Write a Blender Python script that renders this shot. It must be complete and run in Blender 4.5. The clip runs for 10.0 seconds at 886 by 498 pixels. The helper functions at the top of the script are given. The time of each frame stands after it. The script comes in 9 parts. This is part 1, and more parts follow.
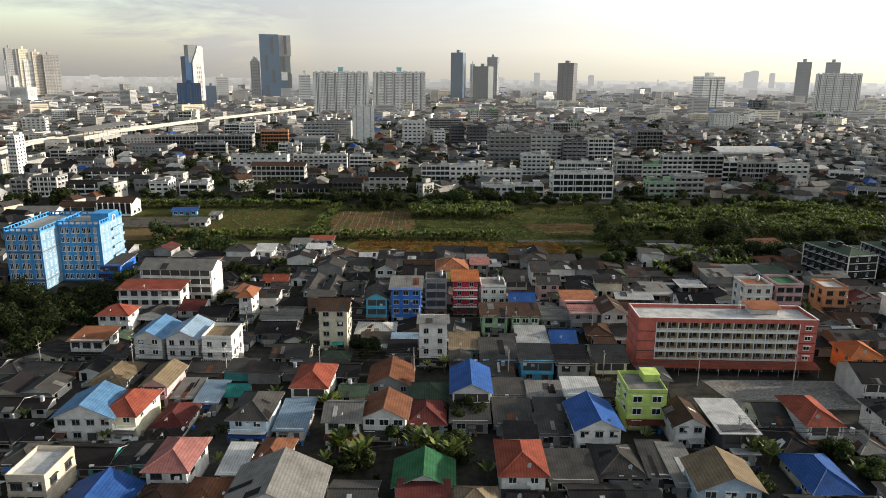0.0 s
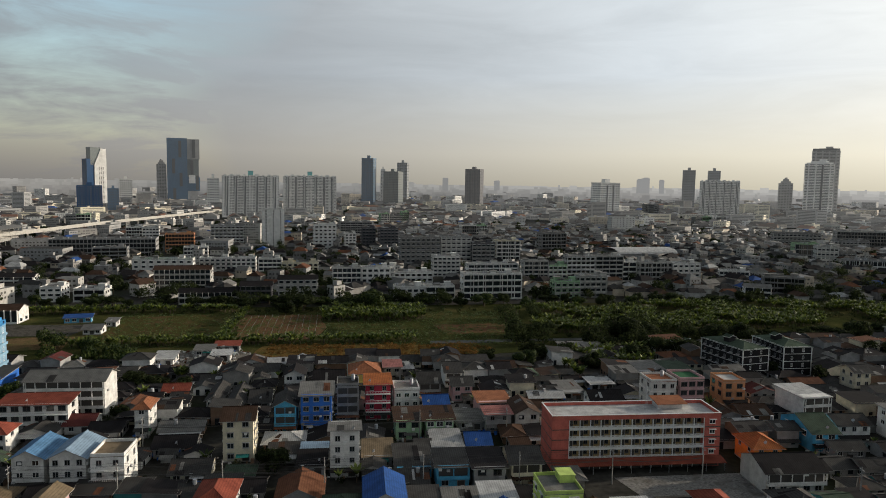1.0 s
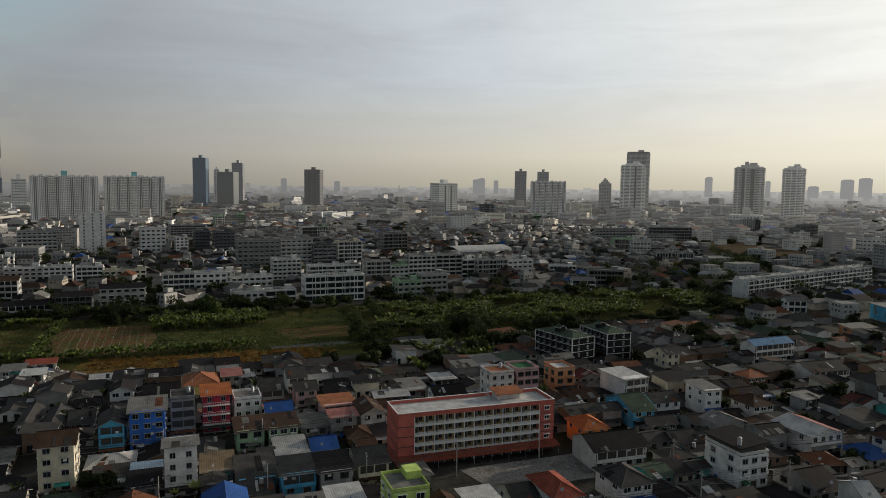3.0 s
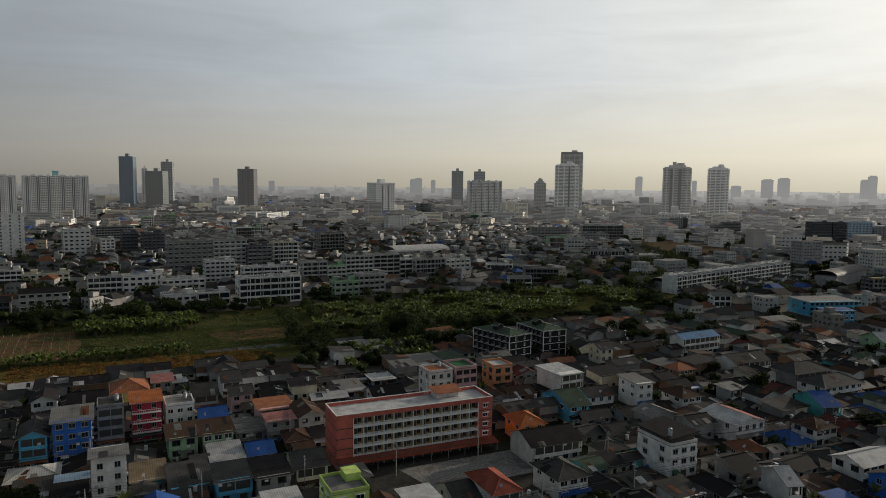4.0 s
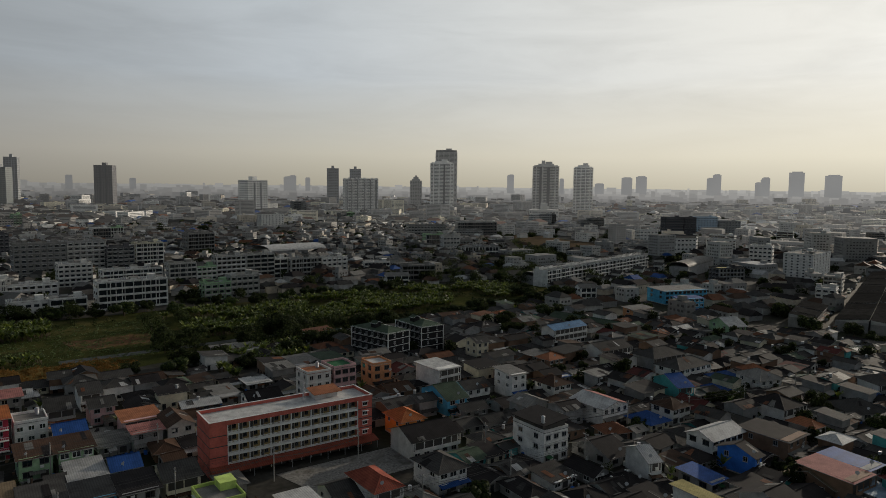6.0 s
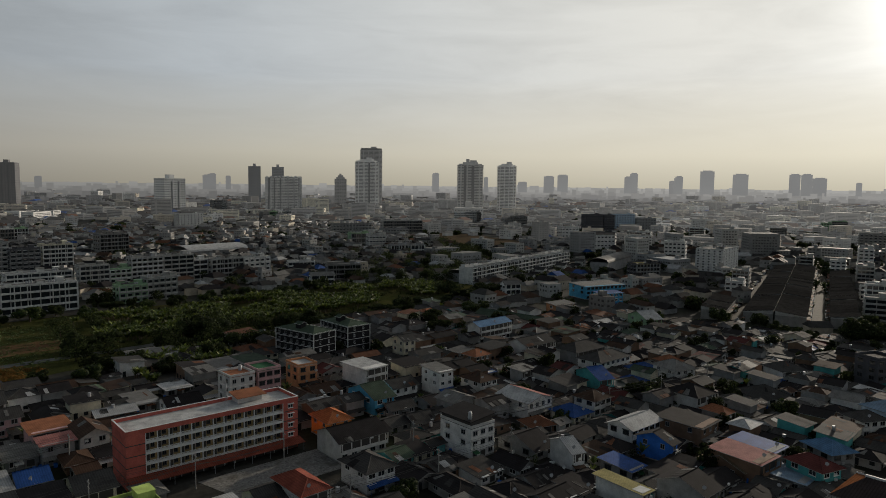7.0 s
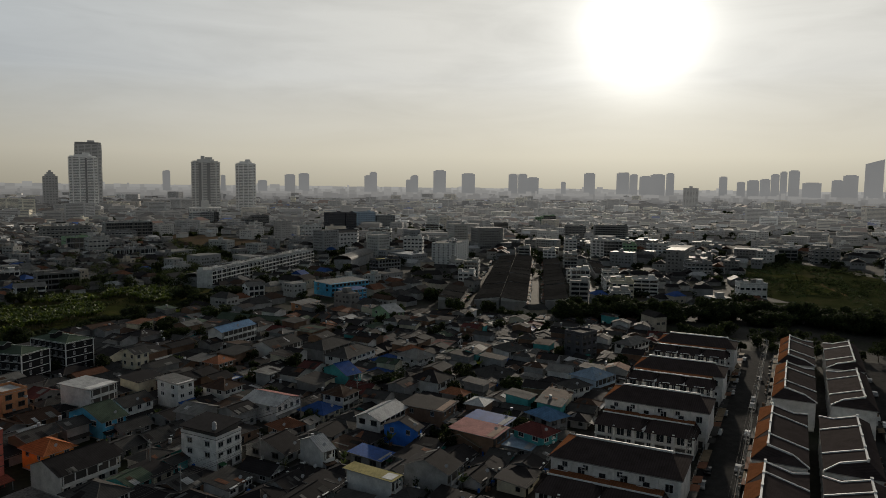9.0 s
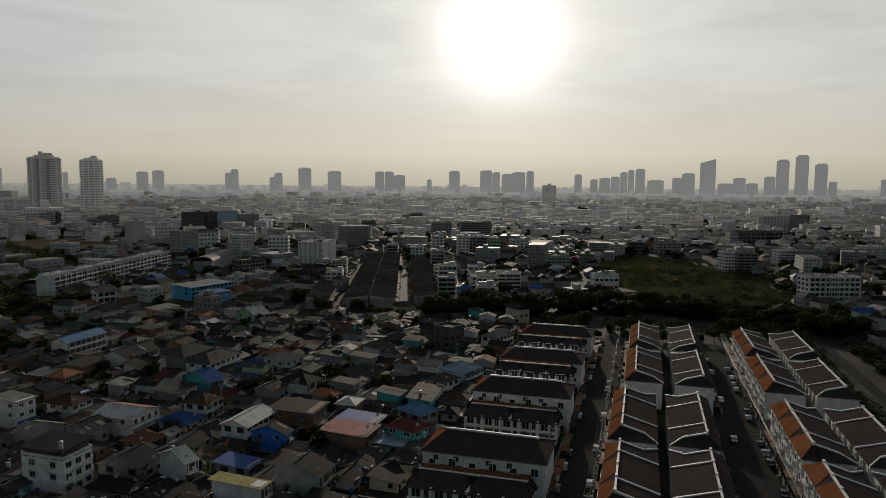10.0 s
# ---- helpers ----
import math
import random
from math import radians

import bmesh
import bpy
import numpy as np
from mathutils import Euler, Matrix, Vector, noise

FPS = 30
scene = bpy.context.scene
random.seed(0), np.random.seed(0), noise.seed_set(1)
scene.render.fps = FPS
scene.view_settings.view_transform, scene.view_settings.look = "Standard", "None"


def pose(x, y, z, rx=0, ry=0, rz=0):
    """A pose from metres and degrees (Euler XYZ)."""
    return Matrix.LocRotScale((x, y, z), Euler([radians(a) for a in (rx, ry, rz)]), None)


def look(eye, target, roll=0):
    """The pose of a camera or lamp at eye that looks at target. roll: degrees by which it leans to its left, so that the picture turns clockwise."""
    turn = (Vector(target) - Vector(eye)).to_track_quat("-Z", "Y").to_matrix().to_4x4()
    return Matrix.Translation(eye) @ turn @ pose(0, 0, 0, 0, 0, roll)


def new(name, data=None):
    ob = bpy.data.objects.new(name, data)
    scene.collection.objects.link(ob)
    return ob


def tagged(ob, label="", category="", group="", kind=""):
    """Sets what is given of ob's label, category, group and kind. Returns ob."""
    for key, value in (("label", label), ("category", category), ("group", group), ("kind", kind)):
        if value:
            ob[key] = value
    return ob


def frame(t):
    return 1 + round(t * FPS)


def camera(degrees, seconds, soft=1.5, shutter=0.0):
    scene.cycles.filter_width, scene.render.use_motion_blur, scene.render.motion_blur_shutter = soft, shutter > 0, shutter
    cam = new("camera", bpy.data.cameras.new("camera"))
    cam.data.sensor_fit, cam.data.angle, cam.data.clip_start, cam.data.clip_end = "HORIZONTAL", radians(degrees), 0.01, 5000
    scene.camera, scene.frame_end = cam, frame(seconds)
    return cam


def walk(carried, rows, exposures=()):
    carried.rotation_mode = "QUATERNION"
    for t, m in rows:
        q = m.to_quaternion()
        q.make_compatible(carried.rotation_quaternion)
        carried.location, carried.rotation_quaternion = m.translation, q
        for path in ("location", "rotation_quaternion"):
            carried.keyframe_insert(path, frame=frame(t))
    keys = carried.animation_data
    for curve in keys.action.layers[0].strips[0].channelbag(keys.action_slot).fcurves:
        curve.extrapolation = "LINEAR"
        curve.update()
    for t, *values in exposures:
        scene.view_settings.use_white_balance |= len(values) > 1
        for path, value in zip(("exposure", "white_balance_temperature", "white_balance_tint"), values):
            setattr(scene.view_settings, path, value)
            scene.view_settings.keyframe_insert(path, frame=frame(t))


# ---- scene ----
cam = camera(65.40, 10.0, soft=0.9)
EYE = (0.0, 0.0, 75.0)   # a drone that hovers and turns to its right
PATH = [   # seconds, heading, pitch, lean
    (0.0, -0.30, -13.81, 0.49),
    (0.1, -0.40, -5.49, 0.99),
    (0.5, 2.57, -5.40, 0.95),
    (1.0, 6.99, -5.31, 0.87),
    (1.5, 10.82, -5.26, 0.81),
    (2.0, 14.64, -5.17, 0.76),
    (2.5, 17.51, -5.11, 0.74),
    (4.0, 25.30, -5.05, 0.67),
    (4.5, 27.89, -5.05, 0.65),
    (5.0, 30.50, -5.09, 0.66),
    (5.5, 33.11, -5.10, 0.68),
    (7.0, 41.69, -5.20, 0.63),
    (7.5, 46.47, -5.17, 0.69),
    (8.0, 51.89, -5.15, 0.66),
    (8.5, 57.32, -5.12, 0.64),
    (9.0, 62.82, -5.10, 0.62),
    (9.5, 68.31, -5.12, 0.60),
    (10.0, 73.79, -5.18, 0.48),
]


def heading(yaw, pitch):
    a, b = radians(yaw), radians(pitch)
    return Vector((math.sin(a) * math.cos(b), math.cos(a) * math.cos(b), math.sin(b)))


EXPOSURE = [(0.0, 0.66), (0.1, 0.05), (1.0, -0.18), (2.5, -0.36), (5.5, -0.66), (7.5, -0.88), (10.0, -1.0)]
walk(cam, [(t, look(EYE, Vector(EYE) + heading(yaw, pitch), lean)) for t, yaw, pitch, lean in PATH], EXPOSURE)

# ---- daylight: a low hazy sun and a thinly clouded sky ----
SUN_HEADING, SUN_UP = 78.4, 12.5
SUN_WAY = heading(SUN_HEADING, SUN_UP)
sun = new("sun", bpy.data.lights.new("sun", "SUN"))
sun.data.energy, sun.data.angle, sun.data.color = 5.0, radians(1.6), (1.0, 0.88, 0.72)
sun.matrix_world = look(SUN_WAY * 100, (0, 0, 0))


def node(tree, kind, operation="", data_type="", blend_type="", use_clamp=False):
    n = tree.nodes.new(kind)
    if data_type:
        n.data_type = data_type
    if blend_type:
        n.blend_type = blend_type
    if operation:
        n.operation = operation
    if use_clamp:
        n.use_clamp = True
    return n


def ramp(tree, stops, source=None, mode="LINEAR"):
    n = node(tree, "ShaderNodeValToRGB")
    n.color_ramp.interpolation = mode
    while len(n.color_ramp.elements) < len(stops):
        n.color_ramp.elements.new(0.5)
    for e, (at, value) in zip(n.color_ramp.elements, stops):
        e.position = at
        e.color = (*value, 1) if isinstance(value, tuple) else (value, value, value, 1)
    if source:
        tree.links.new(source, n.inputs[0])
    return n.outputs[0]


def mixed(tree, kind, a, b, factor):
    n = node(tree, "ShaderNodeMix", data_type="RGBA", blend_type=kind)
    for socket, value in ((n.inputs[0], factor), (n.inputs[6], a), (n.inputs[7], b)):
        if isinstance(value, bpy.types.NodeSocket):
            tree.links.new(value, socket)
        elif isinstance(value, tuple):
            socket.default_value = (*value, 1)
        else:
            socket.default_value = value
    return n.outputs[2]


def sums(tree, op, a, b=0.0, clamp=False):
    n = node(tree, "ShaderNodeMath", operation=op, use_clamp=clamp)
    for socket, value in zip(n.inputs, (a, b)):
        if isinstance(value, bpy.types.NodeSocket):
            tree.links.new(value, socket)
        else:
            socket.default_value = value
    return n.outputs[0]


world = bpy.data.worlds.new("evening_sky")
scene.world = world
world.use_nodes = True
wt = world.node_tree
wt.nodes.clear()
sky = node(wt, "ShaderNodeTexSky")
sky.sky_type, sky.sun_disc, sky.sun_elevation, sky.sun_rotation = "NISHITA", False, radians(SUN_UP), radians(SUN_HEADING)
sky.air_density, sky.dust_density, sky.ozone_density, sky.altitude = 1.2, 1.2, 1.6, 75
place = node(wt, "ShaderNodeTexCoord").outputs["Generated"]
split = node(wt, "ShaderNodeSeparateXYZ")
wt.links.new(place, split.inputs[0])
up = split.outputs[2]
# thin cloud sheets, flattened towards the horizon
flat = node(wt, "ShaderNodeMapping")
flat.inputs["Scale"].default_value = (1.3, 1.3, 7.5)
flat.inputs["Rotation"].default_value = (0.12, 0.05, 0.4)
wt.links.new(place, flat.inputs[0])
wisps = node(wt, "ShaderNodeTexNoise")
wisps.inputs["Scale"].default_value, wisps.inputs["Detail"].default_value, wisps.inputs["Roughness"].default_value = 2.8, 8.0, 0.6
wisps.inputs["Distortion"].default_value = 0.5
wt.links.new(flat.outputs[0], wisps.inputs[0])
gaps = ramp(wt, [(0.36, 0.6), (0.56, 1.0)], wisps.outputs[0])
# the sky is brightest round the veiled sun and low down, and dims overhead and behind
dot = node(wt, "ShaderNodeVectorMath", operation="DOT_PRODUCT")
dot.inputs[1].default_value = SUN_WAY
wt.links.new(place, dot.inputs[0])
facing = sums(wt, "MULTIPLY", sums(wt, "ADD", dot.outputs["Value"], 1.0), 0.5)
window_way = node(wt, "ShaderNodeVectorMath", operation="DOT_PRODUCT")
window_way.inputs[1].default_value = heading(-20.0, 23.0)
wt.links.new(place, window_way.inputs[0])
opening = sums(wt, "MULTIPLY", ramp(wt, [(0.95, 0.0), (0.992, 0.85)], window_way.outputs["Value"]), ramp(wt, [(0.36, 1.0), (0.62, 0.25)], wisps.outputs[0]))
cover = sums(wt, "MULTIPLY", sums(wt, "MAXIMUM", gaps, ramp(wt, [(0.30, 0.0), (0.52, 1.0)], facing)), sums(wt, "SUBTRACT", 1.0, opening))
towards = sums(wt, "ADD", sums(wt, "MULTIPLY", sums(wt, "POWER", facing, 2.6), 10.4), 2.5)
lowness = ramp(wt, [(0.0, 0.7), (0.045, 0.94), (0.3, 0.97), (0.6, 0.64), (1.0, 0.28)], up)
near = sums(wt, "MAXIMUM", dot.outputs["Value"], 0.0)
halo = sums(wt, "MULTIPLY", sums(wt, "POWER", near, 420.0), 17.0)
aura = sums(wt, "MULTIPLY", sums(wt, "POWER", near, 60.0), 3.4)
level = sums(wt, "MULTIPLY", sums(wt, "ADD", towards, aura), lowness)
puffs = ramp(wt, [(0.32, 0.91), (0.5, 0.99), (0.64, 1.05)], wisps.outputs[0])
cloud_light = mixed(wt, "MULTIPLY", mixed(wt, "MIX", (0.88, 0.98, 1.07), (1.0, 0.985, 0.92), ramp(wt, [(0.3, 0.0), (0.8, 0.25), (0.98, 1.0)], facing)), puffs, 1.0)
haze_band = ramp(wt, [(0.0, 1.0), (0.045, 0.85), (0.15, 0.0)], up)
band_tint = mixed(wt, "MIX", (1.0, 0.955, 0.90), (1.0, 0.925, 0.73), ramp(wt, [(0.35, 0.0), (0.8, 1.0)], facing))
cloud_light = mixed(wt, "MIX", cloud_light, band_tint, haze_band)
lit = node(wt, "ShaderNodeVectorMath", operation="SCALE")
wt.links.new(cloud_light, lit.inputs[0])
wt.links.new(level, lit.inputs["Scale"])
clear = node(wt, "ShaderNodeVectorMath", operation="SCALE")
wt.links.new(sky.outputs[0], clear.inputs[0])
clear.inputs["Scale"].default_value = 2.6
veiled = mixed(wt, "MIX", clear.outputs[0], lit.outputs[0], sums(wt, "MAXIMUM", cover, haze_band))
glow = node(wt, "ShaderNodeVectorMath", operation="SCALE")
glow.inputs[0].default_value = (1.0, 0.97, 0.90)
wt.links.new(halo, glow.inputs["Scale"])
total = node(wt, "ShaderNodeVectorMath", operation="ADD")
wt.links.new(veiled, total.inputs[0])
wt.links.new(glow.outputs[0], total.inputs[1])
whole = total.outputs[0]
back = node(wt, "ShaderNodeBackground")
back.inputs[1].default_value = 0.11
wt.links.new(whole, back.inputs[0])
wt.links.new(back.outputs[0], node(wt, "ShaderNodeOutputWorld").inputs[0])

# ---- materials ----
MATS = {}


def material(name, colour, rough=0.8, metal=0.0, sheer=0.0, airlight=0.0, grain=0.0, stain=0.0, vary=0.0, bump=0.0, wave=None, scale=1.0, spec=0.4, coord="Object", tint=None, island=None):
    """A procedural surface: base colour with fine grain, broad stains, change from piece to piece, and relief.
    wave: (axis, pitch in metres, depth) for darker colour bands that paint the shaded ribs of corrugated or tiled
    sheets."""
    if name in MATS:
        return MATS[name]
    m = bpy.data.materials.new(name)
    m.use_nodes = True
    t = m.node_tree
    t.nodes.clear()
    shader = node(t, "ShaderNodeBsdfPrincipled")
    t.links.new(shader.outputs[0], node(t, "ShaderNodeOutputMaterial").inputs[0])
    shader.inputs["Roughness"].default_value, shader.inputs["Metallic"].default_value = rough, metal
    shader.inputs["Specular IOR Level"].default_value = spec
    at = node(t, "ShaderNodeTexCoord").outputs[coord]
    col = None
    info = node(t, "ShaderNodeObjectInfo")
    shift = node(t, "ShaderNodeVectorMath", operation="ADD")
    t.links.new(at, shift.inputs[0])
    t.links.new(info.outputs["Location"], shift.inputs[1])
    at = shift.outputs[0]
    base = colour
    if tint:
        base = mixed(t, "MIX", colour, tint, info.outputs["Random"])
    if island:          # every leaf its own shade
        one = node(t, "ShaderNodeNewGeometry").outputs["Random Per Island"]
        base = mixed(t, "MULTIPLY", mixed(t, "MIX", colour, island, ramp(t, [(0.55, 0.0), (0.95, 1.0)], one)), ramp(t, [(0.0, 0.35), (1.0, 1.15)], one), 1.0)
    if vary:
        base = mixed(t, "MULTIPLY", base, ramp(t, [(0.0, 1.0 - vary), (1.0, 1.0 + vary * 0.4)], info.outputs["Random"]), 1.0)
    if stain:
        big = node(t, "ShaderNodeTexNoise")
        big.inputs["Scale"].default_value, big.inputs["Detail"].default_value = 0.35 / scale, 5.0
        big.inputs["Roughness"].default_value = 0.65
        t.links.new(at, big.inputs[0])
        base = mixed(t, "MULTIPLY", base, ramp(t, [(0.32, 1.0 - stain), (0.62, 1.0)], big.outputs[0]), 1.0)
    height = None
    if grain or bump:
        fine = node(t, "ShaderNodeTexNoise")
        fine.inputs["Scale"].default_value, fine.inputs["Detail"].default_value = 3.5 / scale, 4.0
        t.links.new(at, fine.inputs[0])
        height = fine.outputs[0]
        if grain:
            base = mixed(t, "MULTIPLY", base, ramp(t, [(0.3, 1.0 - grain), (0.7, 1.0 + grain * 0.3)], height), 1.0)
    # ribs are colour only: their shade is painted as darker bands
    if wave:
        axis, pitch, depth = wave
        ribs = node(t, "ShaderNodeTexWave")
        ribs.wave_type, ribs.bands_direction = "BANDS", axis
        ribs.inputs["Scale"].default_value = 0.314 / pitch
        ribs.inputs["Distortion"].default_value = 0.0
        raw = node(t, "ShaderNodeTexCoord").outputs["Object"]
        t.links.new(raw, ribs.inputs[0])
        base = mixed(t, "MULTIPLY", base, ramp(t, [(0.0, 1.0 - depth), (0.6, 1.0)], ribs.outputs["Fac"]), 1.0)
    if isinstance(base, tuple):
        shader.inputs["Base Color"].default_value = (*base, 1)
    else:
        t.links.new(base, shader.inputs["Base Color"])
    if airlight:        # far backdrop of the city: haze painted as emission, stronger towards the sun
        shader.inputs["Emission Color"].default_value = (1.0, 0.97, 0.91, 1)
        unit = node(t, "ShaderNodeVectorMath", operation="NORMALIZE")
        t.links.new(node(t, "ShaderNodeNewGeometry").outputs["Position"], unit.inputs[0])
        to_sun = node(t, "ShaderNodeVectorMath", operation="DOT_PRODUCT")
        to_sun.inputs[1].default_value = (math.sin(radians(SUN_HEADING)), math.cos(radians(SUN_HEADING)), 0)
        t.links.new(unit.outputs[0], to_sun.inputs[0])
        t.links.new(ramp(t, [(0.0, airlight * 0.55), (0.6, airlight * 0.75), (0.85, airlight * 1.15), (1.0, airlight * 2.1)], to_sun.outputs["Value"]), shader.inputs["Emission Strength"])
    if sheer:           # thin leaves let light through
        through_leaf = node(t, "ShaderNodeBsdfTranslucent")
        if isinstance(base, tuple):
            through_leaf.inputs[0].default_value = (*base, 1)
        else:
            t.links.new(base, through_leaf.inputs[0])
        blend = node(t, "ShaderNodeMixShader")
        blend.inputs[0].default_value = sheer
        t.links.new(shader.outputs[0], blend.inputs[1])
        t.links.new(through_leaf.outputs[0], blend.inputs[2])
        t.links.new(blend.outputs[0], t.nodes["Material Output"].inputs[0])
    if bump and height:
        b = node(t, "ShaderNodeBump")
        b.inputs["Strength"].default_value, b.inputs["Distance"].default_value = bump, 0.1 * scale
        t.links.new(height, b.inputs["Height"])
        t.links.new(b.outputs[0], shader.inputs["Normal"])
    MATS[name] = m
    return m


PAINT = {"white": (0.74, 0.73, 0.70), "cream": (0.72, 0.66, 0.50), "grey": (0.33, 0.33, 0.325), "dark": (0.10, 0.10, 0.11), "blue": (0.04, 0.17, 0.60),
         "sky": (0.10, 0.42, 0.66), "pale_blue": (0.48, 0.60, 0.72), "lime": (0.52, 0.66, 0.18), "green": (0.35, 0.52, 0.32), "pink": (0.62, 0.40, 0.40),
         "coral": (0.57, 0.155, 0.12), "crimson": (0.42, 0.04, 0.07), "orange": (0.72, 0.27, 0.06), "terracotta": (0.62, 0.30, 0.15), "teal": (0.10, 0.42, 0.42),
         "brown": (0.24, 0.15, 0.10), "slate": (0.26, 0.275, 0.29), "yellow": (0.72, 0.55, 0.16), "beige": (0.55, 0.48, 0.38), "aged": (0.50, 0.49, 0.46), "gallery": (0.42, 0.30, 0.14), "concrete": (0.28, 0.27, 0.255), "black": (0.02, 0.02, 0.022)}
COVER = {"weathered": (0.046, 0.044, 0.042), "grey": (0.0715, 0.0688, 0.066), "light": (0.211, 0.205, 0.192), "white": (0.527, 0.527, 0.518), "red": (0.281, 0.0765, 0.051), "maroon": (0.128, 0.04, 0.036),
         "rust": (0.189, 0.084, 0.049), "brown": (0.084, 0.051, 0.036), "orange": (0.408, 0.136, 0.051), "terracotta": (0.357, 0.145, 0.0765), "blue": (0.0298, 0.0935, 0.306),
         "pale_blue": (0.255, 0.357, 0.468), "green": (0.0425, 0.145, 0.068), "dull_green": (0.078, 0.111, 0.078), "teal": (0.0425, 0.255, 0.23), "pink": (0.391, 0.17, 0.153),
         "dark": (0.03, 0.027, 0.028), "tan": (0.221, 0.169, 0.111), "yellow": (0.425, 0.365, 0.153), "sky": (0.119, 0.255, 0.442)}


# far walls glow faintly: evening haze painted into the material as emission
def hazy_paint(name, air=0.085):
    return material(f"hazy_paint_{name}_{air}", PAINT[name], 0.8, grain=0.10, stain=0.3, vary=0.10, scale=6, airlight=air)


# far roofs with the same painted haze glow
def hazy_sheet(name, air=0.07):
    return material(f"hazy_roof_{name}_{air}", COVER[name], 0.85, spec=0.05, grain=0.22, stain=0.38, scale=6, airlight=air)


def paint(name):
    return material("paint_" + name, PAINT[name], 0.8, spec=0.15, grain=0.12, stain=0.34, vary=0.16, bump=0.12)


def sheet(name):
    return material("roof_" + name, COVER[name], 0.65 if name in ("white", "pale_blue", "blue", "sky", "light") else 0.78, spec=0.07 if name in ("white", "pale_blue", "blue", "sky", "light") else 0.008 if name == "weathered" else 0.045, grain=0.22, stain=0.38, vary=0.22, wave=("X", 0.55, 0.22), bump=0.1)


GLASS = material("window_glass_and_shade", (0.02, 0.025, 0.03), 0.12, spec=0.6, vary=0.5)
WHITE = material("white_trim", (0.72, 0.72, 0.70), 0.6, grain=0.08, stain=0.2)
# also colours flat panels that stand in for shade
DARK = material("dark_trim_and_shade", (0.06, 0.055, 0.05), 0.6, grain=0.1, stain=0.2)
GREY = material("grey_trim", (0.35, 0.35, 0.35), 0.7, grain=0.1, stain=0.25)
FASCIA = material("eaves_board", (0.36, 0.35, 0.33), 0.9, spec=0.0, grain=0.15, stain=0.3, vary=0.5)
STEEL = material("steel", (0.42, 0.43, 0.45), 0.6, metal=0.6, grain=0.1)
ASPHALT = material("asphalt", (0.045, 0.044, 0.043), 0.9, spec=0.01, grain=0.3, stain=0.35, bump=0.3)
CONCRETE = material("concrete", (0.33, 0.32, 0.30), 0.85, grain=0.15, stain=0.35, bump=0.2)
PALE_CONCRETE = material("pale_concrete", (0.46, 0.44, 0.40), 0.85, grain=0.15, stain=0.3, bump=0.2)


# ---- mesh building ----
class Build:
    """Collects faces of one mesh, each with the number of its material."""

    def __init__(self):
        self.v, self.f, self.m = [], [], []

    def face(self, pts, mat=0):
        n = len(self.v)
        self.v.extend(tuple(p) for p in pts)
        self.f.append(tuple(range(n, n + len(pts))))
        self.m.append(mat)

    def box(self, x0, x1, y0, y1, z0, z1, mat=0, top=None):
        n = len(self.v)
        self.v.extend([(x0, y0, z0), (x1, y0, z0), (x1, y1, z0), (x0, y1, z0), (x0, y0, z1), (x1, y0, z1), (x1, y1, z1), (x0, y1, z1)])
        for k, f in enumerate(((3, 2, 1, 0), (4, 5, 6, 7), (0, 1, 5, 4), (1, 2, 6, 5), (2, 3, 7, 6), (3, 0, 4, 7))):
            self.f.append(tuple(n + i for i in f))
            self.m.append(top if (top is not None and k == 1) else mat)

    def slab(self, pts, thick, mat=0, under=None):
        """A sheet of that thickness whose upper side has these corners, counter-clockwise from above."""
        n, k = len(self.v), len(pts)
        self.v.extend(tuple(p) for p in pts)
        self.v.extend((p[0], p[1], p[2] - thick) for p in pts)
        self.f.append(tuple(range(n, n + k)))
        self.f.append(tuple(range(n + 2 * k - 1, n + k - 1, -1)))
        self.m.extend((mat, mat if under is None else under))
        for i in range(k):
            j = (i + 1) % k
            self.f.append((n + i, n + k + i, n + k + j, n + j))
            self.m.append(mat if under is None else under)

    def rod(self, a, b, r, sides=6, mat=0, r2=None):
        a, b = Vector(a), Vector(b)
        q = (b - a).to_track_quat("Z", "Y")
        n = len(self.v)
        for p, s in ((a, r), (b, r if r2 is None else r2)):
            for i in range(sides):
                self.v.append(tuple(p + q @ Vector((s * math.cos(2 * math.pi * i / sides), s * math.sin(2 * math.pi * i / sides), 0))))
        for i in range(sides):
            j = (i + 1) % sides
            self.f.append((n + i, n + j, n + sides + j, n + sides + i))
            self.m.append(mat)
        self.f.append(tuple(range(n + sides, n + 2 * sides)))
        self.m.append(mat)

    def mesh(self, name, mats):
        me = bpy.data.meshes.new(name)
        index, order, verts = {}, [], []
        for p in self.v:
            k = (round(p[0], 4), round(p[1], 4), round(p[2], 4))
            if k not in index:
                index[k] = len(verts)
                verts.append(p)
            order.append(index[k])
        me.from_pydata(verts, [], [tuple(order[i] for i in f) for f in self.f])
        for m in mats:
            me.materials.append(m)
        me.polygons.foreach_set("material_index", self.m)
        me.update()
        return me


def part(name, built, mats, parent=None, label="", at=None, kind=""):
    """Links a built or ready mesh as one object, under a thing or a part."""
    me = built if isinstance(built, bpy.types.Mesh) else built.mesh(name, mats if isinstance(mats, (list, tuple)) else [mats])
    ob = new(name, me)
    if parent:
        ob.parent = parent
    if at is not None:
        ob.matrix_basis = at
    return tagged(ob, label, kind=kind)


def thing(name, x, y, yaw, label, category, group="", z=0.0, kind=""):
    ob = new(name)
    ob.empty_display_size = 0.5
    ob.matrix_basis = pose(x, y, z, 0, 0, yaw)
    return tagged(ob, label, category, group, kind)


SHARED = {}


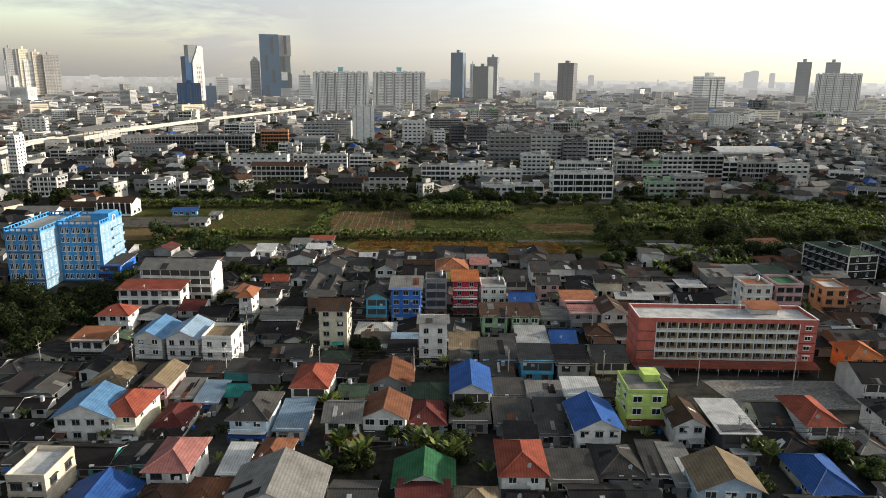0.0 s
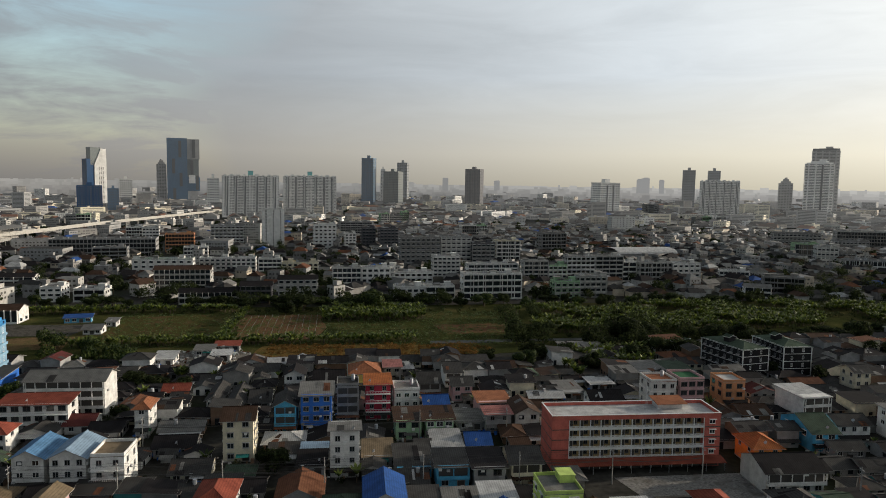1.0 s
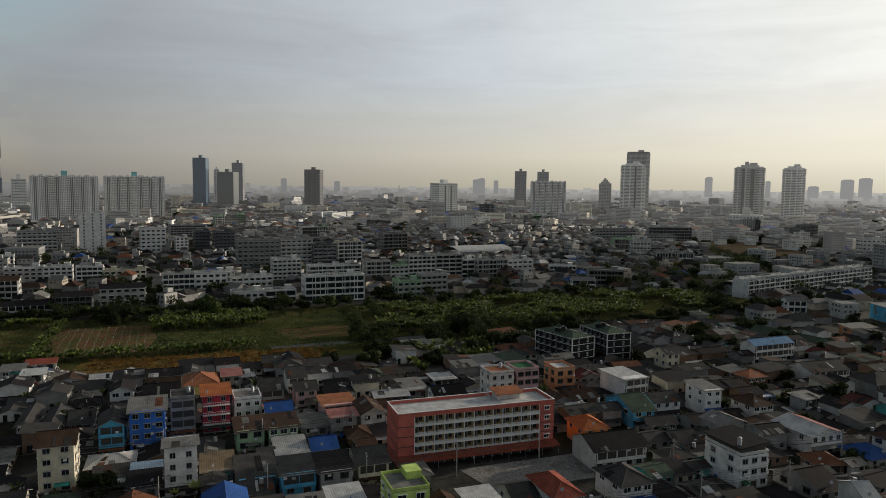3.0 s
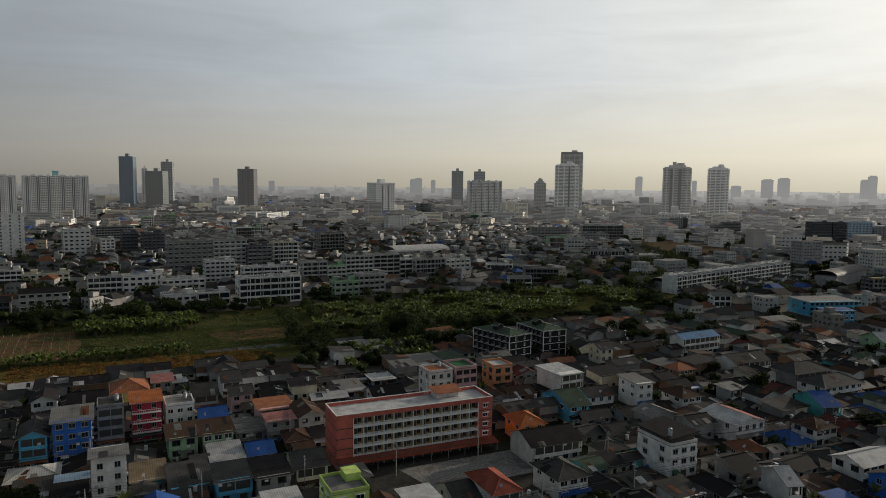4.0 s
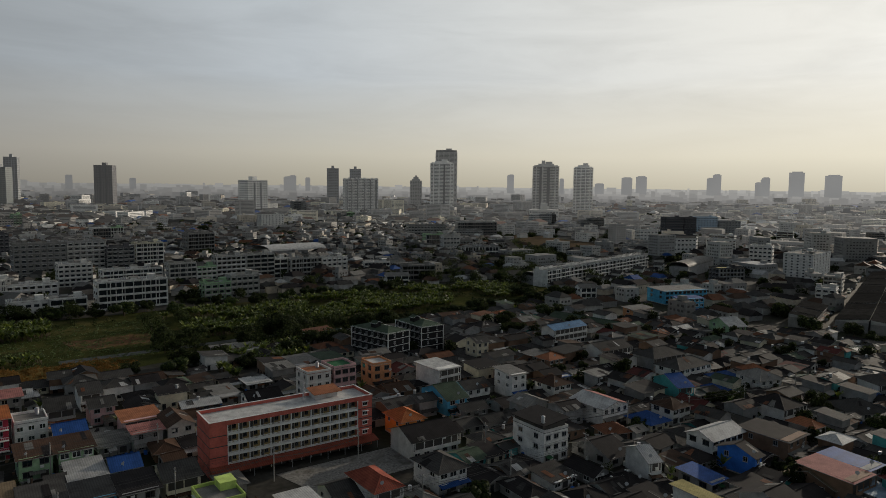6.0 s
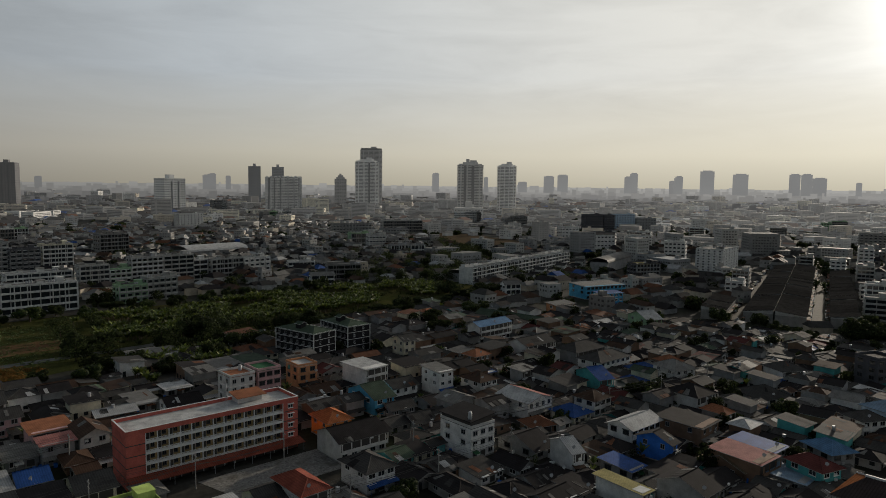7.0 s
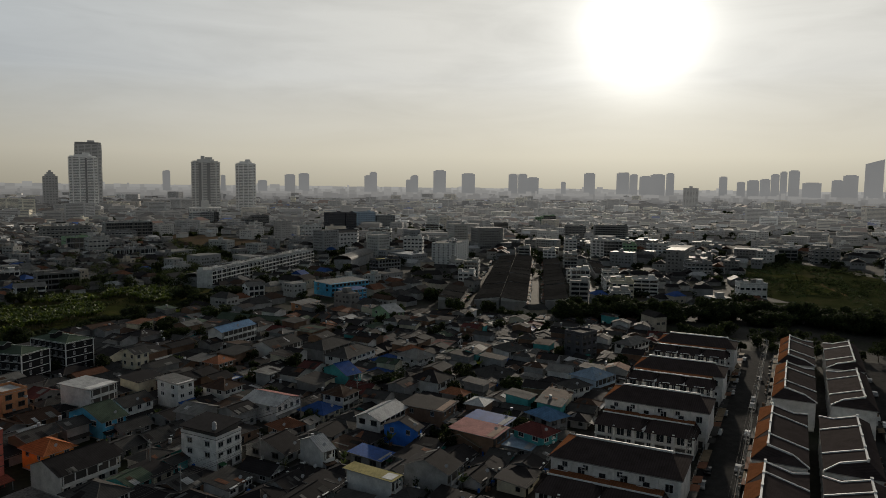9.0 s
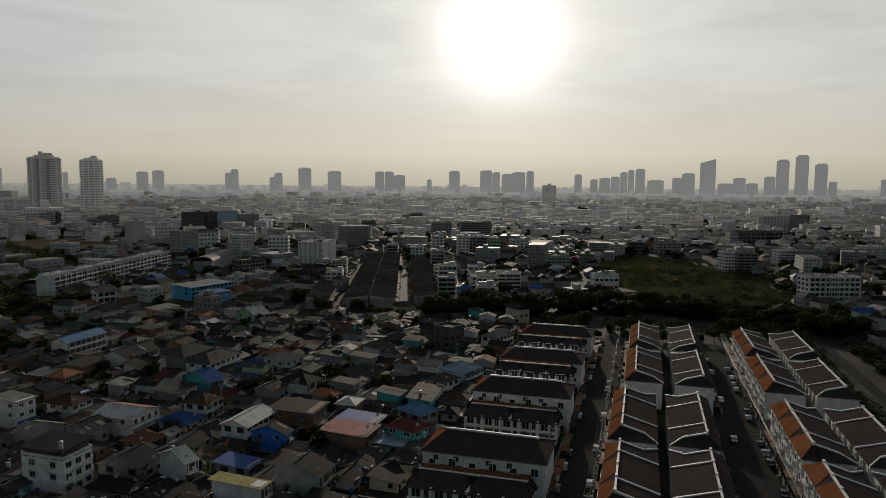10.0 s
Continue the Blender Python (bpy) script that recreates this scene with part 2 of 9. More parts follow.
def inset_panel(b, xs, zs, glass, out=-0.08, deep=-0.03):
    """One connected panel on a wall: a grid of cells of which those in glass lie deeper, joined by their reveals."""
    for i in range(len(xs) - 1):
        for k in range(len(zs) - 1):
            y = deep if (i, k) in glass else out
            b.face([(xs[i], y, zs[k]), (xs[i + 1], y, zs[k]), (xs[i + 1], y, zs[k + 1]), (xs[i], y, zs[k + 1])], 1 if (i, k) in glass else 0)
            if (i, k) in glass:
                x0, x1, z0, z1 = xs[i], xs[i + 1], zs[k], zs[k + 1]
                ring = [(x0, z0), (x1, z0), (x1, z1), (x0, z1)]
                for (ax, az), (cx, cz) in zip(ring, ring[1:] + ring[:1]):
                    b.face([(ax, out, az), (cx, out, cz), (cx, deep, cz), (ax, deep, az)], 0)
    x0, x1, z0, z1 = xs[0], xs[-1], zs[0], zs[-1]
    ring = [(x0, z0), (x1, z0), (x1, z1), (x0, z1)]
    for (ax, az), (cx, cz) in zip(ring, ring[1:] + ring[:1]):
        b.face([(cx, out, cz), (ax, out, az), (ax, 0.02, az), (cx, 0.02, cz)], 0)


def window_mesh(w, h, style="white"):
    """A window that stands on its wall's face (at y = 0, looking to -y): jambs, mullion, two panes and sill."""
    key = ("window", w, h, style)
    if key not in SHARED:
        b = Build()
        t = 0.08
        inset_panel(b, (-w / 2, -w / 2 + t, -t / 2, t / 2, w / 2 - t, w / 2), (-0.08, t, h - t, h), {(1, 1), (3, 1)})
        if w > 1.6:
            b.box(-w / 2 - 0.15, w / 2 + 0.15, -0.5, -0.005, h + 0.08, h + 0.16)
        b.box(-w / 2 - 0.06, w / 2 + 0.06, -0.16, -0.005, -0.14, -0.085)
        SHARED[key] = b.mesh("window", [{"white": WHITE, "dark": DARK, "grey": GREY}[style], GLASS])
    return SHARED[key]


def door_mesh(w, h):
    key = ("door", w, h)
    if key not in SHARED:
        b = Build()
        inset_panel(b, (-w / 2 - 0.08, -w / 2, w / 2, w / 2 + 0.08), (0, 0.05, h, h + 0.1), {(1, 1)}, -0.1, -0.04)
        SHARED[key] = b.mesh("door", [GREY, DARK])
    return SHARED[key]


def face_pose(w, d, side, along, z, out=0.0):
    """A pose on a wall of a w x d block: side f(ront), b(ack), l(eft), r(ight); along: metres from its middle."""
    if side == "f":
        return pose(along, -d / 2 - out, z)
    if side == "b":
        return pose(-along, d / 2 + out, z, 0, 0, 180)
    if side == "l":
        return pose(-w / 2 - out, -along, z, 0, 0, -90)
    return pose(w / 2 + out, along, z, 0, 0, 90)


def roof_mesh(kind, w, d, rise, over=0.6, thick=0.14):
    """A roof over a w x d block with its eaves at z = 0. Corners counter-clockwise from above."""
    b, caps = Build(), Build()
    x, y = w / 2 + over, d / 2 + over
    drop = -over * rise / max(min(w, d) / 2, 1)
    if kind == "hip":
        if w >= d:
            r0, r1 = (-(x - y), 0, rise), (x - y, 0, rise)
            b.slab([(-x, -y, drop), (x, -y, drop), r1, r0], thick, 0, 1)
            b.slab([(x, y, drop), (-x, y, drop), r0, r1], thick, 0, 1)
            b.slab([(x, -y, drop), (x, y, drop), r1], thick, 0, 1)
            b.slab([(-x, y, drop), (-x, -y, drop), r0], thick, 0, 1)
        else:
            r0, r1 = (0, -(y - x), rise), (0, y - x, rise)
            b.slab([(x, -y, drop), (x, y, drop), r1, r0], thick, 0, 1)
            b.slab([(-x, y, drop), (-x, -y, drop), r0, r1], thick, 0, 1)
            b.slab([(-x, -y, drop), (x, -y, drop), r0], thick, 0, 1)
            b.slab([(x, y, drop), (-x, y, drop), r1], thick, 0, 1)
        for a, c in [(r0, r1)] + [(p, r0) for p in (((-x, -y, drop), (-x, y, drop)) if w >= d else ((-x, -y, drop), (x, -y, drop)))] + \
                [(p, r1) for p in (((x, -y, drop), (x, y, drop)) if w >= d else ((-x, y, drop), (x, y, drop)))]:
            if (Vector(a) - Vector(c)).length > 0.1:
                caps.rod(Vector(a), Vector(c), 0.11, 4)
    elif kind == "gable":        # the ridge runs front to back
        drop = -over * rise / (w / 2)
        b.slab([(x, -y, drop), (x, y, drop), (0, y, rise), (0, -y, rise)], thick, 0, 1)
        b.slab([(-x, y, drop), (-x, -y, drop), (0, -y, rise), (0, y, rise)], thick, 0, 1)
        caps.rod((0, -y, rise + 0.04), (0, y, rise + 0.04), 0.13, 4)
    elif kind == "side":         # the ridge runs along the front
        drop = -over * rise / (d / 2)
        b.slab([(-x, -y, drop), (x, -y, drop), (x, 0, rise), (-x, 0, rise)], thick, 0, 1)
        b.slab([(x, y, drop), (-x, y, drop), (-x, 0, rise), (x, 0, rise)], thick, 0, 1)
        caps.rod((-x, 0, rise + 0.04), (x, 0, rise + 0.04), 0.13, 4)
    elif kind == "shed":         # falls towards the front
        b.slab([(-x, -y, -0.1), (x, -y, -0.1), (x, y, rise), (-x, y, rise)], thick, 0, 1)
    elif kind == "shed_back":    # falls towards the back
        b.slab([(-x, -y, rise), (x, -y, rise), (x, y, -0.1), (-x, y, -0.1)], thick, 0, 1)
    elif kind == "shed_left":
        b.slab([(-x, -y, -0.1), (x, -y, rise), (x, y, rise), (-x, y, -0.1)], thick, 0, 1)
    else:                        # flat, with a parapet
        t, p = 0.18, rise
        b.box(-w / 2 - 0.05, w / 2 + 0.05, -d / 2 - 0.05, d / 2 + 0.05, 0, 0.14, 0)
        b.box(-w / 2 - 0.05, w / 2 + 0.05, -d / 2 - 0.05, -d / 2 + t, 0.14, p, 1)
        b.box(-w / 2 - 0.05, w / 2 + 0.05, d / 2 - t, d / 2 + 0.05, 0.14, p, 1)
        b.box(-w / 2 - 0.05, -w / 2 + t, -d / 2 + t, d / 2 - t, 0.14, p, 1)
        b.box(w / 2 - t, w / 2 + 0.05, -d / 2 + t, d / 2 - t, 0.14, p, 1)
    return b, caps


def wall_mesh(kind, w, d, h, rise):
    b = Build()
    b.box(-w / 2, w / 2, -d / 2, d / 2, 0, h)
    b.box(-w / 2 - 0.06, w / 2 + 0.06, -d / 2 - 0.06, d / 2 + 0.06, 0, 0.35, 1)
    if kind == "gable":
        for y in (-d / 2, d / 2):
            p = [(-w / 2, y, h), (w / 2, y, h), (0, y, h + rise - 0.1)]
            b.face(p if y < 0 else p[::-1])
    elif kind == "side":
        for x in (-w / 2, w / 2):
            p = [(x, d / 2, h), (x, -d / 2, h), (x, 0, h + rise - 0.1)]
            b.face(p if x < 0 else p[::-1])
    elif kind.startswith("shed"):
        tilt = {"shed": (0, 0, rise, rise), "shed_back": (rise, rise, 0, 0), "shed_left": (0, rise, rise, 0)}[kind]
        c = [(-w / 2, -d / 2), (w / 2, -d / 2), (w / 2, d / 2), (-w / 2, d / 2)]
        for i in range(4):
            j = (i + 1) % 4
            if tilt[i] or tilt[j]:
                b.face([(*c[i], h), (*c[j], h), (*c[j], h + max(tilt[j] - 0.14, 0)), (*c[i], h + max(tilt[i] - 0.14, 0))])
    return b


COLOUR_WORD = {"aged": "weathered white", "slate": "slate grey", "dark": "dark grey", "light": "pale grey", "pale_blue": "pale blue", "dull_green": "dull green", "sky": "light blue"}
ROOF_WORD = {"hip": "hipped", "gable": "gabled", "side": "gabled", "shed": "lean-to", "shed_back": "lean-to", "shed_left": "lean-to", "flat": "flat"}
TAKEN = []      # footprints: x, y, turn, width, depth


def is_free(x, y, w, d, gap=0.4):
    """Whether an upright w x d plot round x, y is clear of all footprints."""
    spots = [(x + i * w / 4, y + k * d / 4) for i in (-2, -1, 0, 1, 2) for k in (-2, -1, 0, 1, 2)]
    for tx, ty, turn, tw, td in TAKEN:
        if abs(tx - x) + abs(ty - y) > 0.75 * (tw + td + w + d):
            continue
        c, s = math.cos(turn), math.sin(turn)
        for px, py in spots:
            u, v = (px - tx) * c + (py - ty) * s, -(px - tx) * s + (py - ty) * c
            if abs(u) < tw / 2 + gap and abs(v) < td / 2 + gap:
                return False
    return True


def house(x, y, yaw, w, d, floors, roof, wall, cover, rise=None, over=0.8, storey=2.9, win="white", awning="", balcony=False, tank=False, bays=None, label="", sides=True, lean=True, group="houses of the old quarter"):
    """A small house, its front (-y) turned by yaw degrees."""
    h = storey * floors + (0.2 if floors > 1 else 0.1)
    if rise is None:
        rise = {"hip": 0.36 * min(w, d) / 2 + 0.5, "gable": 0.42 * w / 2 + 0.3, "side": 0.34 * d / 2 + 0.3, "flat": 0.9}.get(roof, 0.9)
    TAKEN.append((x, y, radians(yaw), w, d))
    storeys = {1: "single-storey", 2: "two-storey", 3: "three-storey", 4: "four-storey", 5: "five-storey"}[int(floors)]
    label = label or f"{storeys} {COLOUR_WORD.get(wall, wall)} house with {ROOF_WORD[roof]} {COLOUR_WORD.get(cover, cover)} roof"
    root = thing("house", x, y, yaw, label, "house", group)
    part("wall", wall_mesh(roof, w, d, h, rise), [paint(wall), CONCRETE], root)
    top = sheet(cover) if roof != "flat" else material("roof_slab_" + cover, COVER[cover], 0.85, spec=0.06, grain=0.2, stain=0.4)
    slab, caps = roof_mesh(roof, w, d, rise, over)
    covering = part("roof", slab, [top, paint(wall) if roof == "flat" else FASCIA], root, at=pose(0, 0, h))
    if caps.f:
        part("ridge_cap", caps, top, covering)
    pick = int(abs(x * 13.7 + y * 7.3))
    if roof in ("shed", "side", "gable") and cover in ("grey", "dark", "light", "brown") and pick % 3 == 0:
        # a paler sheet patched into the roof
        slope = {"shed": (rise + 0.1) / (d + 2 * over), "side": rise / (d / 2), "gable": rise / (w / 2)}[roof]
        u0 = ((pick // 3) % 7 / 7 - 0.5) * w * 0.6
        b = Build()
        if roof == "gable":
            g = lambda u, v: (u, v, h + 0.05 + rise - abs(u) * slope)
            q = [g(w * 0.15, u0 * 0.5), g(w * 0.42, u0 * 0.5), g(w * 0.42, u0 * 0.5 + 1.0), g(w * 0.15, u0 * 0.5 + 1.0)]
        else:
            y0, y1 = (-d * 0.42, -d * 0.12) if roof == "side" else (-d * 0.3, d * 0.15)
            g = (lambda u, v: (u, v, h + 0.05 + rise - abs(v) * slope)) if roof == "side" else (lambda u, v: (u, v, h - 0.05 + (v + d / 2 + over) * slope))
            q = [g(u0, y0), g(u0 + 0.9, y0), g(u0 + 0.9, y1), g(u0, y1)]
        b.slab(q, 0.04)
        part("roof_sheet", b, sheet("white" if pick % 2 else "light"), covering, "paler replacement sheet", at=pose(0, 0, -h))
    n = bays or max(1, round(w / 3.2))
    me = window_mesh(*((1.5, 1.3, win), (2.0, 1.45, win), (1.3, 1.4, "grey"), (2.1, 1.4, "dark"), (1.7, 1.35, "grey"))[pick % 5 if w / n > 2.7 else 0])
    open_front = floors > 1 and not balcony and wall != "lime" and pick % 7 in (1, 4)
    for k in range(int(floors)):
        z = k * storey + 1.0
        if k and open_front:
            # an open upper gallery: a dark panel painted as its shaded recess, behind a low rail
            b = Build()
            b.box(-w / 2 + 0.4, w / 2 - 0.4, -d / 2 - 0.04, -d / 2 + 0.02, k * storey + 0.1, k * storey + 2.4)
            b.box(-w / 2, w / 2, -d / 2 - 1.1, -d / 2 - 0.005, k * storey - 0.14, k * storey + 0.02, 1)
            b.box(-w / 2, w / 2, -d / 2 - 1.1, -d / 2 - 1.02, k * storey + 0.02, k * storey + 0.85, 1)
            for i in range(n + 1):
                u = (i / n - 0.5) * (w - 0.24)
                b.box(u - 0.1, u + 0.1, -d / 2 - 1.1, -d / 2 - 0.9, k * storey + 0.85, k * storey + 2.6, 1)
            part("balcony", b, [DARK, paint(wall)], root, "gallery with a solid rail before a dark shade panel")
            continue
        for i in range(n):
            u = (i + 0.5) / n * w - w / 2
            if k == 0 and i == n // 2:
                part("door", door_mesh(1.8 if w > 6 else 1.1, 2.1), None, root, at=face_pose(w, d, "f", u, 0.02))
            else:
                part("window", me, None, root, at=face_pose(w, d, "f", u, z))
        if sides and (k or floors == 1):
            for side in "lr":
                for u in ((-d / 4, d / 4) if d > 8 else (0,)):
                    part("window", me, None, root, at=face_pose(w, d, side, u, z))
    if floors > 1 and roof == "flat" or floors > 2:
        b = Build()
        for k in range(1, int(floors)):
            b.box(-w / 2 - 0.08, w / 2 + 0.08, -d / 2 - 0.08, d / 2 + 0.08, k * storey - 0.12, k * storey + 0.08)
        part("floor_band", b, paint(wall), root)
    if lean and not awning and pick % 5 < 3 and floors > 1:
        awning = ("grey", "rust", "light", "dark", "brown", "grey", "blue")[pick % 7]
    if awning:
        b = Build()
        z = 2.7
        b.slab([(-w / 2 - 0.2, -d / 2 - 1.8, z - 0.5), (w / 2 + 0.2, -d / 2 - 1.8, z - 0.5), (w / 2 + 0.2, -d / 2, z), (-w / 2 - 0.2, -d / 2, z)], 0.08)
        for u in (-w / 2, w / 2):
            b.rod((u, -d / 2 - 1.7, 0), (u, -d / 2 - 1.7, z - 0.55), 0.06)
        part("awning", b, sheet(awning), root, f"{COLOUR_WORD.get(awning, awning)} sheet-metal awning on posts")
    if balcony:
        for k in range(1, int(floors)):
            b = Build()
            z = k * storey
            b.box(-w / 2, w / 2, -d / 2 - 1.2, -d / 2, z - 0.15, z)
            b.box(-w / 2, w / 2, -d / 2 - 1.2, -d / 2 - 1.1, z + 0.85, z + 0.95)
            for i in range(int(w / 0.5) + 1):
                b.box(-w / 2 + i * 0.5 - 0.03, -w / 2 + i * 0.5 + 0.03, -d / 2 - 1.18, -d / 2 - 1.12, z, z + 0.85)
            part("balcony", b, WHITE, root)
    if tank:
        part("water_tank", tank_mesh(), None, root, "ribbed steel water tank", at=pose(w * 0.25, d * 0.2, h + 0.14))
    if math.hypot(x, y) < 340:
        odds_of_house(x, y, yaw, w, d, h, slab, roof != "flat" and cover in ("grey", "dark", "light", "brown"))
    return root


def odds_of_house(x, y, yaw, w, d, h, slab, patched):
    """What gathers on and round a small house: odd roof sheets, a dish, air conditioners, low lean-tos, boxes and barrels."""
    pick = random.Random(int(x * 31 + y * 17))
    at = pose(x, y, 0, 0, 0, yaw)
    if patched:
        for f, kind in zip(slab.f, slab.m):
            q = [Vector(slab.v[i]) for i in f]
            if kind or len(q) != 4 or (q[1] - q[0]).cross(q[3] - q[0]).z <= 0:
                continue
            up = (q[1] - q[0]).cross(q[3] - q[0]).normalized() * 0.05
            for _ in range(pick.choice((0, 0, 1, 2, 3))):
                u0, v0 = pick.uniform(0.03, 0.8), pick.choice((0.02, 0.02, 0.3, 0.5))
                u1, v1 = min(0.98, u0 + pick.uniform(0.06, 0.22)), min(0.97, v0 + pick.uniform(0.25, 0.6))
                spot = lambda a, c: at @ ((q[0] * (1 - a) + q[1] * a) * (1 - c) + (q[3] * (1 - a) + q[2] * a) * c + up + Vector((0, 0, h)))
                ODD_SHEETS.face([spot(u0, v0), spot(u1, v0), spot(u1, v1), spot(u0, v1)], pick.choice((0, 0, 1, 1, 1, 2, 3)))
    def crate(u, v, z, a, c, e, mat):
        n = len(ODDS.v)
        ODDS.box(u - a, u + a, v - c, v + c, z, z + e, mat)
        ODDS.v[n:] = [tuple(at @ Vector(p)) for p in ODDS.v[n:]]
    for _ in range(pick.randrange(1, 4)):
        z = pick.uniform(2.2, max(2.4, h - 1.0))
        side = pick.choice((0, 1))
        u, v = (pick.uniform(-0.45, 0.45) * w, -d / 2 - 0.22) if side else (w / 2 + 0.22, pick.uniform(-0.45, 0.45) * d)
        crate(u, v, z, 0.42 if side else 0.2, 0.2 if side else 0.42, 0.6, pick.choice((0, 0, 1)))
    for _ in range(pick.randrange(4, 9)):
        u, v = (pick.uniform(-0.55, 0.55) * w, -d / 2 - pick.uniform(0.4, 1.7)) if pick.random() < 0.6 else (pick.choice((-1, 1)) * (w / 2 + pick.uniform(0.3, 0.9)), pick.uniform(-0.5, 0.5) * d)
        a = pick.uniform(0.15, 0.5)
        crate(u, v, 0.02, a, a * pick.uniform(0.6, 1.2), pick.uniform(0.3, 1.3), pick.randrange(6))
    if pick.random() < 0.7:
        u0 = pick.uniform(-0.5, 0.1) * w
        u1, out, z = u0 + pick.uniform(1.6, 3.6), pick.uniform(1.0, 2.0), pick.uniform(2.1, 2.7)
        q = [(u0, -d / 2 - out, z - 0.35), (u1, -d / 2 - out, z - 0.35), (u1, -d / 2 - 0.05, z), (u0, -d / 2 - 0.05, z)]
        ODD_SHEETS.slab([at @ Vector(p) for p in q], 0.04, pick.choice((0, 1, 2, 3, 4, 5, 6, 7)))
        for u in (u0 + 0.1, u1 - 0.1):
            ODD_SHEETS.rod(at @ Vector((u, -d / 2 - out + 0.1, 0)), at @ Vector((u, -d / 2 - out + 0.1, z - 0.36)), 0.04, 4, 0)
    if pick.random() < 0.45:
        u, v = pick.uniform(-0.35, 0.35) * w, -d * 0.42
        z = h + 0.35
        ODDS.rod(at @ Vector((u, v, h - 0.4)), at @ Vector((u, v, z + 0.5)), 0.04, 4, 1)
        ODDS.rod(at @ Vector((u, v, z + 0.5)), at @ Vector((u - 0.25, v - 0.1, z + 0.75)), 0.12, 10, 1, 0.5)
    if pick.random() < 0.3:
        u, v = pick.uniform(-0.4, 0.4) * w, d / 2 + 0.6
        for n in range(pick.randrange(1, 3)):
            ODDS.rod(at @ Vector((u + n * 1.2, v, 0)), at @ Vector((u + n * 1.2, v, 1.6)), 0.5, 10, 6)


ODD_SHEETS, ODDS = Build(), Build()


def tank_mesh():
    """A ribbed steel tank, turned as one skin."""
    if "tank" not in SHARED:
        b = Build()
        prof = [(0.5, 0.0)] + [(0.58 if i % 2 else 0.52, 0.15 + i * 0.16) for i in range(12)] + [(0.2, 2.15), (0.02, 2.2)]
        n = 12
        for (r0, z0), (r1, z1) in zip(prof, prof[1:]):
            for i in range(n):
                a0, a1 = 2 * math.pi * i / n, 2 * math.pi * (i + 1) / n
                b.face([(r0 * math.cos(a0), r0 * math.sin(a0), z0), (r0 * math.cos(a1), r0 * math.sin(a1), z0), (r1 * math.cos(a1), r1 * math.sin(a1), z1), (r1 * math.cos(a0), r1 * math.sin(a0), z1)])
        SHARED["tank"] = b.mesh("water_tank", [STEEL])
    return SHARED["tank"]


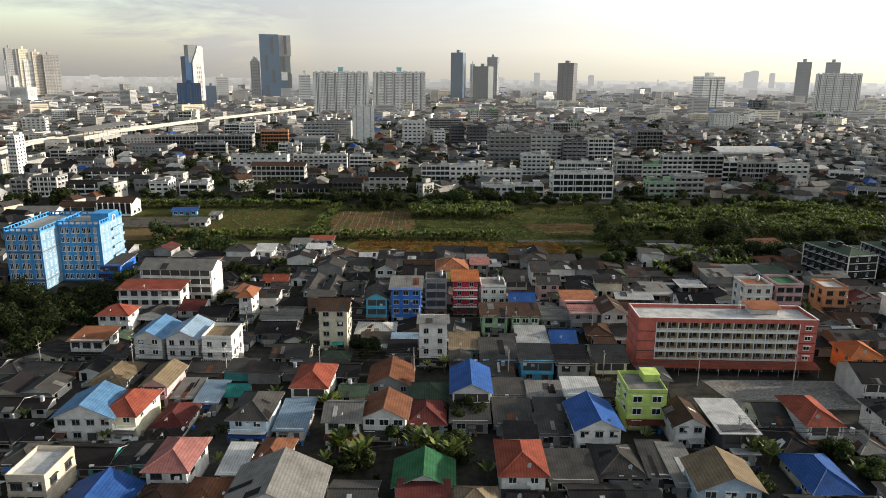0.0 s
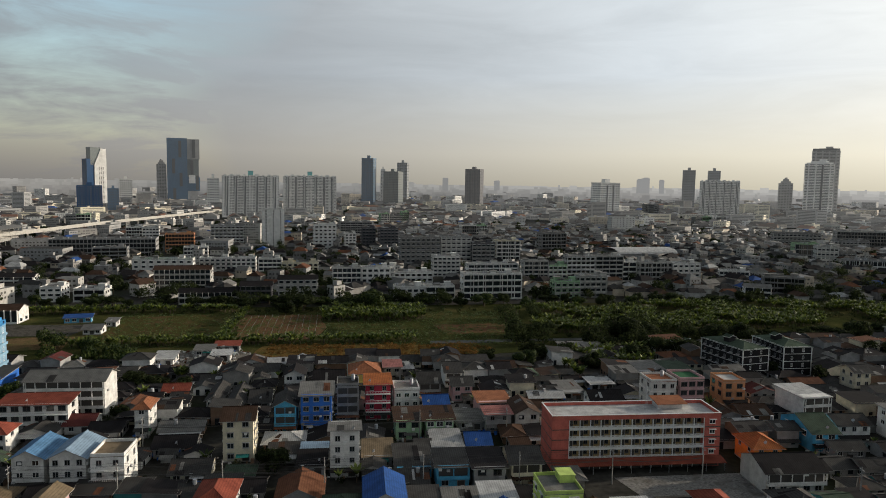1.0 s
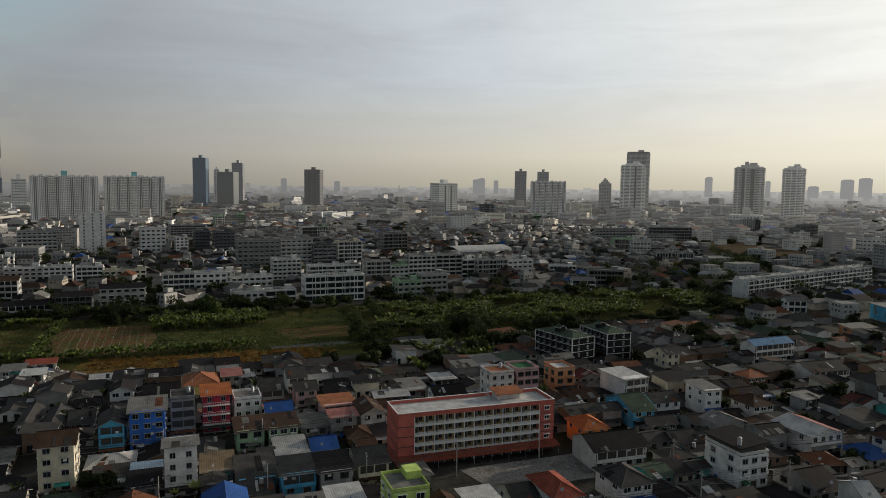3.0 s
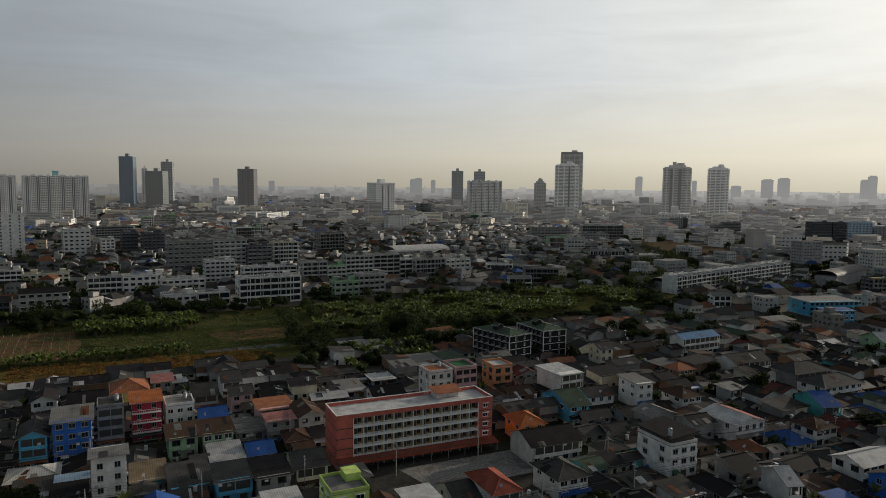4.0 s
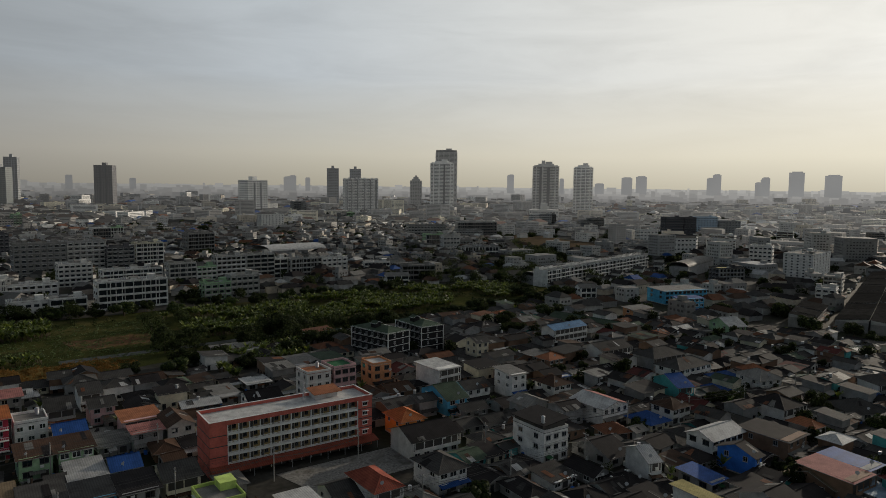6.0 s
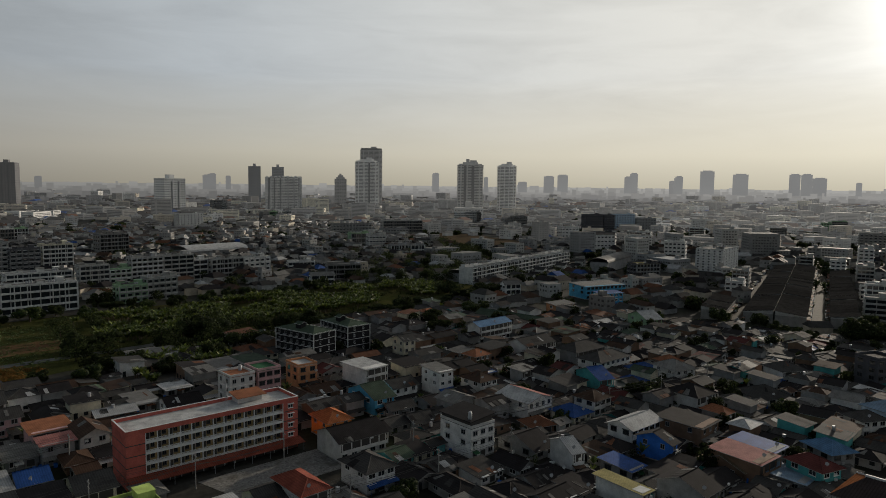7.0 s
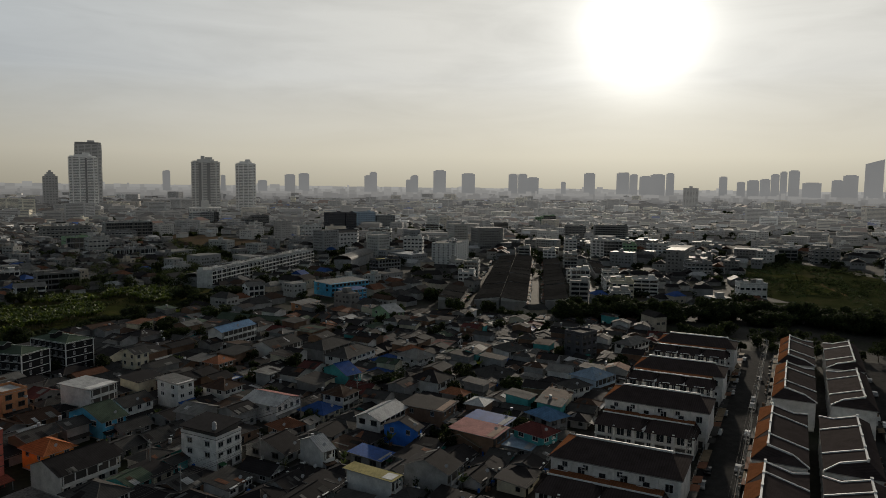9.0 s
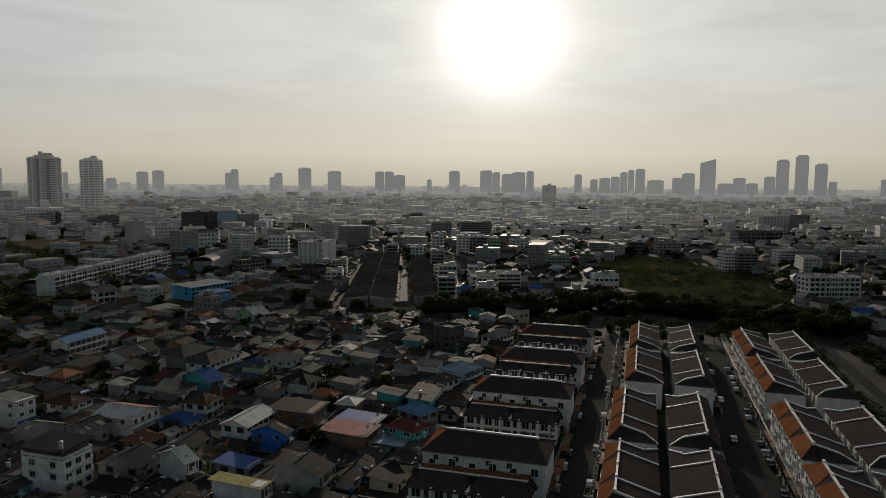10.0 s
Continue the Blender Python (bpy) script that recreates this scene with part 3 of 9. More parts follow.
def block(x, y, yaw, w, d, floors, wall, storey=3.0, bays=None, style="window", win="white", cover="light", label="", tanks=0, name="apartment_block", group="", band="", core=True, faces="flr", roof="flat"):
    """A larger block: body, floor bands or balcony slabs, each window, parapet, stair head."""
    h = storey * floors
    TAKEN.append((x, y, radians(yaw), w, d))
    root = thing(name, x, y, yaw, label or f"{floors}-floor {COLOUR_WORD.get(wall, wall)} rendered apartment block with rows of windows", "apartment building", group)
    part("wall", wall_mesh("side" if roof == "side" else "flat", w, d, h, 2.2), [paint(wall), CONCRETE], root)
    top = material("roof_slab_" + cover, COVER[cover], 0.85, spec=0.06, grain=0.2, stain=0.4) if roof == "flat" else sheet(cover)
    slab, caps = roof_mesh(roof, w, d, 1.0 if roof == "flat" else 2.2)
    covering = part("roof", slab, [top, paint(wall) if roof == "flat" else FASCIA], root, at=pose(0, 0, h))
    if caps.f:
        part("ridge_cap", caps, top, covering)
    bays = bays or max(2, round(w / 3.6))
    me = window_mesh(1.5, 1.3, win)
    deep = 1.1 if style == "balcony" else 0.12
    for k in range(1, floors):
        b = Build()
        z = k * storey
        b.box(-w / 2 - 0.06, w / 2 + 0.06, -d / 2 - deep, d / 2 + 0.06, z - 0.14, z + 0.06)
        if style == "balcony":
            b.box(-w / 2, w / 2, -d / 2 - deep, -d / 2 - deep + 0.1, z + 0.06, z + 0.9)
        part("balcony" if style == "balcony" else "floor_band", b, paint(band or wall), root)
    far = math.hypot(x, y) > 300
    panes = Build()
    kind = int(abs(x * 1.7 + y * 3.1)) % 4 if far and name != "apartment_tower" else 0
    for k in range(floors):
        for side in faces:
            length = w if side in "fb" else d
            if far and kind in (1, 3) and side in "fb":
                # galleries: a dark strip painted as the shaded recess on every floor behind a pale rail, cut by cross
                # walls
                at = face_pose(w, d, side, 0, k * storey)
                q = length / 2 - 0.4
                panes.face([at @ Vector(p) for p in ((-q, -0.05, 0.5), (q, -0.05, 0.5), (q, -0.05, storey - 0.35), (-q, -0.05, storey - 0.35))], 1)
                for y0, z0, y1, z1 in ((-1.2, 0.0, -1.2, 0.95), (-1.2, 0.95, -0.06, 0.95), (-0.06, 0.0, -1.2, 0.0)):
                    panes.face([at @ Vector(p) for p in ((-q, y0, z0), (q, y0, z0), (q, y1, z1), (-q, y1, z1))], 0)
                n = max(2, round(length / (3.4 if kind == 1 else 6.5)))
                for i in range(n + 1):
                    u = (i / n - 0.5) * 2 * q
                    for u0, y0, u1, y1 in ((u - 0.14, -1.22, u + 0.14, -1.22), (u - 0.14, -0.06, u - 0.14, -1.22), (u + 0.14, -1.22, u + 0.14, -0.06)):
                        panes.face([at @ Vector(p) for p in ((u0, y0, 0), (u1, y1, 0), (u1, y1, storey), (u0, y0, storey))], 0)
                continue
            n = bays if side in "fb" else max(1, round(d / 5))
            for i in range(n):
                at = face_pose(w, d, side, ((i + 0.5) / n - 0.5) * length, k * storey + 1.0)
                if far:
                    wide, tall = min(1.5 if name == "apartment_tower" else 2.6, length / n * 0.68), min(1.7, storey * 0.5)
                    panes.face([at @ Vector(p) for p in ((-wide / 2, -0.05, 0), (wide / 2, -0.05, 0), (wide / 2, -0.05, tall), (-wide / 2, -0.05, tall))], 1)
                    panes.face([at @ Vector(p) for p in ((-wide / 2 - 0.2, 0, tall + 0.1), (-wide / 2 - 0.2, -0.6, tall + 0.05), (wide / 2 + 0.2, -0.6, tall + 0.05), (wide / 2 + 0.2, 0, tall + 0.1))], 0)
                    panes.face([at @ Vector(p) for p in ((-wide / 2 - 0.2, -0.6, tall - 0.1), (wide / 2 + 0.2, -0.6, tall - 0.1), (wide / 2 + 0.2, -0.6, tall + 0.05), (-wide / 2 - 0.2, -0.6, tall + 0.05))], 0)
                else:
                    part("window", me, None, root, at=at)
    if far:
        part("window", panes, [paint(band or wall) if kind in (1, 3) else WHITE if win == "white" else GREY, GLASS], root, "rows of dark openings with pale sills", kind="stuff")
    if style == "balcony":
        for i in range(bays + 1):
            b = Build()
            u = i * w / bays - w / 2
            b.box(u - 0.1, u + 0.1, -d / 2 - deep - 0.05, -d / 2, 0, h)
            part("pier", b, paint(band or wall), root)
    if core and roof == "flat":
        b = Build()
        b.box(-2, 2, -2, 2, 0, 2.6)
        b.box(-2.2, 2.2, -2.2, 2.2, 2.6, 2.8)
        part("stair_head", b, paint(wall), root, at=pose(w * 0.3, d * 0.1, h + 0.14))
    for i in range(tanks):
        part("water_tank", tank_mesh(), None, root, "ribbed steel water tank", at=pose(-w * 0.35 + i * 1.6, d * 0.2, h + 0.14))
    if roof == "flat" and w > 10 and far and math.hypot(x, y) < 1000:
        # huts, sheet lean-tos and tanks put up on the flat roof
        pick = random.Random(int(x * 10) + 7)
        b = Build()
        for i in range(int(w / 5)):
            u, v, p, q, t = pick.uniform(-0.45, 0.45) * w, pick.uniform(-0.3, 0.3) * d, pick.uniform(0.8, 2.4), pick.uniform(0.8, 1.8), pick.uniform(1.2, 2.7)
            if i % 3 == 0:
                for n in range(pick.randrange(2, 4)):
                    b.rod((u + n * 1.3, v, h + 0.14), (u + n * 1.3, v, h + 1.7), 0.5, 8, 3)
                continue
            b.box(u - p, u + p, v - q, v + q, h + 0.14, h + t, pick.randrange(2))
            b.slab([(u - p - 0.4, v - q - 0.5, h + t + 0.05), (u + p + 0.4, v - q - 0.5, h + t + 0.05), (u + p + 0.4, v + q + 0.4, h + t + 0.4), (u - p - 0.4, v + q + 0.4, h + t + 0.4)], 0.1, 2 + 2 * pick.randrange(2))
        part("roof_clutter", b, [paint(wall), paint("concrete"), sheet("grey"), STEEL, sheet("light")], root, "small huts, sheet shelters and steel tanks on the roof", kind="stuff")
    return root


def shophouse_row(x, y, yaw, length, depth, units, floors, storey, label):
    """A long row of narrow white shophouses, each with its own height, balconies, roof hut and dark roof."""
    TAKEN.append((x, y, radians(yaw), length, depth))
    root = thing("shophouse_terrace", x, y, yaw, label, "terraced houses")
    pick = random.Random(5)
    step = length / units
    for i in range(units):
        u0, u1 = -length / 2 + i * step, -length / 2 + (i + 1) * step
        h = floors * storey + pick.uniform(-0.3, 0.4)
        b = Build()
        b.box(u0, u1, -depth / 2, depth / 2, 0, h, 0, 2)
        b.box(u0 - 0.12, u0 + 0.12, -depth / 2 - 0.9, depth / 2, 0, h + 0.7, 0)
        b.box(u0 + 0.12, u1 - 0.12, depth / 2 - 5.0, depth / 2 - 1.2, h, h + pick.choice((1.6, 2.3, 2.6)), pick.choice((0, 0, 1)), 2)
        for k in range(floors):
            z = k * storey
            b.box(u0 + 0.5, u1 - 0.5, -depth / 2 - 0.03, -depth / 2, z + 0.35, z + storey - 0.5, 3)
            if k:
                b.box(u0 + 0.12, u1 - 0.12, -depth / 2 - 0.9, -depth / 2, z - 0.15, z + 0.05, 0)
                b.box(u0 + 0.12, u1 - 0.12, -depth / 2 - 0.9, -depth / 2 - 0.8, z + 0.05, z + pick.choice((0.5, 0.85)), pick.choice((0, 0, 1)))
            b.box((u0 + u1) / 2 - 0.12, (u0 + u1) / 2 + 0.12, -depth / 2 - 0.12, -depth / 2 - 0.03, z + 0.3, z + storey - 0.4, 0)
        part("house_unit", b, [paint("white"), paint("aged"), sheet("dark"), GLASS], root)
    for side in (-1, 1):
        for k in range(floors):
            for v in (-0.25, 0.22):
                part("window", window_mesh(1.5, 1.3, "grey"), None, root, at=face_pose(length, depth, "l" if side < 0 else "r", v * depth, k * storey + 0.9))
    return root

# ---- ground ----
def ground_material():
    m = bpy.data.materials.new("town_ground")
    m.use_nodes = True
    t = m.node_tree
    shader = t.nodes["Principled BSDF"]
    shader.inputs["Roughness"].default_value = 0.85
    shader.inputs["Specular IOR Level"].default_value = 0.05
    at = node(t, "ShaderNodeTexCoord").outputs["Object"]
    broad = node(t, "ShaderNodeTexNoise")
    broad.inputs["Scale"].default_value, broad.inputs["Detail"].default_value = 0.02, 6.0
    fine = node(t, "ShaderNodeTexNoise")
    fine.inputs["Scale"].default_value, fine.inputs["Detail"].default_value = 0.6, 5.0
    for n in (broad, fine):
        t.links.new(at, n.inputs[0])
    c = ramp(t, [(0.36, (0.02, 0.025, 0.012)), (0.48, (0.035, 0.033, 0.028)), (0.60, (0.06, 0.057, 0.05)), (0.72, (0.03, 0.029, 0.026))], broad.outputs[0])
    c = mixed(t, "MULTIPLY", c, ramp(t, [(0.3, 0.6), (0.7, 1.1)], fine.outputs[0]), 1.0)
    t.links.new(c, shader.inputs["Base Color"])
    return m


def soil_material(name, a, b, c, scale=0.12, rows=None):
    if name in MATS:
        return MATS[name]
    m = bpy.data.materials.new(name)
    m.use_nodes = True
    t = m.node_tree
    shader = t.nodes["Principled BSDF"]
    shader.inputs["Roughness"].default_value = 0.95
    shader.inputs["Specular IOR Level"].default_value = 0.0
    at = node(t, "ShaderNodeTexCoord").outputs["Object"]
    broad = node(t, "ShaderNodeTexNoise")
    broad.inputs["Scale"].default_value, broad.inputs["Detail"].default_value, broad.inputs["Roughness"].default_value = scale, 8.0, 0.65
    fine = node(t, "ShaderNodeTexNoise")
    fine.inputs["Scale"].default_value, fine.inputs["Detail"].default_value = 1.6, 6.0
    for n in (broad, fine):
        t.links.new(at, n.inputs[0])
    col = ramp(t, [(0.34, a), (0.5, b), (0.64, c)], broad.outputs[0])
    col = mixed(t, "MULTIPLY", col, ramp(t, [(0.28, 0.45), (0.7, 1.15)], fine.outputs[0]), 1.0)
    t.links.new(col, shader.inputs["Base Color"])
    MATS[name] = m
    return m


def ring_sheet(radii, step):
    b = Build()
    n = int(360 / step)
    b.v = [(0, 0, 0)] + [(r * math.cos(radians(step * i)), r * math.sin(radians(step * i)), 0) for r in radii for i in range(n)]
    for i in range(n):
        b.f.append((0, 1 + i, 1 + (i + 1) % n))
        b.m.append(0)
        for k in range(len(radii) - 1):
            p, q = 1 + k * n, 1 + (k + 1) * n
            b.f.append((p + i, q + i, q + (i + 1) % n, p + (i + 1) % n))
            b.m.append(0)
    return b


ground = part("ground", ring_sheet((60, 200, 600, 1500, 4850), 5), ground_material())
tagged(ground, "dark trodden earth and asphalt between the houses", "ground", kind="structure")


def patch(name, corners, mat, label, category, z=0.06, kind="structure"):
    """A flat piece of ground with these corners, counter-clockwise from above."""
    b = Build()
    b.slab([(x, y, z) for x, y in corners], z + 0.2)
    ob = part(name, b, mat)
    return tagged(ob, label, category, kind=kind)


def inside(x, y, poly):
    hit = False
    for (ax, ay), (bx, by) in zip(poly, poly[1:] + poly[:1]):
        if (ay > y) != (by > y) and x < (bx - ax) * (y - ay) / (by - ay) + ax:
            hit = not hit
    return hit


# ---- plants ----
LEAF = material("leaves", (0.045, 0.08, 0.018), 0.7, island=(0.12, 0.15, 0.03), sheer=0.3, grain=0.3, stain=0.4, vary=0.35, spec=0.2)
LEAF_DARK = material("leaves_dark", (0.048, 0.066, 0.028), 0.75, island=(0.08, 0.10, 0.035), sheer=0.45, grain=0.3, stain=0.4, vary=0.3, spec=0.05)
BANANA = material("banana_leaves", (0.10, 0.15, 0.02), 0.55, island=(0.21, 0.25, 0.04), sheer=0.3, grain=0.3, stain=0.5, spec=0.35)
SCRUB = material("dry_scrub", (0.22, 0.12, 0.035), 0.9, sheer=0.3, grain=0.4, stain=0.5, spec=0.1)
BARK = material("bark", (0.10, 0.075, 0.05), 0.95, grain=0.3, stain=0.3, bump=0.5)


def crown_build(rng, r, tall, count, leaf, b=None, cx=0.0, cy=0.0, z0=0.0, mat=0):
    """A crown of many small leaf clumps on uneven lobes, with gaps between them."""
    b = b or Build()
    lobes = []
    for i in range(11):
        a = i * 2.4 + rng.uniform(-0.5, 0.5)
        q = rng.uniform(0.15, 0.72) * r
        lobes.append((q * math.cos(a), q * math.sin(a), rng.uniform(0.2, 0.85 - 0.3 * q / r) * tall, rng.uniform(0.26, 0.46) * r))
    for i in range(count):
        lx, ly, lz, lr = lobes[i % 11]
        u, w = rng.uniform(-1, 1), rng.uniform(0, 6.28)
        s = math.sqrt(1 - u * u)
        n = Vector((s * math.cos(w), s * math.sin(w), u * 0.8 + 0.15)).normalized()
        c = Vector((cx + lx, cy + ly, z0 + lz)) + n * lr * rng.uniform(0.7, 1.08)
        side = n.cross(Vector((rng.uniform(-1, 1), rng.uniform(-1, 1), rng.uniform(-1, 1)))).normalized()
        other = n.cross(side)
        k = leaf * rng.uniform(0.6, 1.3)
        lift = n * k * rng.uniform(-0.5, 0.6)
        b.face([c - side * k, c - other * k * 0.6 + lift, c + side * k, c + other * k * 0.6 + lift * 0.4], mat)
    return b


TREES = {}


def tree(x, y, r, h, dark=False, label="", seed=0):
    """A broad tree: tapered trunk, limbs and a leafy crown."""
    key = (seed % 4, dark)
    if key not in TREES:
        rng = random.Random(100 + seed % 4)
        b = Build()
        b.rod((0, 0, 0), (0.1, 0, 3.0), 0.32, 7, 0, 0.2)
        for i in range(6):
            a = i * 1.05 + rng.uniform(-0.3, 0.3)
            b.rod((0.1, 0, rng.uniform(2.0, 3.0)), (2.2 * math.cos(a), 2.2 * math.sin(a), rng.uniform(4.2, 6.0)), 0.13, 5, 0, 0.04)
        TREES[key] = (b.mesh("trunk", [BARK]), crown_build(rng, 4.6, 8.0, 1900, 0.40, z0=0.1).mesh("crown", [LEAF_DARK if dark else LEAF]))
    trunk, crown = TREES[key]
    TAKEN.append((x, y, 0, r * 1.1, r * 1.1))
    root = thing("tree", x, y, seed * 77 % 360, label or ("dark broad-leaved tree with a dense crown" if dark else "green broad-leaved tree with a loose uneven crown"), "tree", "trees among the houses")
    root.scale = (r / 4.0, r / 4.0, h / 8.2)
    part("trunk", trunk, None, root)
    part("crown", crown, None, root)
    return root


def banana_field(name, spots, label, rng, size=1.0, mat=None):
    """Many banana plants, each a stem and arching leaves, as one mass."""
    b = Build()
    for x, y in spots:
        s = size * rng.uniform(0.7, 1.25)
        b.rod((x, y, 0), (x, y, 1.6 * s), 0.11 * s, 4, 1, 0.07 * s)
        turn = rng.uniform(0, 6.28)
        for i in range(7):
            a = turn + i * 0.9 + rng.uniform(-0.2, 0.2)
            steep = rng.uniform(0.85, 1.5)
            ca, sa = math.cos(a), math.sin(a)
            pts = []
            for k, (f, wd) in enumerate(((0.05, 0.06), (0.5, 0.36), (1.0, 0.30), (1.45, 0.05))):
                rr, zz = f * s * 1.35 * math.cos(steep * 0.5), 1.6 * s + s * (2.0 * f * math.sin(steep) - 0.5 * f * f)
                pts.append(((x + ca * rr - sa * wd * s, y + sa * rr + ca * wd * s, zz), (x + ca * rr + sa * wd * s, y + sa * rr - ca * wd * s, zz - 0.05)))
            for p, q in zip(pts, pts[1:]):
                b.face([p[0], p[1], q[1], q[0]])
    ob = part(name, b, [mat or BANANA, BARK])
    return tagged(ob, label, "banana plants", kind="stuff")


def scrub(name, spots, mat, label, rng, r=1.2, tall=1.6, leaf=0.28, count=40):
    b = Build()
    for x, y in spots:
        s = rng.uniform(0.6, 1.4)
        crown_build(rng, r * s, tall * s, count, leaf, b, x, y, -0.2)
    return tagged(part(name, b, mat), label, "bushes", kind="stuff")


def scatter(rng, poly, count, keep=lambda x, y: True):
    xs, ys = [p[0] for p in poly], [p[1] for p in poly]
    out = []
    for _ in range(count * 30):
        x, y = rng.uniform(min(xs), max(xs)), rng.uniform(min(ys), max(ys))
        if inside(x, y, poly) and keep(x, y):
            out.append((x, y))
            if len(out) == count:
                break
    return out

# ---- the coral gallery block ----
def coral_block():
    x0, y0, w, d, n, st = 51.0, 171.6, 46.5, 11.5, 5, 2.75
    h = n * st
    TAKEN.append((x0 + w / 2, y0 + d / 2, 0, w + 1, d + 5))
    root = thing("apartment_block", x0 + w / 2, y0 + d / 2, -1, "five-floor coral-red apartment block with open white galleries", "apartment building")
    coral, cream = paint("coral"), paint("gallery")
    e = 4.6     # solid end bays
    b = Build()
    b.box(-w / 2, w / 2, -d / 2 + 1.5, d / 2, 0, h)
    part("wall", b, cream, root, "pale yellow wall behind the galleries")
    for x0, x1 in ((-w / 2, -w / 2 + e), (w / 2 - e, w / 2)):
        b = Build()
        b.box(x0 - 0.05, x1, -d / 2, d / 2 + 0.05, 0, h)
        part("end_wing", b, coral, root, "solid coral-red end bay")
        b = Build()
        for k in range(1, n):
            b.box(x0 - 0.1, x1 + 0.05, -d / 2 - 0.06, d / 2 + 0.1, k * st - 0.12, k * st + 0.1)
        part("floor_band", b, DARK, root)
    for k in range(1, n):
        part("window", window_mesh(1.6, 1.1, "white"), None, root, at=pose(w / 2 - e / 2, -d / 2, k * st + 0.9))
        b = Build()
        b.box(w / 2 - e / 2 - 1, w / 2 - e / 2 + 1, -d / 2 - 0.7, -d / 2, k * st + 2.1, k * st + 2.2)
        part("window_hood", b, WHITE, root)
    bays = 13
    inner = w - 2 * e
    step = inner / bays
    for k in range(1, n + 1):
        b = Build()
        b.box(-inner / 2, inner / 2, -d / 2, -d / 2 + 1.5, k * st - 0.25, k * st)
        part("gallery_floor", b, WHITE, root)
    for k in range(1, n):
        for i in range(bays):
            u = -inner / 2 + i * step
            b = Build()
            b.box(u + 0.1, u + step - 0.1, -d / 2, -d / 2 + 0.1, k * st + 0.78, k * st + 0.88)
            b.box(u + 0.1, u + step - 0.1, -d / 2, -d / 2 + 0.1, k * st, k * st + 0.34)
            for q in range(8):
                v = u + 0.25 + q * (step - 0.5) / 7
                b.box(v - 0.08, v + 0.08, -d / 2 + 0.01, -d / 2 + 0.09, k * st + 0.34, k * st + 0.78)
            part("balustrade", b, WHITE, root)
            part("door", door_mesh(0.95, 2.05), None, root, at=pose(u + step * 0.3, -d / 2 + 1.5, k * st))
            part("window", window_mesh(1.0, 1.05, "dark"), None, root, at=pose(u + step * 0.72, -d / 2 + 1.5, k * st + 1.0))
    for i in range(bays + 1):
        u = -inner / 2 + i * step
        b = Build()
        b.box(u - 0.1, u + 0.1, -d / 2 - 0.08, -d / 2 + 0.12, 0, h + 0.3)
        part("pier", b, WHITE, root)
    b = Build()
    b.box(-w / 2 + 0.2, w / 2 - 0.2, -d / 2 + 0.2, d / 2 - 0.2, h, h + 0.12)
    part("roof", b, material("roof_slab_white", COVER["white"], 0.85, spec=0.06, grain=0.2, stain=0.4), root, "pale weathered roof slab")
    for a0, a1, c0, c1 in ((-w / 2 - 0.1, w / 2 + 0.1, -d / 2 - 0.1, -d / 2 + 0.15), (-w / 2 - 0.1, w / 2 + 0.1, d / 2 - 0.15, d / 2 + 0.1),
                           (-w / 2 - 0.1, -w / 2 + 0.15, -d / 2 + 0.15, d / 2 - 0.15), (w / 2 - 0.15, w / 2 + 0.1, -d / 2 + 0.15, d / 2 - 0.15)):
        b = Build()
        b.box(a0, a1, c0, c1, h - 0.2, h + 1.0)
        b.box(a0 - 0.05, a1 + 0.05, c0 - 0.05, c1 + 0.05, h + 1.0, h + 1.12, 1)
        part("parapet", b, [coral, WHITE], root)
    b = Build()
    b.slab([(-w / 2 - 0.3, -d / 2 - 3.6, 2.3), (w / 2 + 0.5, -d / 2 - 3.6, 2.3), (w / 2 + 0.5, -d / 2, 3.1), (-w / 2 - 0.3, -d / 2, 3.1)], 0.1)
    part("awning", b, sheet("red"), root, "long dull red sheet awning over the ground floor")
    # dark panels paint the shade below the awning
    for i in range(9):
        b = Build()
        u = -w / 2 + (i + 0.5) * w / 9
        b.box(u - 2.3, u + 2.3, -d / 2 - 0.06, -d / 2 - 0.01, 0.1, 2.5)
        part("shop_front", b, DARK, root, "dark panel for the shade under the awning")
    for i in range(10):
        b = Build()
        b.rod((-w / 2 + i * w / 9, -d / 2 - 3.4, 0), (-w / 2 + i * w / 9, -d / 2 - 3.4, 2.3), 0.08)
        part("post", b, STEEL, root)
    b = Build()
    b.box(8.5, 15.5, 1.0, 5.2, h, h + 2.0)
    part("stair_head", b, paint("white"), root)
    b = Build()
    b.slab([(7.6, -0.4, h + 1.9), (16.4, -0.4, h + 1.9), (16.4, 5.7, h + 2.6), (7.6, 5.7, h + 2.6)], 0.12)
    part("stair_roof", b, sheet("terracotta"), root, "terracotta lean-to roof of the stair head")
    b = Build()
    for a in range(3):
        b.rod((4.6 + 0.6 * math.cos(a * 2.1), 0.6 * math.sin(a * 2.1), h), (4.6, 0, h + 7.5), 0.05, 4)
    for k in range(1, 6):
        b.rod((4.2, -0.2, h + k * 1.1), (5.0, 0.2, h + k * 1.1), 0.03, 4)
    part("antenna_mast", b, STEEL, root, "thin steel lattice antenna mast")


coral_block()


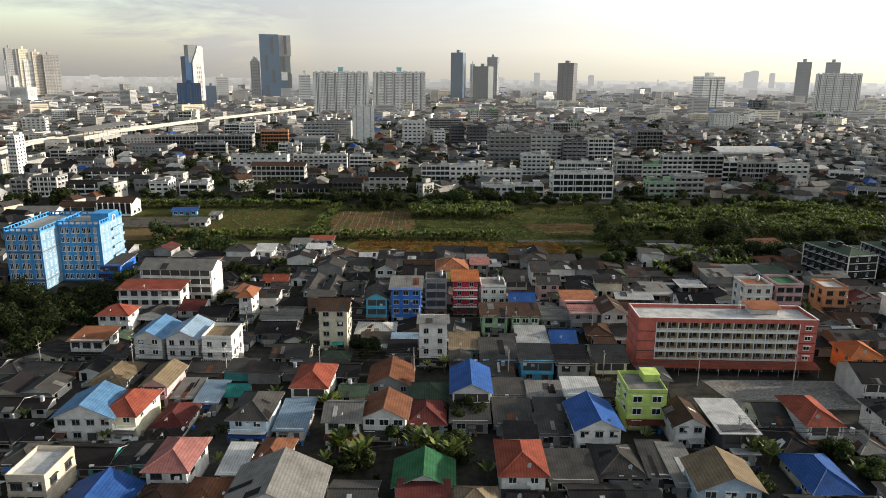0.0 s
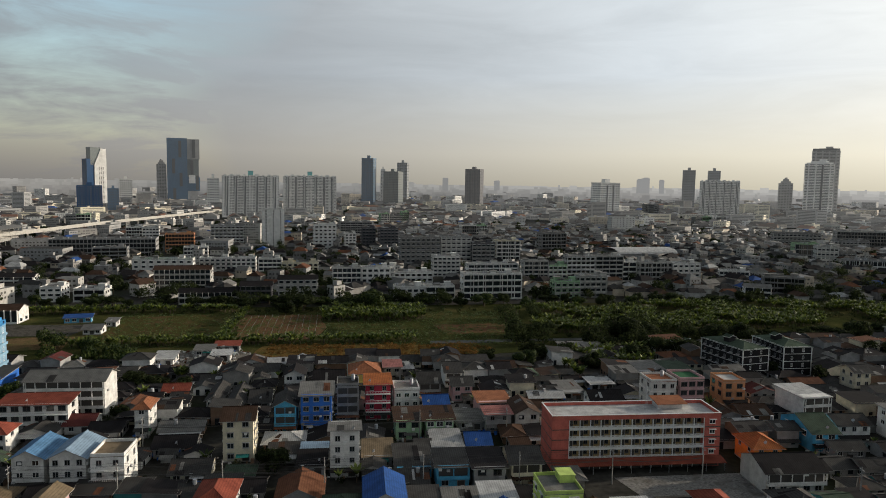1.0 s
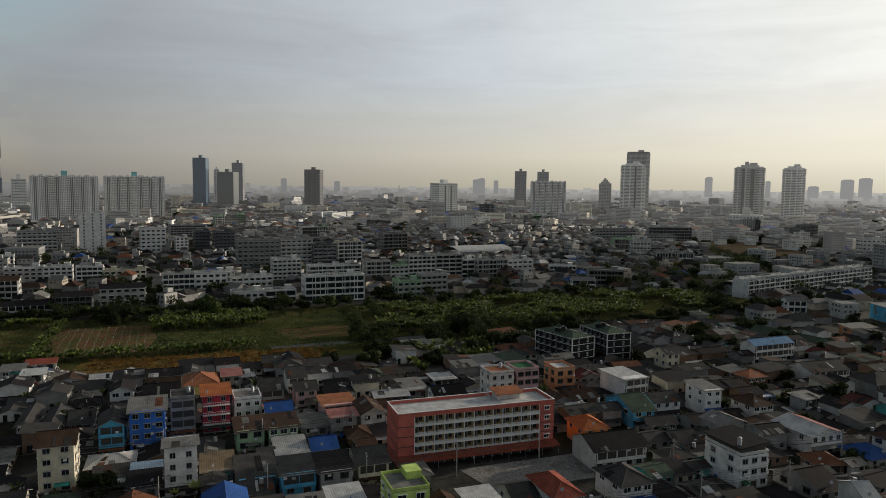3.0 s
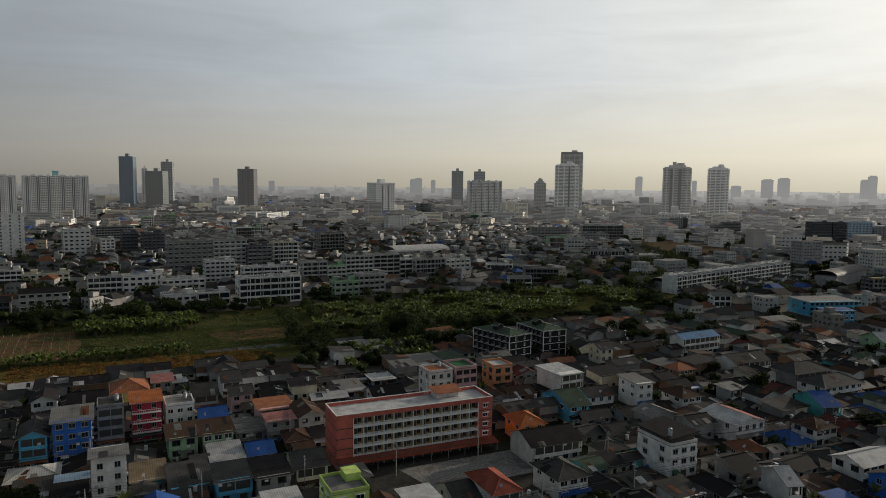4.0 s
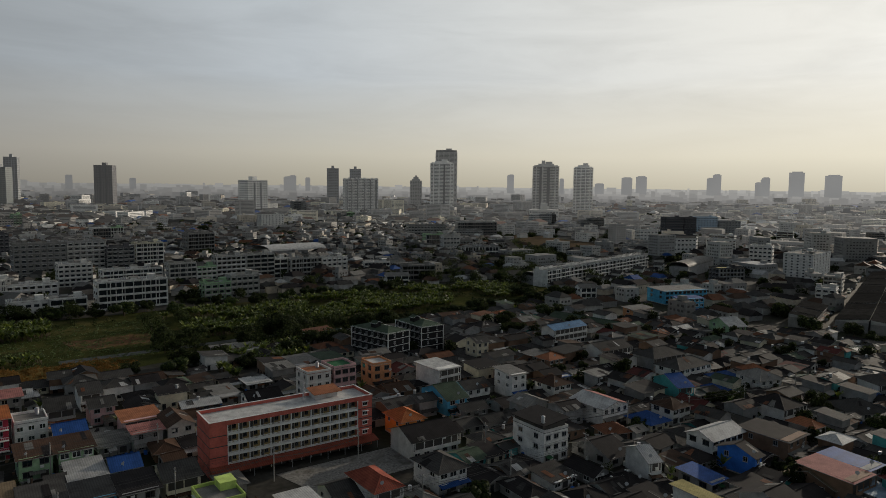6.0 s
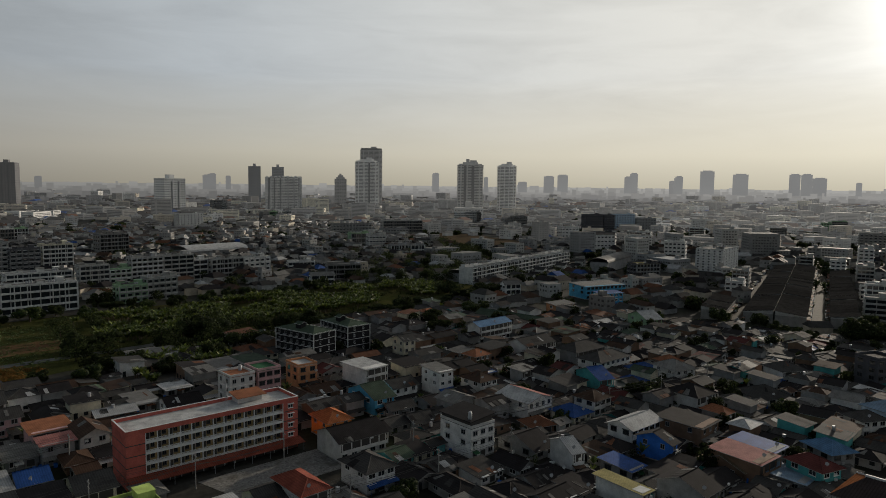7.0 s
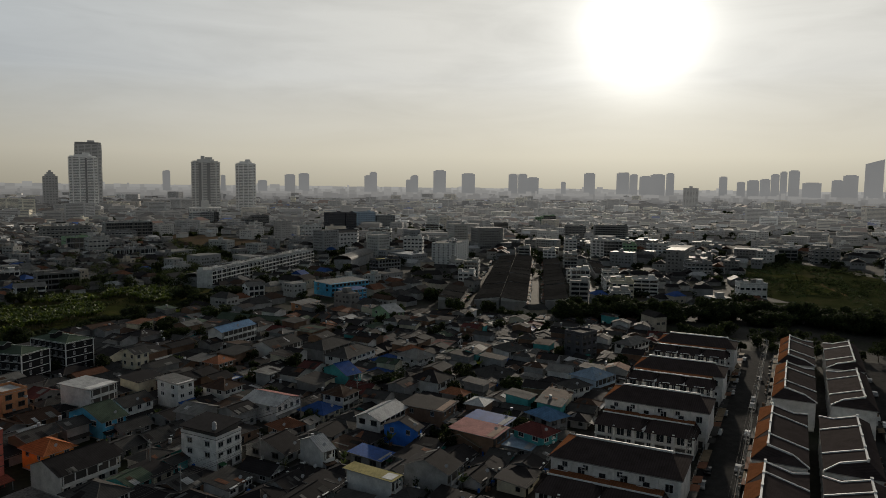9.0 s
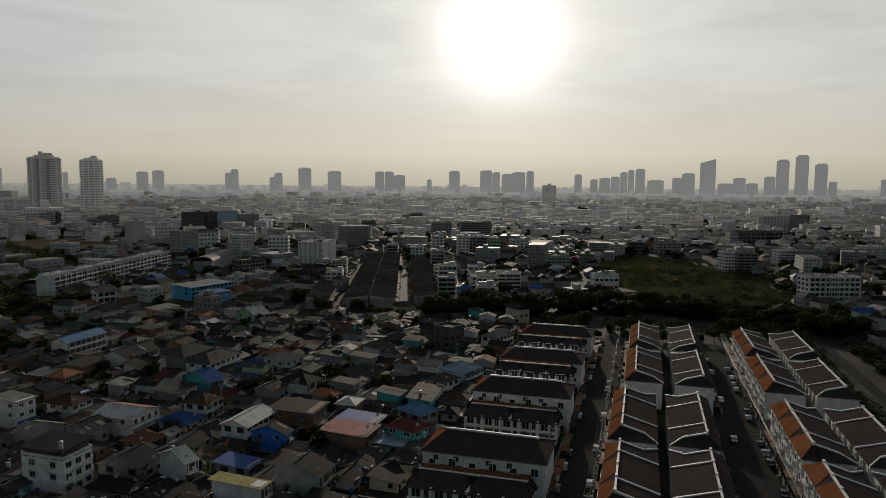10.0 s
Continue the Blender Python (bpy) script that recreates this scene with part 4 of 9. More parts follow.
# ---- the blue hotel ----
def blue_hotel():
    cx, cy, h, n = -144.0, 237.5, 21.0, 6
    TAKEN.append((cx - 1, cy + 16, 0, 34, 34))
    root = thing("hotel", cx, cy, 3, "six-floor bright blue hotel in two wings with tall window bays", "hotel")
    blue, pale = paint("blue_front"), paint("sunlit_side")
    st = h / n
    wings = ((-12.5, 0.0, 0.0, 32.0), (0.0, 15.5, 12.0, 32.0))
    for x0, x1, y0, y1 in wings:
        b = Build()
        b.box(x0, x1, y0, y1, 0, h)
        part("wall", b, blue, root)
        b = Build()
        b.box(x0 + 0.3, x1 - 0.3, y0 + 0.3, y1 - 0.3, h, h + 0.15)
        part("roof", b, CONCRETE, root, "bare concrete roof slab")
        for a0, a1, c0, c1 in ((x0 - 0.1, x1 + 0.1, y0 - 0.1, y0 + 0.2), (x0 - 0.1, x1 + 0.1, y1 - 0.2, y1 + 0.1), (x0 - 0.1, x0 + 0.2, y0 + 0.2, y1 - 0.2), (x1 - 0.2, x1 + 0.1, y0 + 0.2, y1 - 0.2)):
            b = Build()
            b.box(a0, a1, c0, c1, h + 0.15, h + 0.6)
            b.box(a0, a1, c0, c1, h + 1.6, h + 1.9)
            m = max(2, round(max(a1 - a0, c1 - c0) / 2.2))
            for i in range(m + 1):
                if a1 - a0 > c1 - c0:
                    u = a0 + 0.3 + i * (a1 - a0 - 0.6) / m
                    b.box(u - 0.3, u + 0.3, c0, c1, h + 0.6, h + 1.6)
                else:
                    u = c0 + 0.3 + i * (c1 - c0 - 0.6) / m
                    b.box(a0, a1, u - 0.3, u + 0.3, h + 0.6, h + 1.6)
            part("parapet", b, blue, root, "open blue parapet of square frames")
    b = Build()
    b.box(9.0, 15.6, 20, 29, h, h + 3.2)
    part("lift_head", b, blue, root)
    b = Build()
    for i in range(16):
        a0, a1 = i * math.pi / 8, (i + 1) * math.pi / 8
        b.box(15.62, 15.7, 24.5 + 1.35 * math.cos(a0) - 0.22, 24.5 + 1.35 * math.cos(a0) + 0.22, h + 0.6 + 1.35 * math.sin(a0) - 0.22, h + 0.6 + 1.35 * math.sin(a0) + 0.22)
    part("sign_ring", b, WHITE, root, "round white ring sign on the side wall")
    # thin pale skins paint the sunlit look of the +x faces
    for face, box in (("side_wall", (15.5, 15.56, 12.0, 32.0, 0, h + 0.6)), ("side_wall", (0.0, 0.06, 0.0, 12.0, 0, h + 0.6))):
        b = Build()
        b.box(*box)
        part(face, b, pale, root, "pale side wall toned as sunlit")
    for k in range(2, n):
        b = Build()
        b.box(15.56, 16.5, 21.0, 31.0, k * st - 0.1, k * st + 0.05)
        b.box(16.4, 16.5, 21.0, 31.0, k * st + 0.05, k * st + 0.9)
        part("balcony", b, pale, root)
    for k in range(1, n):
        b = Build()
        b.box(-12.62, 0.12, -0.12, 32.1, k * st - 0.1, k * st + 0.1)
        if k in (1, 4):
            part("floor_band", b, DARK, root)
    tall = window_mesh(1.2, 2.0, "white")
    for u, y0 in ((-10.3, 0), (-6.1, 0), (-1.9, 0), (2.5, 12), (6.5, 12), (10.5, 12), (13.6, 12)):
        for k0, k1 in ((1, 3.9), (4, 5.9)):
            b = Build()
            b.box(u - 0.45, u + 0.45, y0 - 0.05, y0 + 0.05, k0 * st + 0.4, k1 * st)
            part("window_bay", b, GREY, root, "tall grey infill strip between windows")
    for k in range(n):
        z = k * st + 0.8
        for u in (-11.2, -9.4, -7.0, -5.2, -2.6, -1.2):
            part("window", tall, None, root, at=pose(u, 0, z))
        for v in (2.0, 5.0, 8.0):
            part("window", tall, None, root, at=pose(0, v, z, 0, 0, 90))
        for u in (1.6, 3.4, 5.6, 7.4, 9.6, 11.4, 13.6):
            part("window", tall, None, root, at=pose(u, 12, z))
        for v in (14.5, 18.0, 22.0, 26.0, 29.5):
            part("window", tall, None, root, at=pose(15.5, v, z, 0, 0, 90))


PAINT["blue_front"], PAINT["sunlit_side"] = (0.07, 0.31, 0.66), (0.24, 0.40, 0.54)
blue_hotel()


# ---- the black apartment pair ----
def black_flats(x, y, yaw, w, d, floors, label):
    st = 3.0
    h = floors * st
    TAKEN.append((x, y, radians(yaw), w, d))
    root = thing("apartment_block", x, y, yaw, label, "apartment building", "black apartment pair")
    b = Build()
    b.box(-w / 2, w / 2, -d / 2, d / 2, 0, h)
    part("wall", b, paint("black"), root)
    slab, caps = roof_mesh("hip", w, d, 1.6, 0.5)
    part("roof", slab, [sheet("dull_green"), WHITE], root, "low green sheet-metal roof", at=pose(0, 0, h))
    part("ridge_cap", caps, sheet("dull_green"), root, at=pose(0, 0, h))
    b = Build()
    b.box(-1.6, 1.6, -1.6, 1.6, 0, 2.4)
    part("stair_head", b, paint("black"), root, at=pose(-w * 0.2, 0, h + 0.4))
    slab, caps = roof_mesh("gable", 3.2, 3.2, 0.8, 0.4)
    part("stair_roof", slab, [sheet("dull_green"), WHITE], root, at=pose(-w * 0.2, 0, h + 2.8))
    for k in range(floors + 1):
        b = Build()
        z = min(k * st, h - 0.1)
        b.box(-w / 2 - 0.08, w / 2 + 0.08, -d / 2 - 0.08, d / 2 + 0.08, z - 0.12, z + 0.12)
        part("floor_band", b, WHITE, root, "white painted band")
    for sx in (-1, 1):
        for sy in (-1, 1):
            b = Build()
            b.box(sx * w / 2 - 0.18, sx * w / 2 + 0.18, sy * d / 2 - 0.18, sy * d / 2 + 0.18, 0, h)
            part("corner_strip", b, WHITE, root)
    me = window_mesh(0.9, 1.3, "white")
    for k in range(floors):
        for u in (-0.2, 0.2):
            part("window", me, None, root, at=face_pose(w, d, "f", u * w, k * st + 0.9))
        for i in range(6):
            part("window", window_mesh(1.2, 1.4, "grey"), None, root, at=face_pose(w, d, "l", (i - 2.5) * d / 6.2, k * st + 0.7))
            if k:
                b = Build()
                b.box(-0.9, 0.9, -0.7, 0, 0, 0.12)
                b.box(-0.9, 0.9, -0.7, -0.64, 0.12, 0.9)
                part("balcony", b, GREY, root, at=face_pose(w, d, "l", (i - 2.5) * d / 6.2, k * st + 0.05))


black_flats(154.4, 264.0, 12, 12.7, 24.0, 4, 'four-floor black apartment block with white bands and green roof')
black_flats(176.5, 265.9, 1, 12.2, 21.7, 4, 'rear black apartment block with white bands and green roof')


# ---- the estate of white terraces ----
# terracotta tone that also paints low sunlight onto slopes facing +y
TILE_SUNLIT = material("terrace_tiles_sunlit", (0.24, 0.10, 0.048), 0.85, spec=0.0, grain=0.25, stain=0.3, vary=0.12, wave=("X", 0.6, 0.25), bump=0.1)
TILE = material("terrace_tiles", (0.06, 0.047, 0.045), 0.85, spec=0.004, grain=0.25, stain=0.3, vary=0.12, wave=("X", 0.6, 0.25), bump=0.1)


RUN = 5.4        # how far back the skirt roofs climb


def town_house_front(x, y, length, depth, eave, units, label):
    """The low front range of a town house row: flat top, dark skirt roofs in hipped pieces, tall windows between white piers."""
    yaw = -90
    TAKEN.append((x, y, radians(yaw), length, depth))
    root = thing("terrace_house", x, y, yaw, label, "terraced houses", "front town houses of the estate")
    b = Build()
    b.box(-length / 2, length / 2, -depth / 2, depth / 2, 0, eave)
    part("wall", b, paint("white"), root)
    b = Build()
    b.slab([(-length / 2 + 0.9, -depth / 2 + RUN, eave + 1.75), (length / 2 - 0.9, -depth / 2 + RUN, eave + 1.75), (length / 2 - 0.9, depth / 2, eave + 1.9), (-length / 2 + 0.9, depth / 2, eave + 1.9)], 0.2)
    part("terrace_roof", b, TILE_SUNLIT, root, "flat terracotta-tiled top")
    step = length / units
    for i in range(units):
        u0, u1 = i * step - length / 2 - (0.5 if i == 0 else 0), (i + 1) * step - length / 2 + (0.5 if i == units - 1 else 0)
        y0, y1, z0, z1 = -depth / 2 - 1.1, -depth / 2 + RUN, eave - 0.35, eave + 1.75
        m = min(1.9, step * 0.35)
        b = Build()
        b.face([(u0 + 0.3, y0, z0), (u1 - 0.3, y0, z0), (u1 - m, y1, z1), (u0 + m, y1, z1)])
        b.face([(u0 - 0.1, y1 + 0.4, z0 + 0.5), (u0 + 0.3, y0, z0), (u0 + m, y1, z1)])
        b.face([(u1 - 0.3, y0, z0), (u1 + 0.1, y1 + 0.4, z0 + 0.5), (u1 - m, y1, z1)])
        b.face([(u1 - 0.3, y0, z0), (u0 + 0.3, y0, z0), (u0 + 0.3, y1, z0), (u1 - 0.3, y1, z0)])
        b.face([(u0 + 0.02, y1 + 0.05, z0), (u1 - 0.02, y1 + 0.05, z0), (u1 - 0.02, y1 + 0.05, z1 - 0.05), (u0 + 0.02, y1 + 0.05, z1 - 0.05)])
        part("skirt_roof", b, TILE, root, "hipped dark tile skirt")
    for s in (-1, 1):
        b = Build()
        q = [(s * (length / 2 + 0.5), -depth / 2 - 1.1, eave - 0.35), (s * (length / 2 + 0.5), depth / 2, eave - 0.35), (s * (length / 2 - 1.0), depth / 2, eave + 1.75), (s * (length / 2 - 1.0), -depth / 2 + RUN, eave + 1.75)]
        b.slab(q if s > 0 else q[::-1], 0.12)
        part("skirt_roof", b, TILE, root, "hipped dark tile skirt")
    b = Build()
    b.box(-length / 2 + 0.9, length / 2 - 0.9, -depth / 2 + RUN - 0.1, -depth / 2 + RUN + 0.1, eave + 1.6, eave + 2.05)
    part("parapet", b, WHITE, root)
    wide, slim = window_mesh(2.2, 2.2, "white"), window_mesh(1.2, 2.2, "grey")
    floors, bays = int(eave / 2.9), 5
    bay = length / bays
    for i in range(bays):
        u = (i + 0.5) * bay - length / 2
        for k in range(floors):
            z = 0.1 + k * 3.1
            part("window" if k else "door", wide if k else door_mesh(2.6, 2.4), None, root, at=pose(u - bay * 0.16, -depth / 2, z + 0.3 * k))
            part("window", slim, None, root, at=pose(u + bay * 0.28, -depth / 2, z + 0.4))
        b = Build()
        b.box(-0.28, 0.28, -0.5, 0, 0, eave)
        part("pier", b, WHITE, root, at=pose(u + bay / 2 - (0.3 if i == bays - 1 else 0), -depth / 2, 0))
    for s in (-1, 1):
        for k in range(floors):
            part("window", slim, None, root, at=face_pose(length, depth, "l" if s < 0 else "r", 0, 0.6 + k * 3.1))
    b = Build()
    b.box(-length / 2 - 0.1, length / 2 + 0.1, -depth / 2 - 0.35, -depth / 2, 2.95, 3.3)
    part("floor_band", b, WHITE, root)


def estate_row(x, y, yaw, length, depth, eave, rise, ridge_in, units, front_tile, label, group, skirts=True, floors=3):
    """A row of joined town houses under one roof with half-hipped ends: a short front slope in hipped pieces,
    a long back slope cut by white upstands, and a white upstand along the ridge. The front looks to -y."""
    TAKEN.append((x, y, radians(yaw), length, depth))
    root = thing("terrace_house", x, y, yaw, label, "terraced houses", group)
    l, d = length / 2, depth / 2
    b = Build()
    b.box(-l, l, -d, d, 0, eave)
    b.box(-l - 0.06, l + 0.06, -d - 0.06, d + 0.06, 0, 0.35, 1)
    part("wall", b, [paint("white"), CONCRETE], root)
    b = Build()
    b.box(-l - 0.45, l + 0.45, -d - 0.45, d + 0.45, eave - 0.28, eave - 0.02)
    part("eaves_board", b, FASCIA, root)
    o, r, top, hip = 0.5, -d + ridge_in, eave + rise, min(4.0, length * 0.12)
    c = [(-l - o, -d - o, eave), (l + o, -d - o, eave), (l + o, d + o, eave), (-l - o, d + o, eave)]
    k0, k1 = (-l + hip, r, top), (l - hip, r, top)
    m = 0.62                      # where the end hips leave the long slope
    bend = lambda s: (s * (l - hip), r + (d + o - r) * m, top + (eave - top) * m)
    n0, n1 = bend(-1), bend(1)
    b = Build()
    b.face([k1, k0, n0, c[3], c[2], n1][::-1])
    part("roof", b, TILE, root, "long dark tiled slope")
    b = Build()
    b.face([c[0], c[1], k1, k0])
    part("roof", b, TILE, root, "dark tiled front slope")
    for s, e, k, n, f in ((-1, c[0], k0, n0, c[3]), (1, c[1], k1, n1, c[2])):
        b = Build()
        for q in ((e, k, n), (e, n, f)):
            b.face(q if s < 0 else q[::-1])
        # on rear rows only the sunward hip takes the painted sunlit tone
        part("hip_end", b, front_tile if s < 0 and not skirts else TILE, root)
    if skirts:                    # hipped pieces laid on the front slope
        parts = 3
        w = (length + 2 * o) / parts
        up = Vector((0, -rise, ridge_in + o)).normalized() * 0.12
        for i in range(parts):
            u0, u1 = -l - o + i * w, -l - o + (i + 1) * w
            g = lambda u, q: Vector((u, -d - o + (ridge_in + o) * q, eave + rise * q)) + up
            b = Build()
            b.slab([g(u0 + 0.15, 0.0), g(u1 - 0.15, 0.0), g(min(u1 - w * 0.17, l - hip), 0.96), g(max(u0 + w * 0.17, -l + hip), 0.96)], 0.1)
            part("skirt_roof", b, front_tile, root, "hipped terracotta-tiled piece")
    b = Build()
    b.box(-l + hip - 0.3, l - hip + 0.3, r - 0.22, r + 0.22, top - 0.3, top + 0.42)
    for q in range(5 if length > 32 else 0):
        u = -l + hip + q * (length - 2 * hip) / 4
        b.box(u - 0.5, u + 0.5, r - 0.3, r + 0.3, top + 0.42, top + 0.66)
    part("ridge_upstand", b, WHITE, root, "white ridge upstand")
    for s, q in ((-1, None), (1, None), (-1, 0.27), (1, 0.29)):
        u = s * (l - hip) if q is None else s * l * 2 * (0.5 - q)
        span = m if q is None else 1.0
        e0, e1 = Vector((u, r, top + 0.3)), Vector((u, r + (d + o - r) * span, top + (eave - top) * span + 0.3))
        b = Build()
        strip = lambda p, t: b.slab([p + Vector((-0.2, 0, 0)), p + Vector((0.2, 0, 0)), t + Vector((0.2, 0, 0)), t + Vector((-0.2, 0, 0))], 0.45)
        strip(e0, e1)
        if q is None:
            strip(e1, Vector((s * (l + o), d + o, eave + 0.3)))
        part("party_upstand", b, WHITE, root, "white upstand across the roof")
    step = length / units
    win, tall, small = window_mesh(1.5, 1.4, "dark"), window_mesh(1.8, 2.0, "white"), window_mesh(0.8, 1.0, "grey")
    st = (eave - 0.3) / floors
    for i in range(units):
        u = (i + 0.5) * step - l
        for k in range(floors):
            if k == 0:
                part("door", door_mesh(2.4, 2.3), None, root, at=face_pose(length, depth, "f", u, 0.02))
            else:
                part("window", tall if (i + k) % 2 else win, None, root, at=face_pose(length, depth, "f", u, k * st + 0.5))
                if i % 2 == k % 2:
                    b = Build()
                    b.box(-step / 2 + 0.5, step / 2 - 0.5, -1.0, 0, 0, 0.14)
                    b.box(-step / 2 + 0.5, step / 2 - 0.5, -1.0, -0.92, 0.14, 0.9)
                    part("balcony", b, [WHITE], root, at=face_pose(length, depth, "f", u, k * st + 0.25))
        part("window", small, None, root, at=face_pose(length, depth, "b", u + step * 0.2, 2 * st + 1.1))
        for side in "fb":
            b = Build()
            b.box(-0.22, 0.22, -0.3, 0, 0, eave - 0.3)
            part("pier", b, paint("white"), root, at=face_pose(length, depth, side, u + step / 2 - (0.3 if i == units - 1 else 0), 0))
    return root


for x, eave in ((144.9, 6.3), (197.0, 6.3), (240.0, 9.2), (287.5, 9.2)):
    town_house_front(x + 5.6, 36.4, 28.0, 9.0, eave, 2 if eave < 7 else 3, "white town houses with dark skirt roofs and tall windows")
    rear = estate_row(x + 18.6, 35.0, -90, 30.0, 16.0, 11.0, 2.4, 9.6, 6, TILE_SUNLIT, "tall white town houses with a dark tiled roof", "rear town houses of the estate", skirts=False)
    for u in (-11.5, -6.5, 1.5, 6.5):
        part("window", window_mesh(1.3, 1.25, "grey"), None, rear, at=face_pose(30.0, 16.0, "f", u, 9.0))
for x0, x1, a0, b0, c0, d0 in ((139.0, 177.0, 6.9, -20.3, -38.8, -65.2), (181.5, 225.5, 6.8, -20.6, -39.3, -65.8), (240.0, 285.0, 4.0, -24.2, -40.0, -67.0), (291.0, 337.5, 3.6, -24.6, -40.8, -68.2)):
    for edge, yaw in ((a0, 180), (b0, 0), (c0, 180), (d0, 0)):
        middle = edge - 5.9 if yaw else edge + 5.9
        estate_row((x0 + x1) / 2, middle, yaw, x1 - x0, 11.8, 9.4, 2.7, 3.0, max(3, round((x1 - x0) / 5.2)), TILE_SUNLIT if yaw else TILE, "long white terrace with brown tiled roof and white upstands", "terraces along the estate roads", skirts=bool(yaw))
patch("road", [(110, 3.5), (350, 3.5), (350, 21.0), (110, 21.0)], ASPHALT, "asphalt estate road between white terraces", "road", 0.05)
patch("road", [(105, -40), (352, -40), (352, -20.5), (105, -20.5)], ASPHALT, "asphalt estate road with parked cars", "road", 0.05)
patch("road", [(105, -88), (370, -88), (370, -83), (105, -83)], ASPHALT, "asphalt lane beside planted verge", "road", 0.05)


# ---- vehicles ----
CAR_PAINT = {"white": (0.7, 0.7, 0.7), "grey": (0.22, 0.23, 0.24), "black": (0.015, 0.015, 0.018), "red": (0.35, 0.03, 0.03), "silver": (0.45, 0.46, 0.47)}
TYRE = material("tyre", (0.015, 0.015, 0.015), 0.9)


def profile_body(b, prof, half, mat=0, taper=0.0):
    a = [(x, -half + taper * (z > 0.95), z) for x, z in prof]
    c = [(x, half - taper * (z > 0.95), z) for x, z in prof]
    b.face(a, mat)
    b.face(c[::-1], mat)
    n = len(prof)
    for i in range(n):
        j = (i + 1) % n
        b.face([a[j], a[i], c[i], c[j]], mat)


def vehicle(x, y, yaw, kind="car", colour="white"):
    label = {"car": f"{colour} saloon car parked at the roadside", "van": f"{colour} passenger van parked in the yard", "pickup": f"{colour} pickup truck parked at a gate"}[kind]
    root = thing(kind if kind != "car" else "car", x, y, yaw, label, kind, "parked vehicles", z=0.06)
    coat = material("car_paint_" + colour, CAR_PAINT[colour], 0.25, spec=0.6, grain=0.03)
    key = (kind, colour)
    if key not in SHARED:
        b, g = Build(), Build()
        if kind == "van":
            profile_body(b, [(-2.5, 0.35), (2.45, 0.35), (2.5, 0.95), (2.0, 1.25), (1.5, 2.1), (-2.4, 2.15), (-2.5, 1.2)], 0.9)
            g.box(-2.2, 1.4, -0.93, 0.93, 1.3, 1.85)
        elif kind == "pickup":
            profile_body(b, [(-2.5, 0.4), (2.5, 0.4), (2.5, 0.95), (1.3, 1.05), (0.8, 1.65), (-0.6, 1.65), (-0.8, 1.0), (-2.5, 1.0)], 0.88)
            g.box(-0.5, 0.75, -0.9, 0.9, 1.12, 1.52)
        else:
            profile_body(b, [(-2.2, 0.35), (2.2, 0.35), (2.2, 0.8), (1.2, 0.93), (0.6, 1.42), (-1.1, 1.45), (-1.7, 1.0), (-2.2, 0.95)], 0.86, 0, 0.08)
            g.box(-1.15, 0.6, -0.84, 0.84, 1.0, 1.34)
        t = Build()
        t.rod((0, -0.11, 0), (0, 0.11, 0), 0.32, 10)
        SHARED[key] = (b.mesh("body", [coat]), g.mesh("glazing", [GLASS]), t.mesh("wheel", [TYRE]))
    body, glazing, wheel = SHARED[key]
    part("body", body, None, root)
    part("glazing", glazing, None, root, "dark tinted glass")
    for u in (-1.45, 1.45):
        for v in (-0.8, 0.8):
            part("wheel", wheel, None, root, at=pose(u, v, 0.32))
    return root


rng = random.Random(31)
for y, x0 in ((10.6, 150), (18.2, 160), (-35.2, 150), (-28.2, 158)):
    x = x0
    while x < 335:
        if rng.random() < 0.42:
            vehicle(x, y + rng.uniform(-0.3, 0.3), rng.choice((0, 180)) + rng.uniform(-3, 3), rng.choice(("car", "car", "car", "car", "pickup")), rng.choice(("white", "silver", "grey", "grey", "black", "black")))
        x += rng.uniform(6, 12)
vehicle(-97, 159, 32, "van", "white")
vehicle(-88, 158, 25, "car", "grey")
vehicle(-67, 130.5, 18, "pickup", "silver")


# ---- front yards, poles and wires along the estate roads ----
def yard_strip(x0, x1, y0, y1, seed):
    """Low walls, gate posts and lean-to sheets before a row of town houses."""
    rng = random.Random(seed)
    b = Build()
    x = x0
    s = 1 if y1 > y0 else -1
    while x < x1:
        w = 5.2
        b.box(x, x + w * 0.45, y1 - 0.08, y1 + 0.08, 0, 1.5, 0)
        for u in (0.0, 0.45, 0.98):
            b.box(x + u * w - 0.15, x + u * w + 0.15, y1 - 0.15, y1 + 0.15, 0, 1.9, 0)
        for k in range(8):
            u = x + w * (0.5 + k * 0.06)
            b.box(u - 0.03, u + 0.03, y1 - 0.03, y1 + 0.03, 0.1, 1.6, 1)
        if rng.random() < 0.75:
            z = rng.uniform(2.5, 3.1)
            q = [(x + 0.2, min(y0, y1 - s * 0.3), z), (x + w - 0.3, min(y0, y1 - s * 0.3), z), (x + w - 0.3, max(y0, y1 - s * 0.3), z - 0.3), (x + 0.2, max(y0, y1 - s * 0.3), z - 0.3)]
            b.slab(q, 0.06, 2 + rng.randrange(3))
        for k in range(rng.randrange(4)):
            u, v, r = x + rng.uniform(0.3, w), y1 + s * rng.uniform(0.3, 0.8), rng.uniform(0.2, 0.45)
            b.box(u - r, u + r, v - r, v + r, 0.05, r * rng.uniform(1.2, 3), rng.choice((1, 3, 5)))
        x += w
    tagged(part("yard_walls", b, [CONCRETE, DARK, sheet("tan"), sheet("grey"), sheet("rust"), paint("brown")]), "low front walls, gates and sheet lean-tos of the town houses", "walls", kind="stuff")


for x0, x1, front, out in ((139, 226, 7.1, 2.4), (240, 337, 4.3, 2.4), (139, 226, -38.8, 2.4), (240, 337, -40.2, 2.6), (139, 226, -21.0, -2.2), (240, 337, -24.9, -2.0)):
    yard_strip(x0, x1, front, front + out, int(x0 + front))
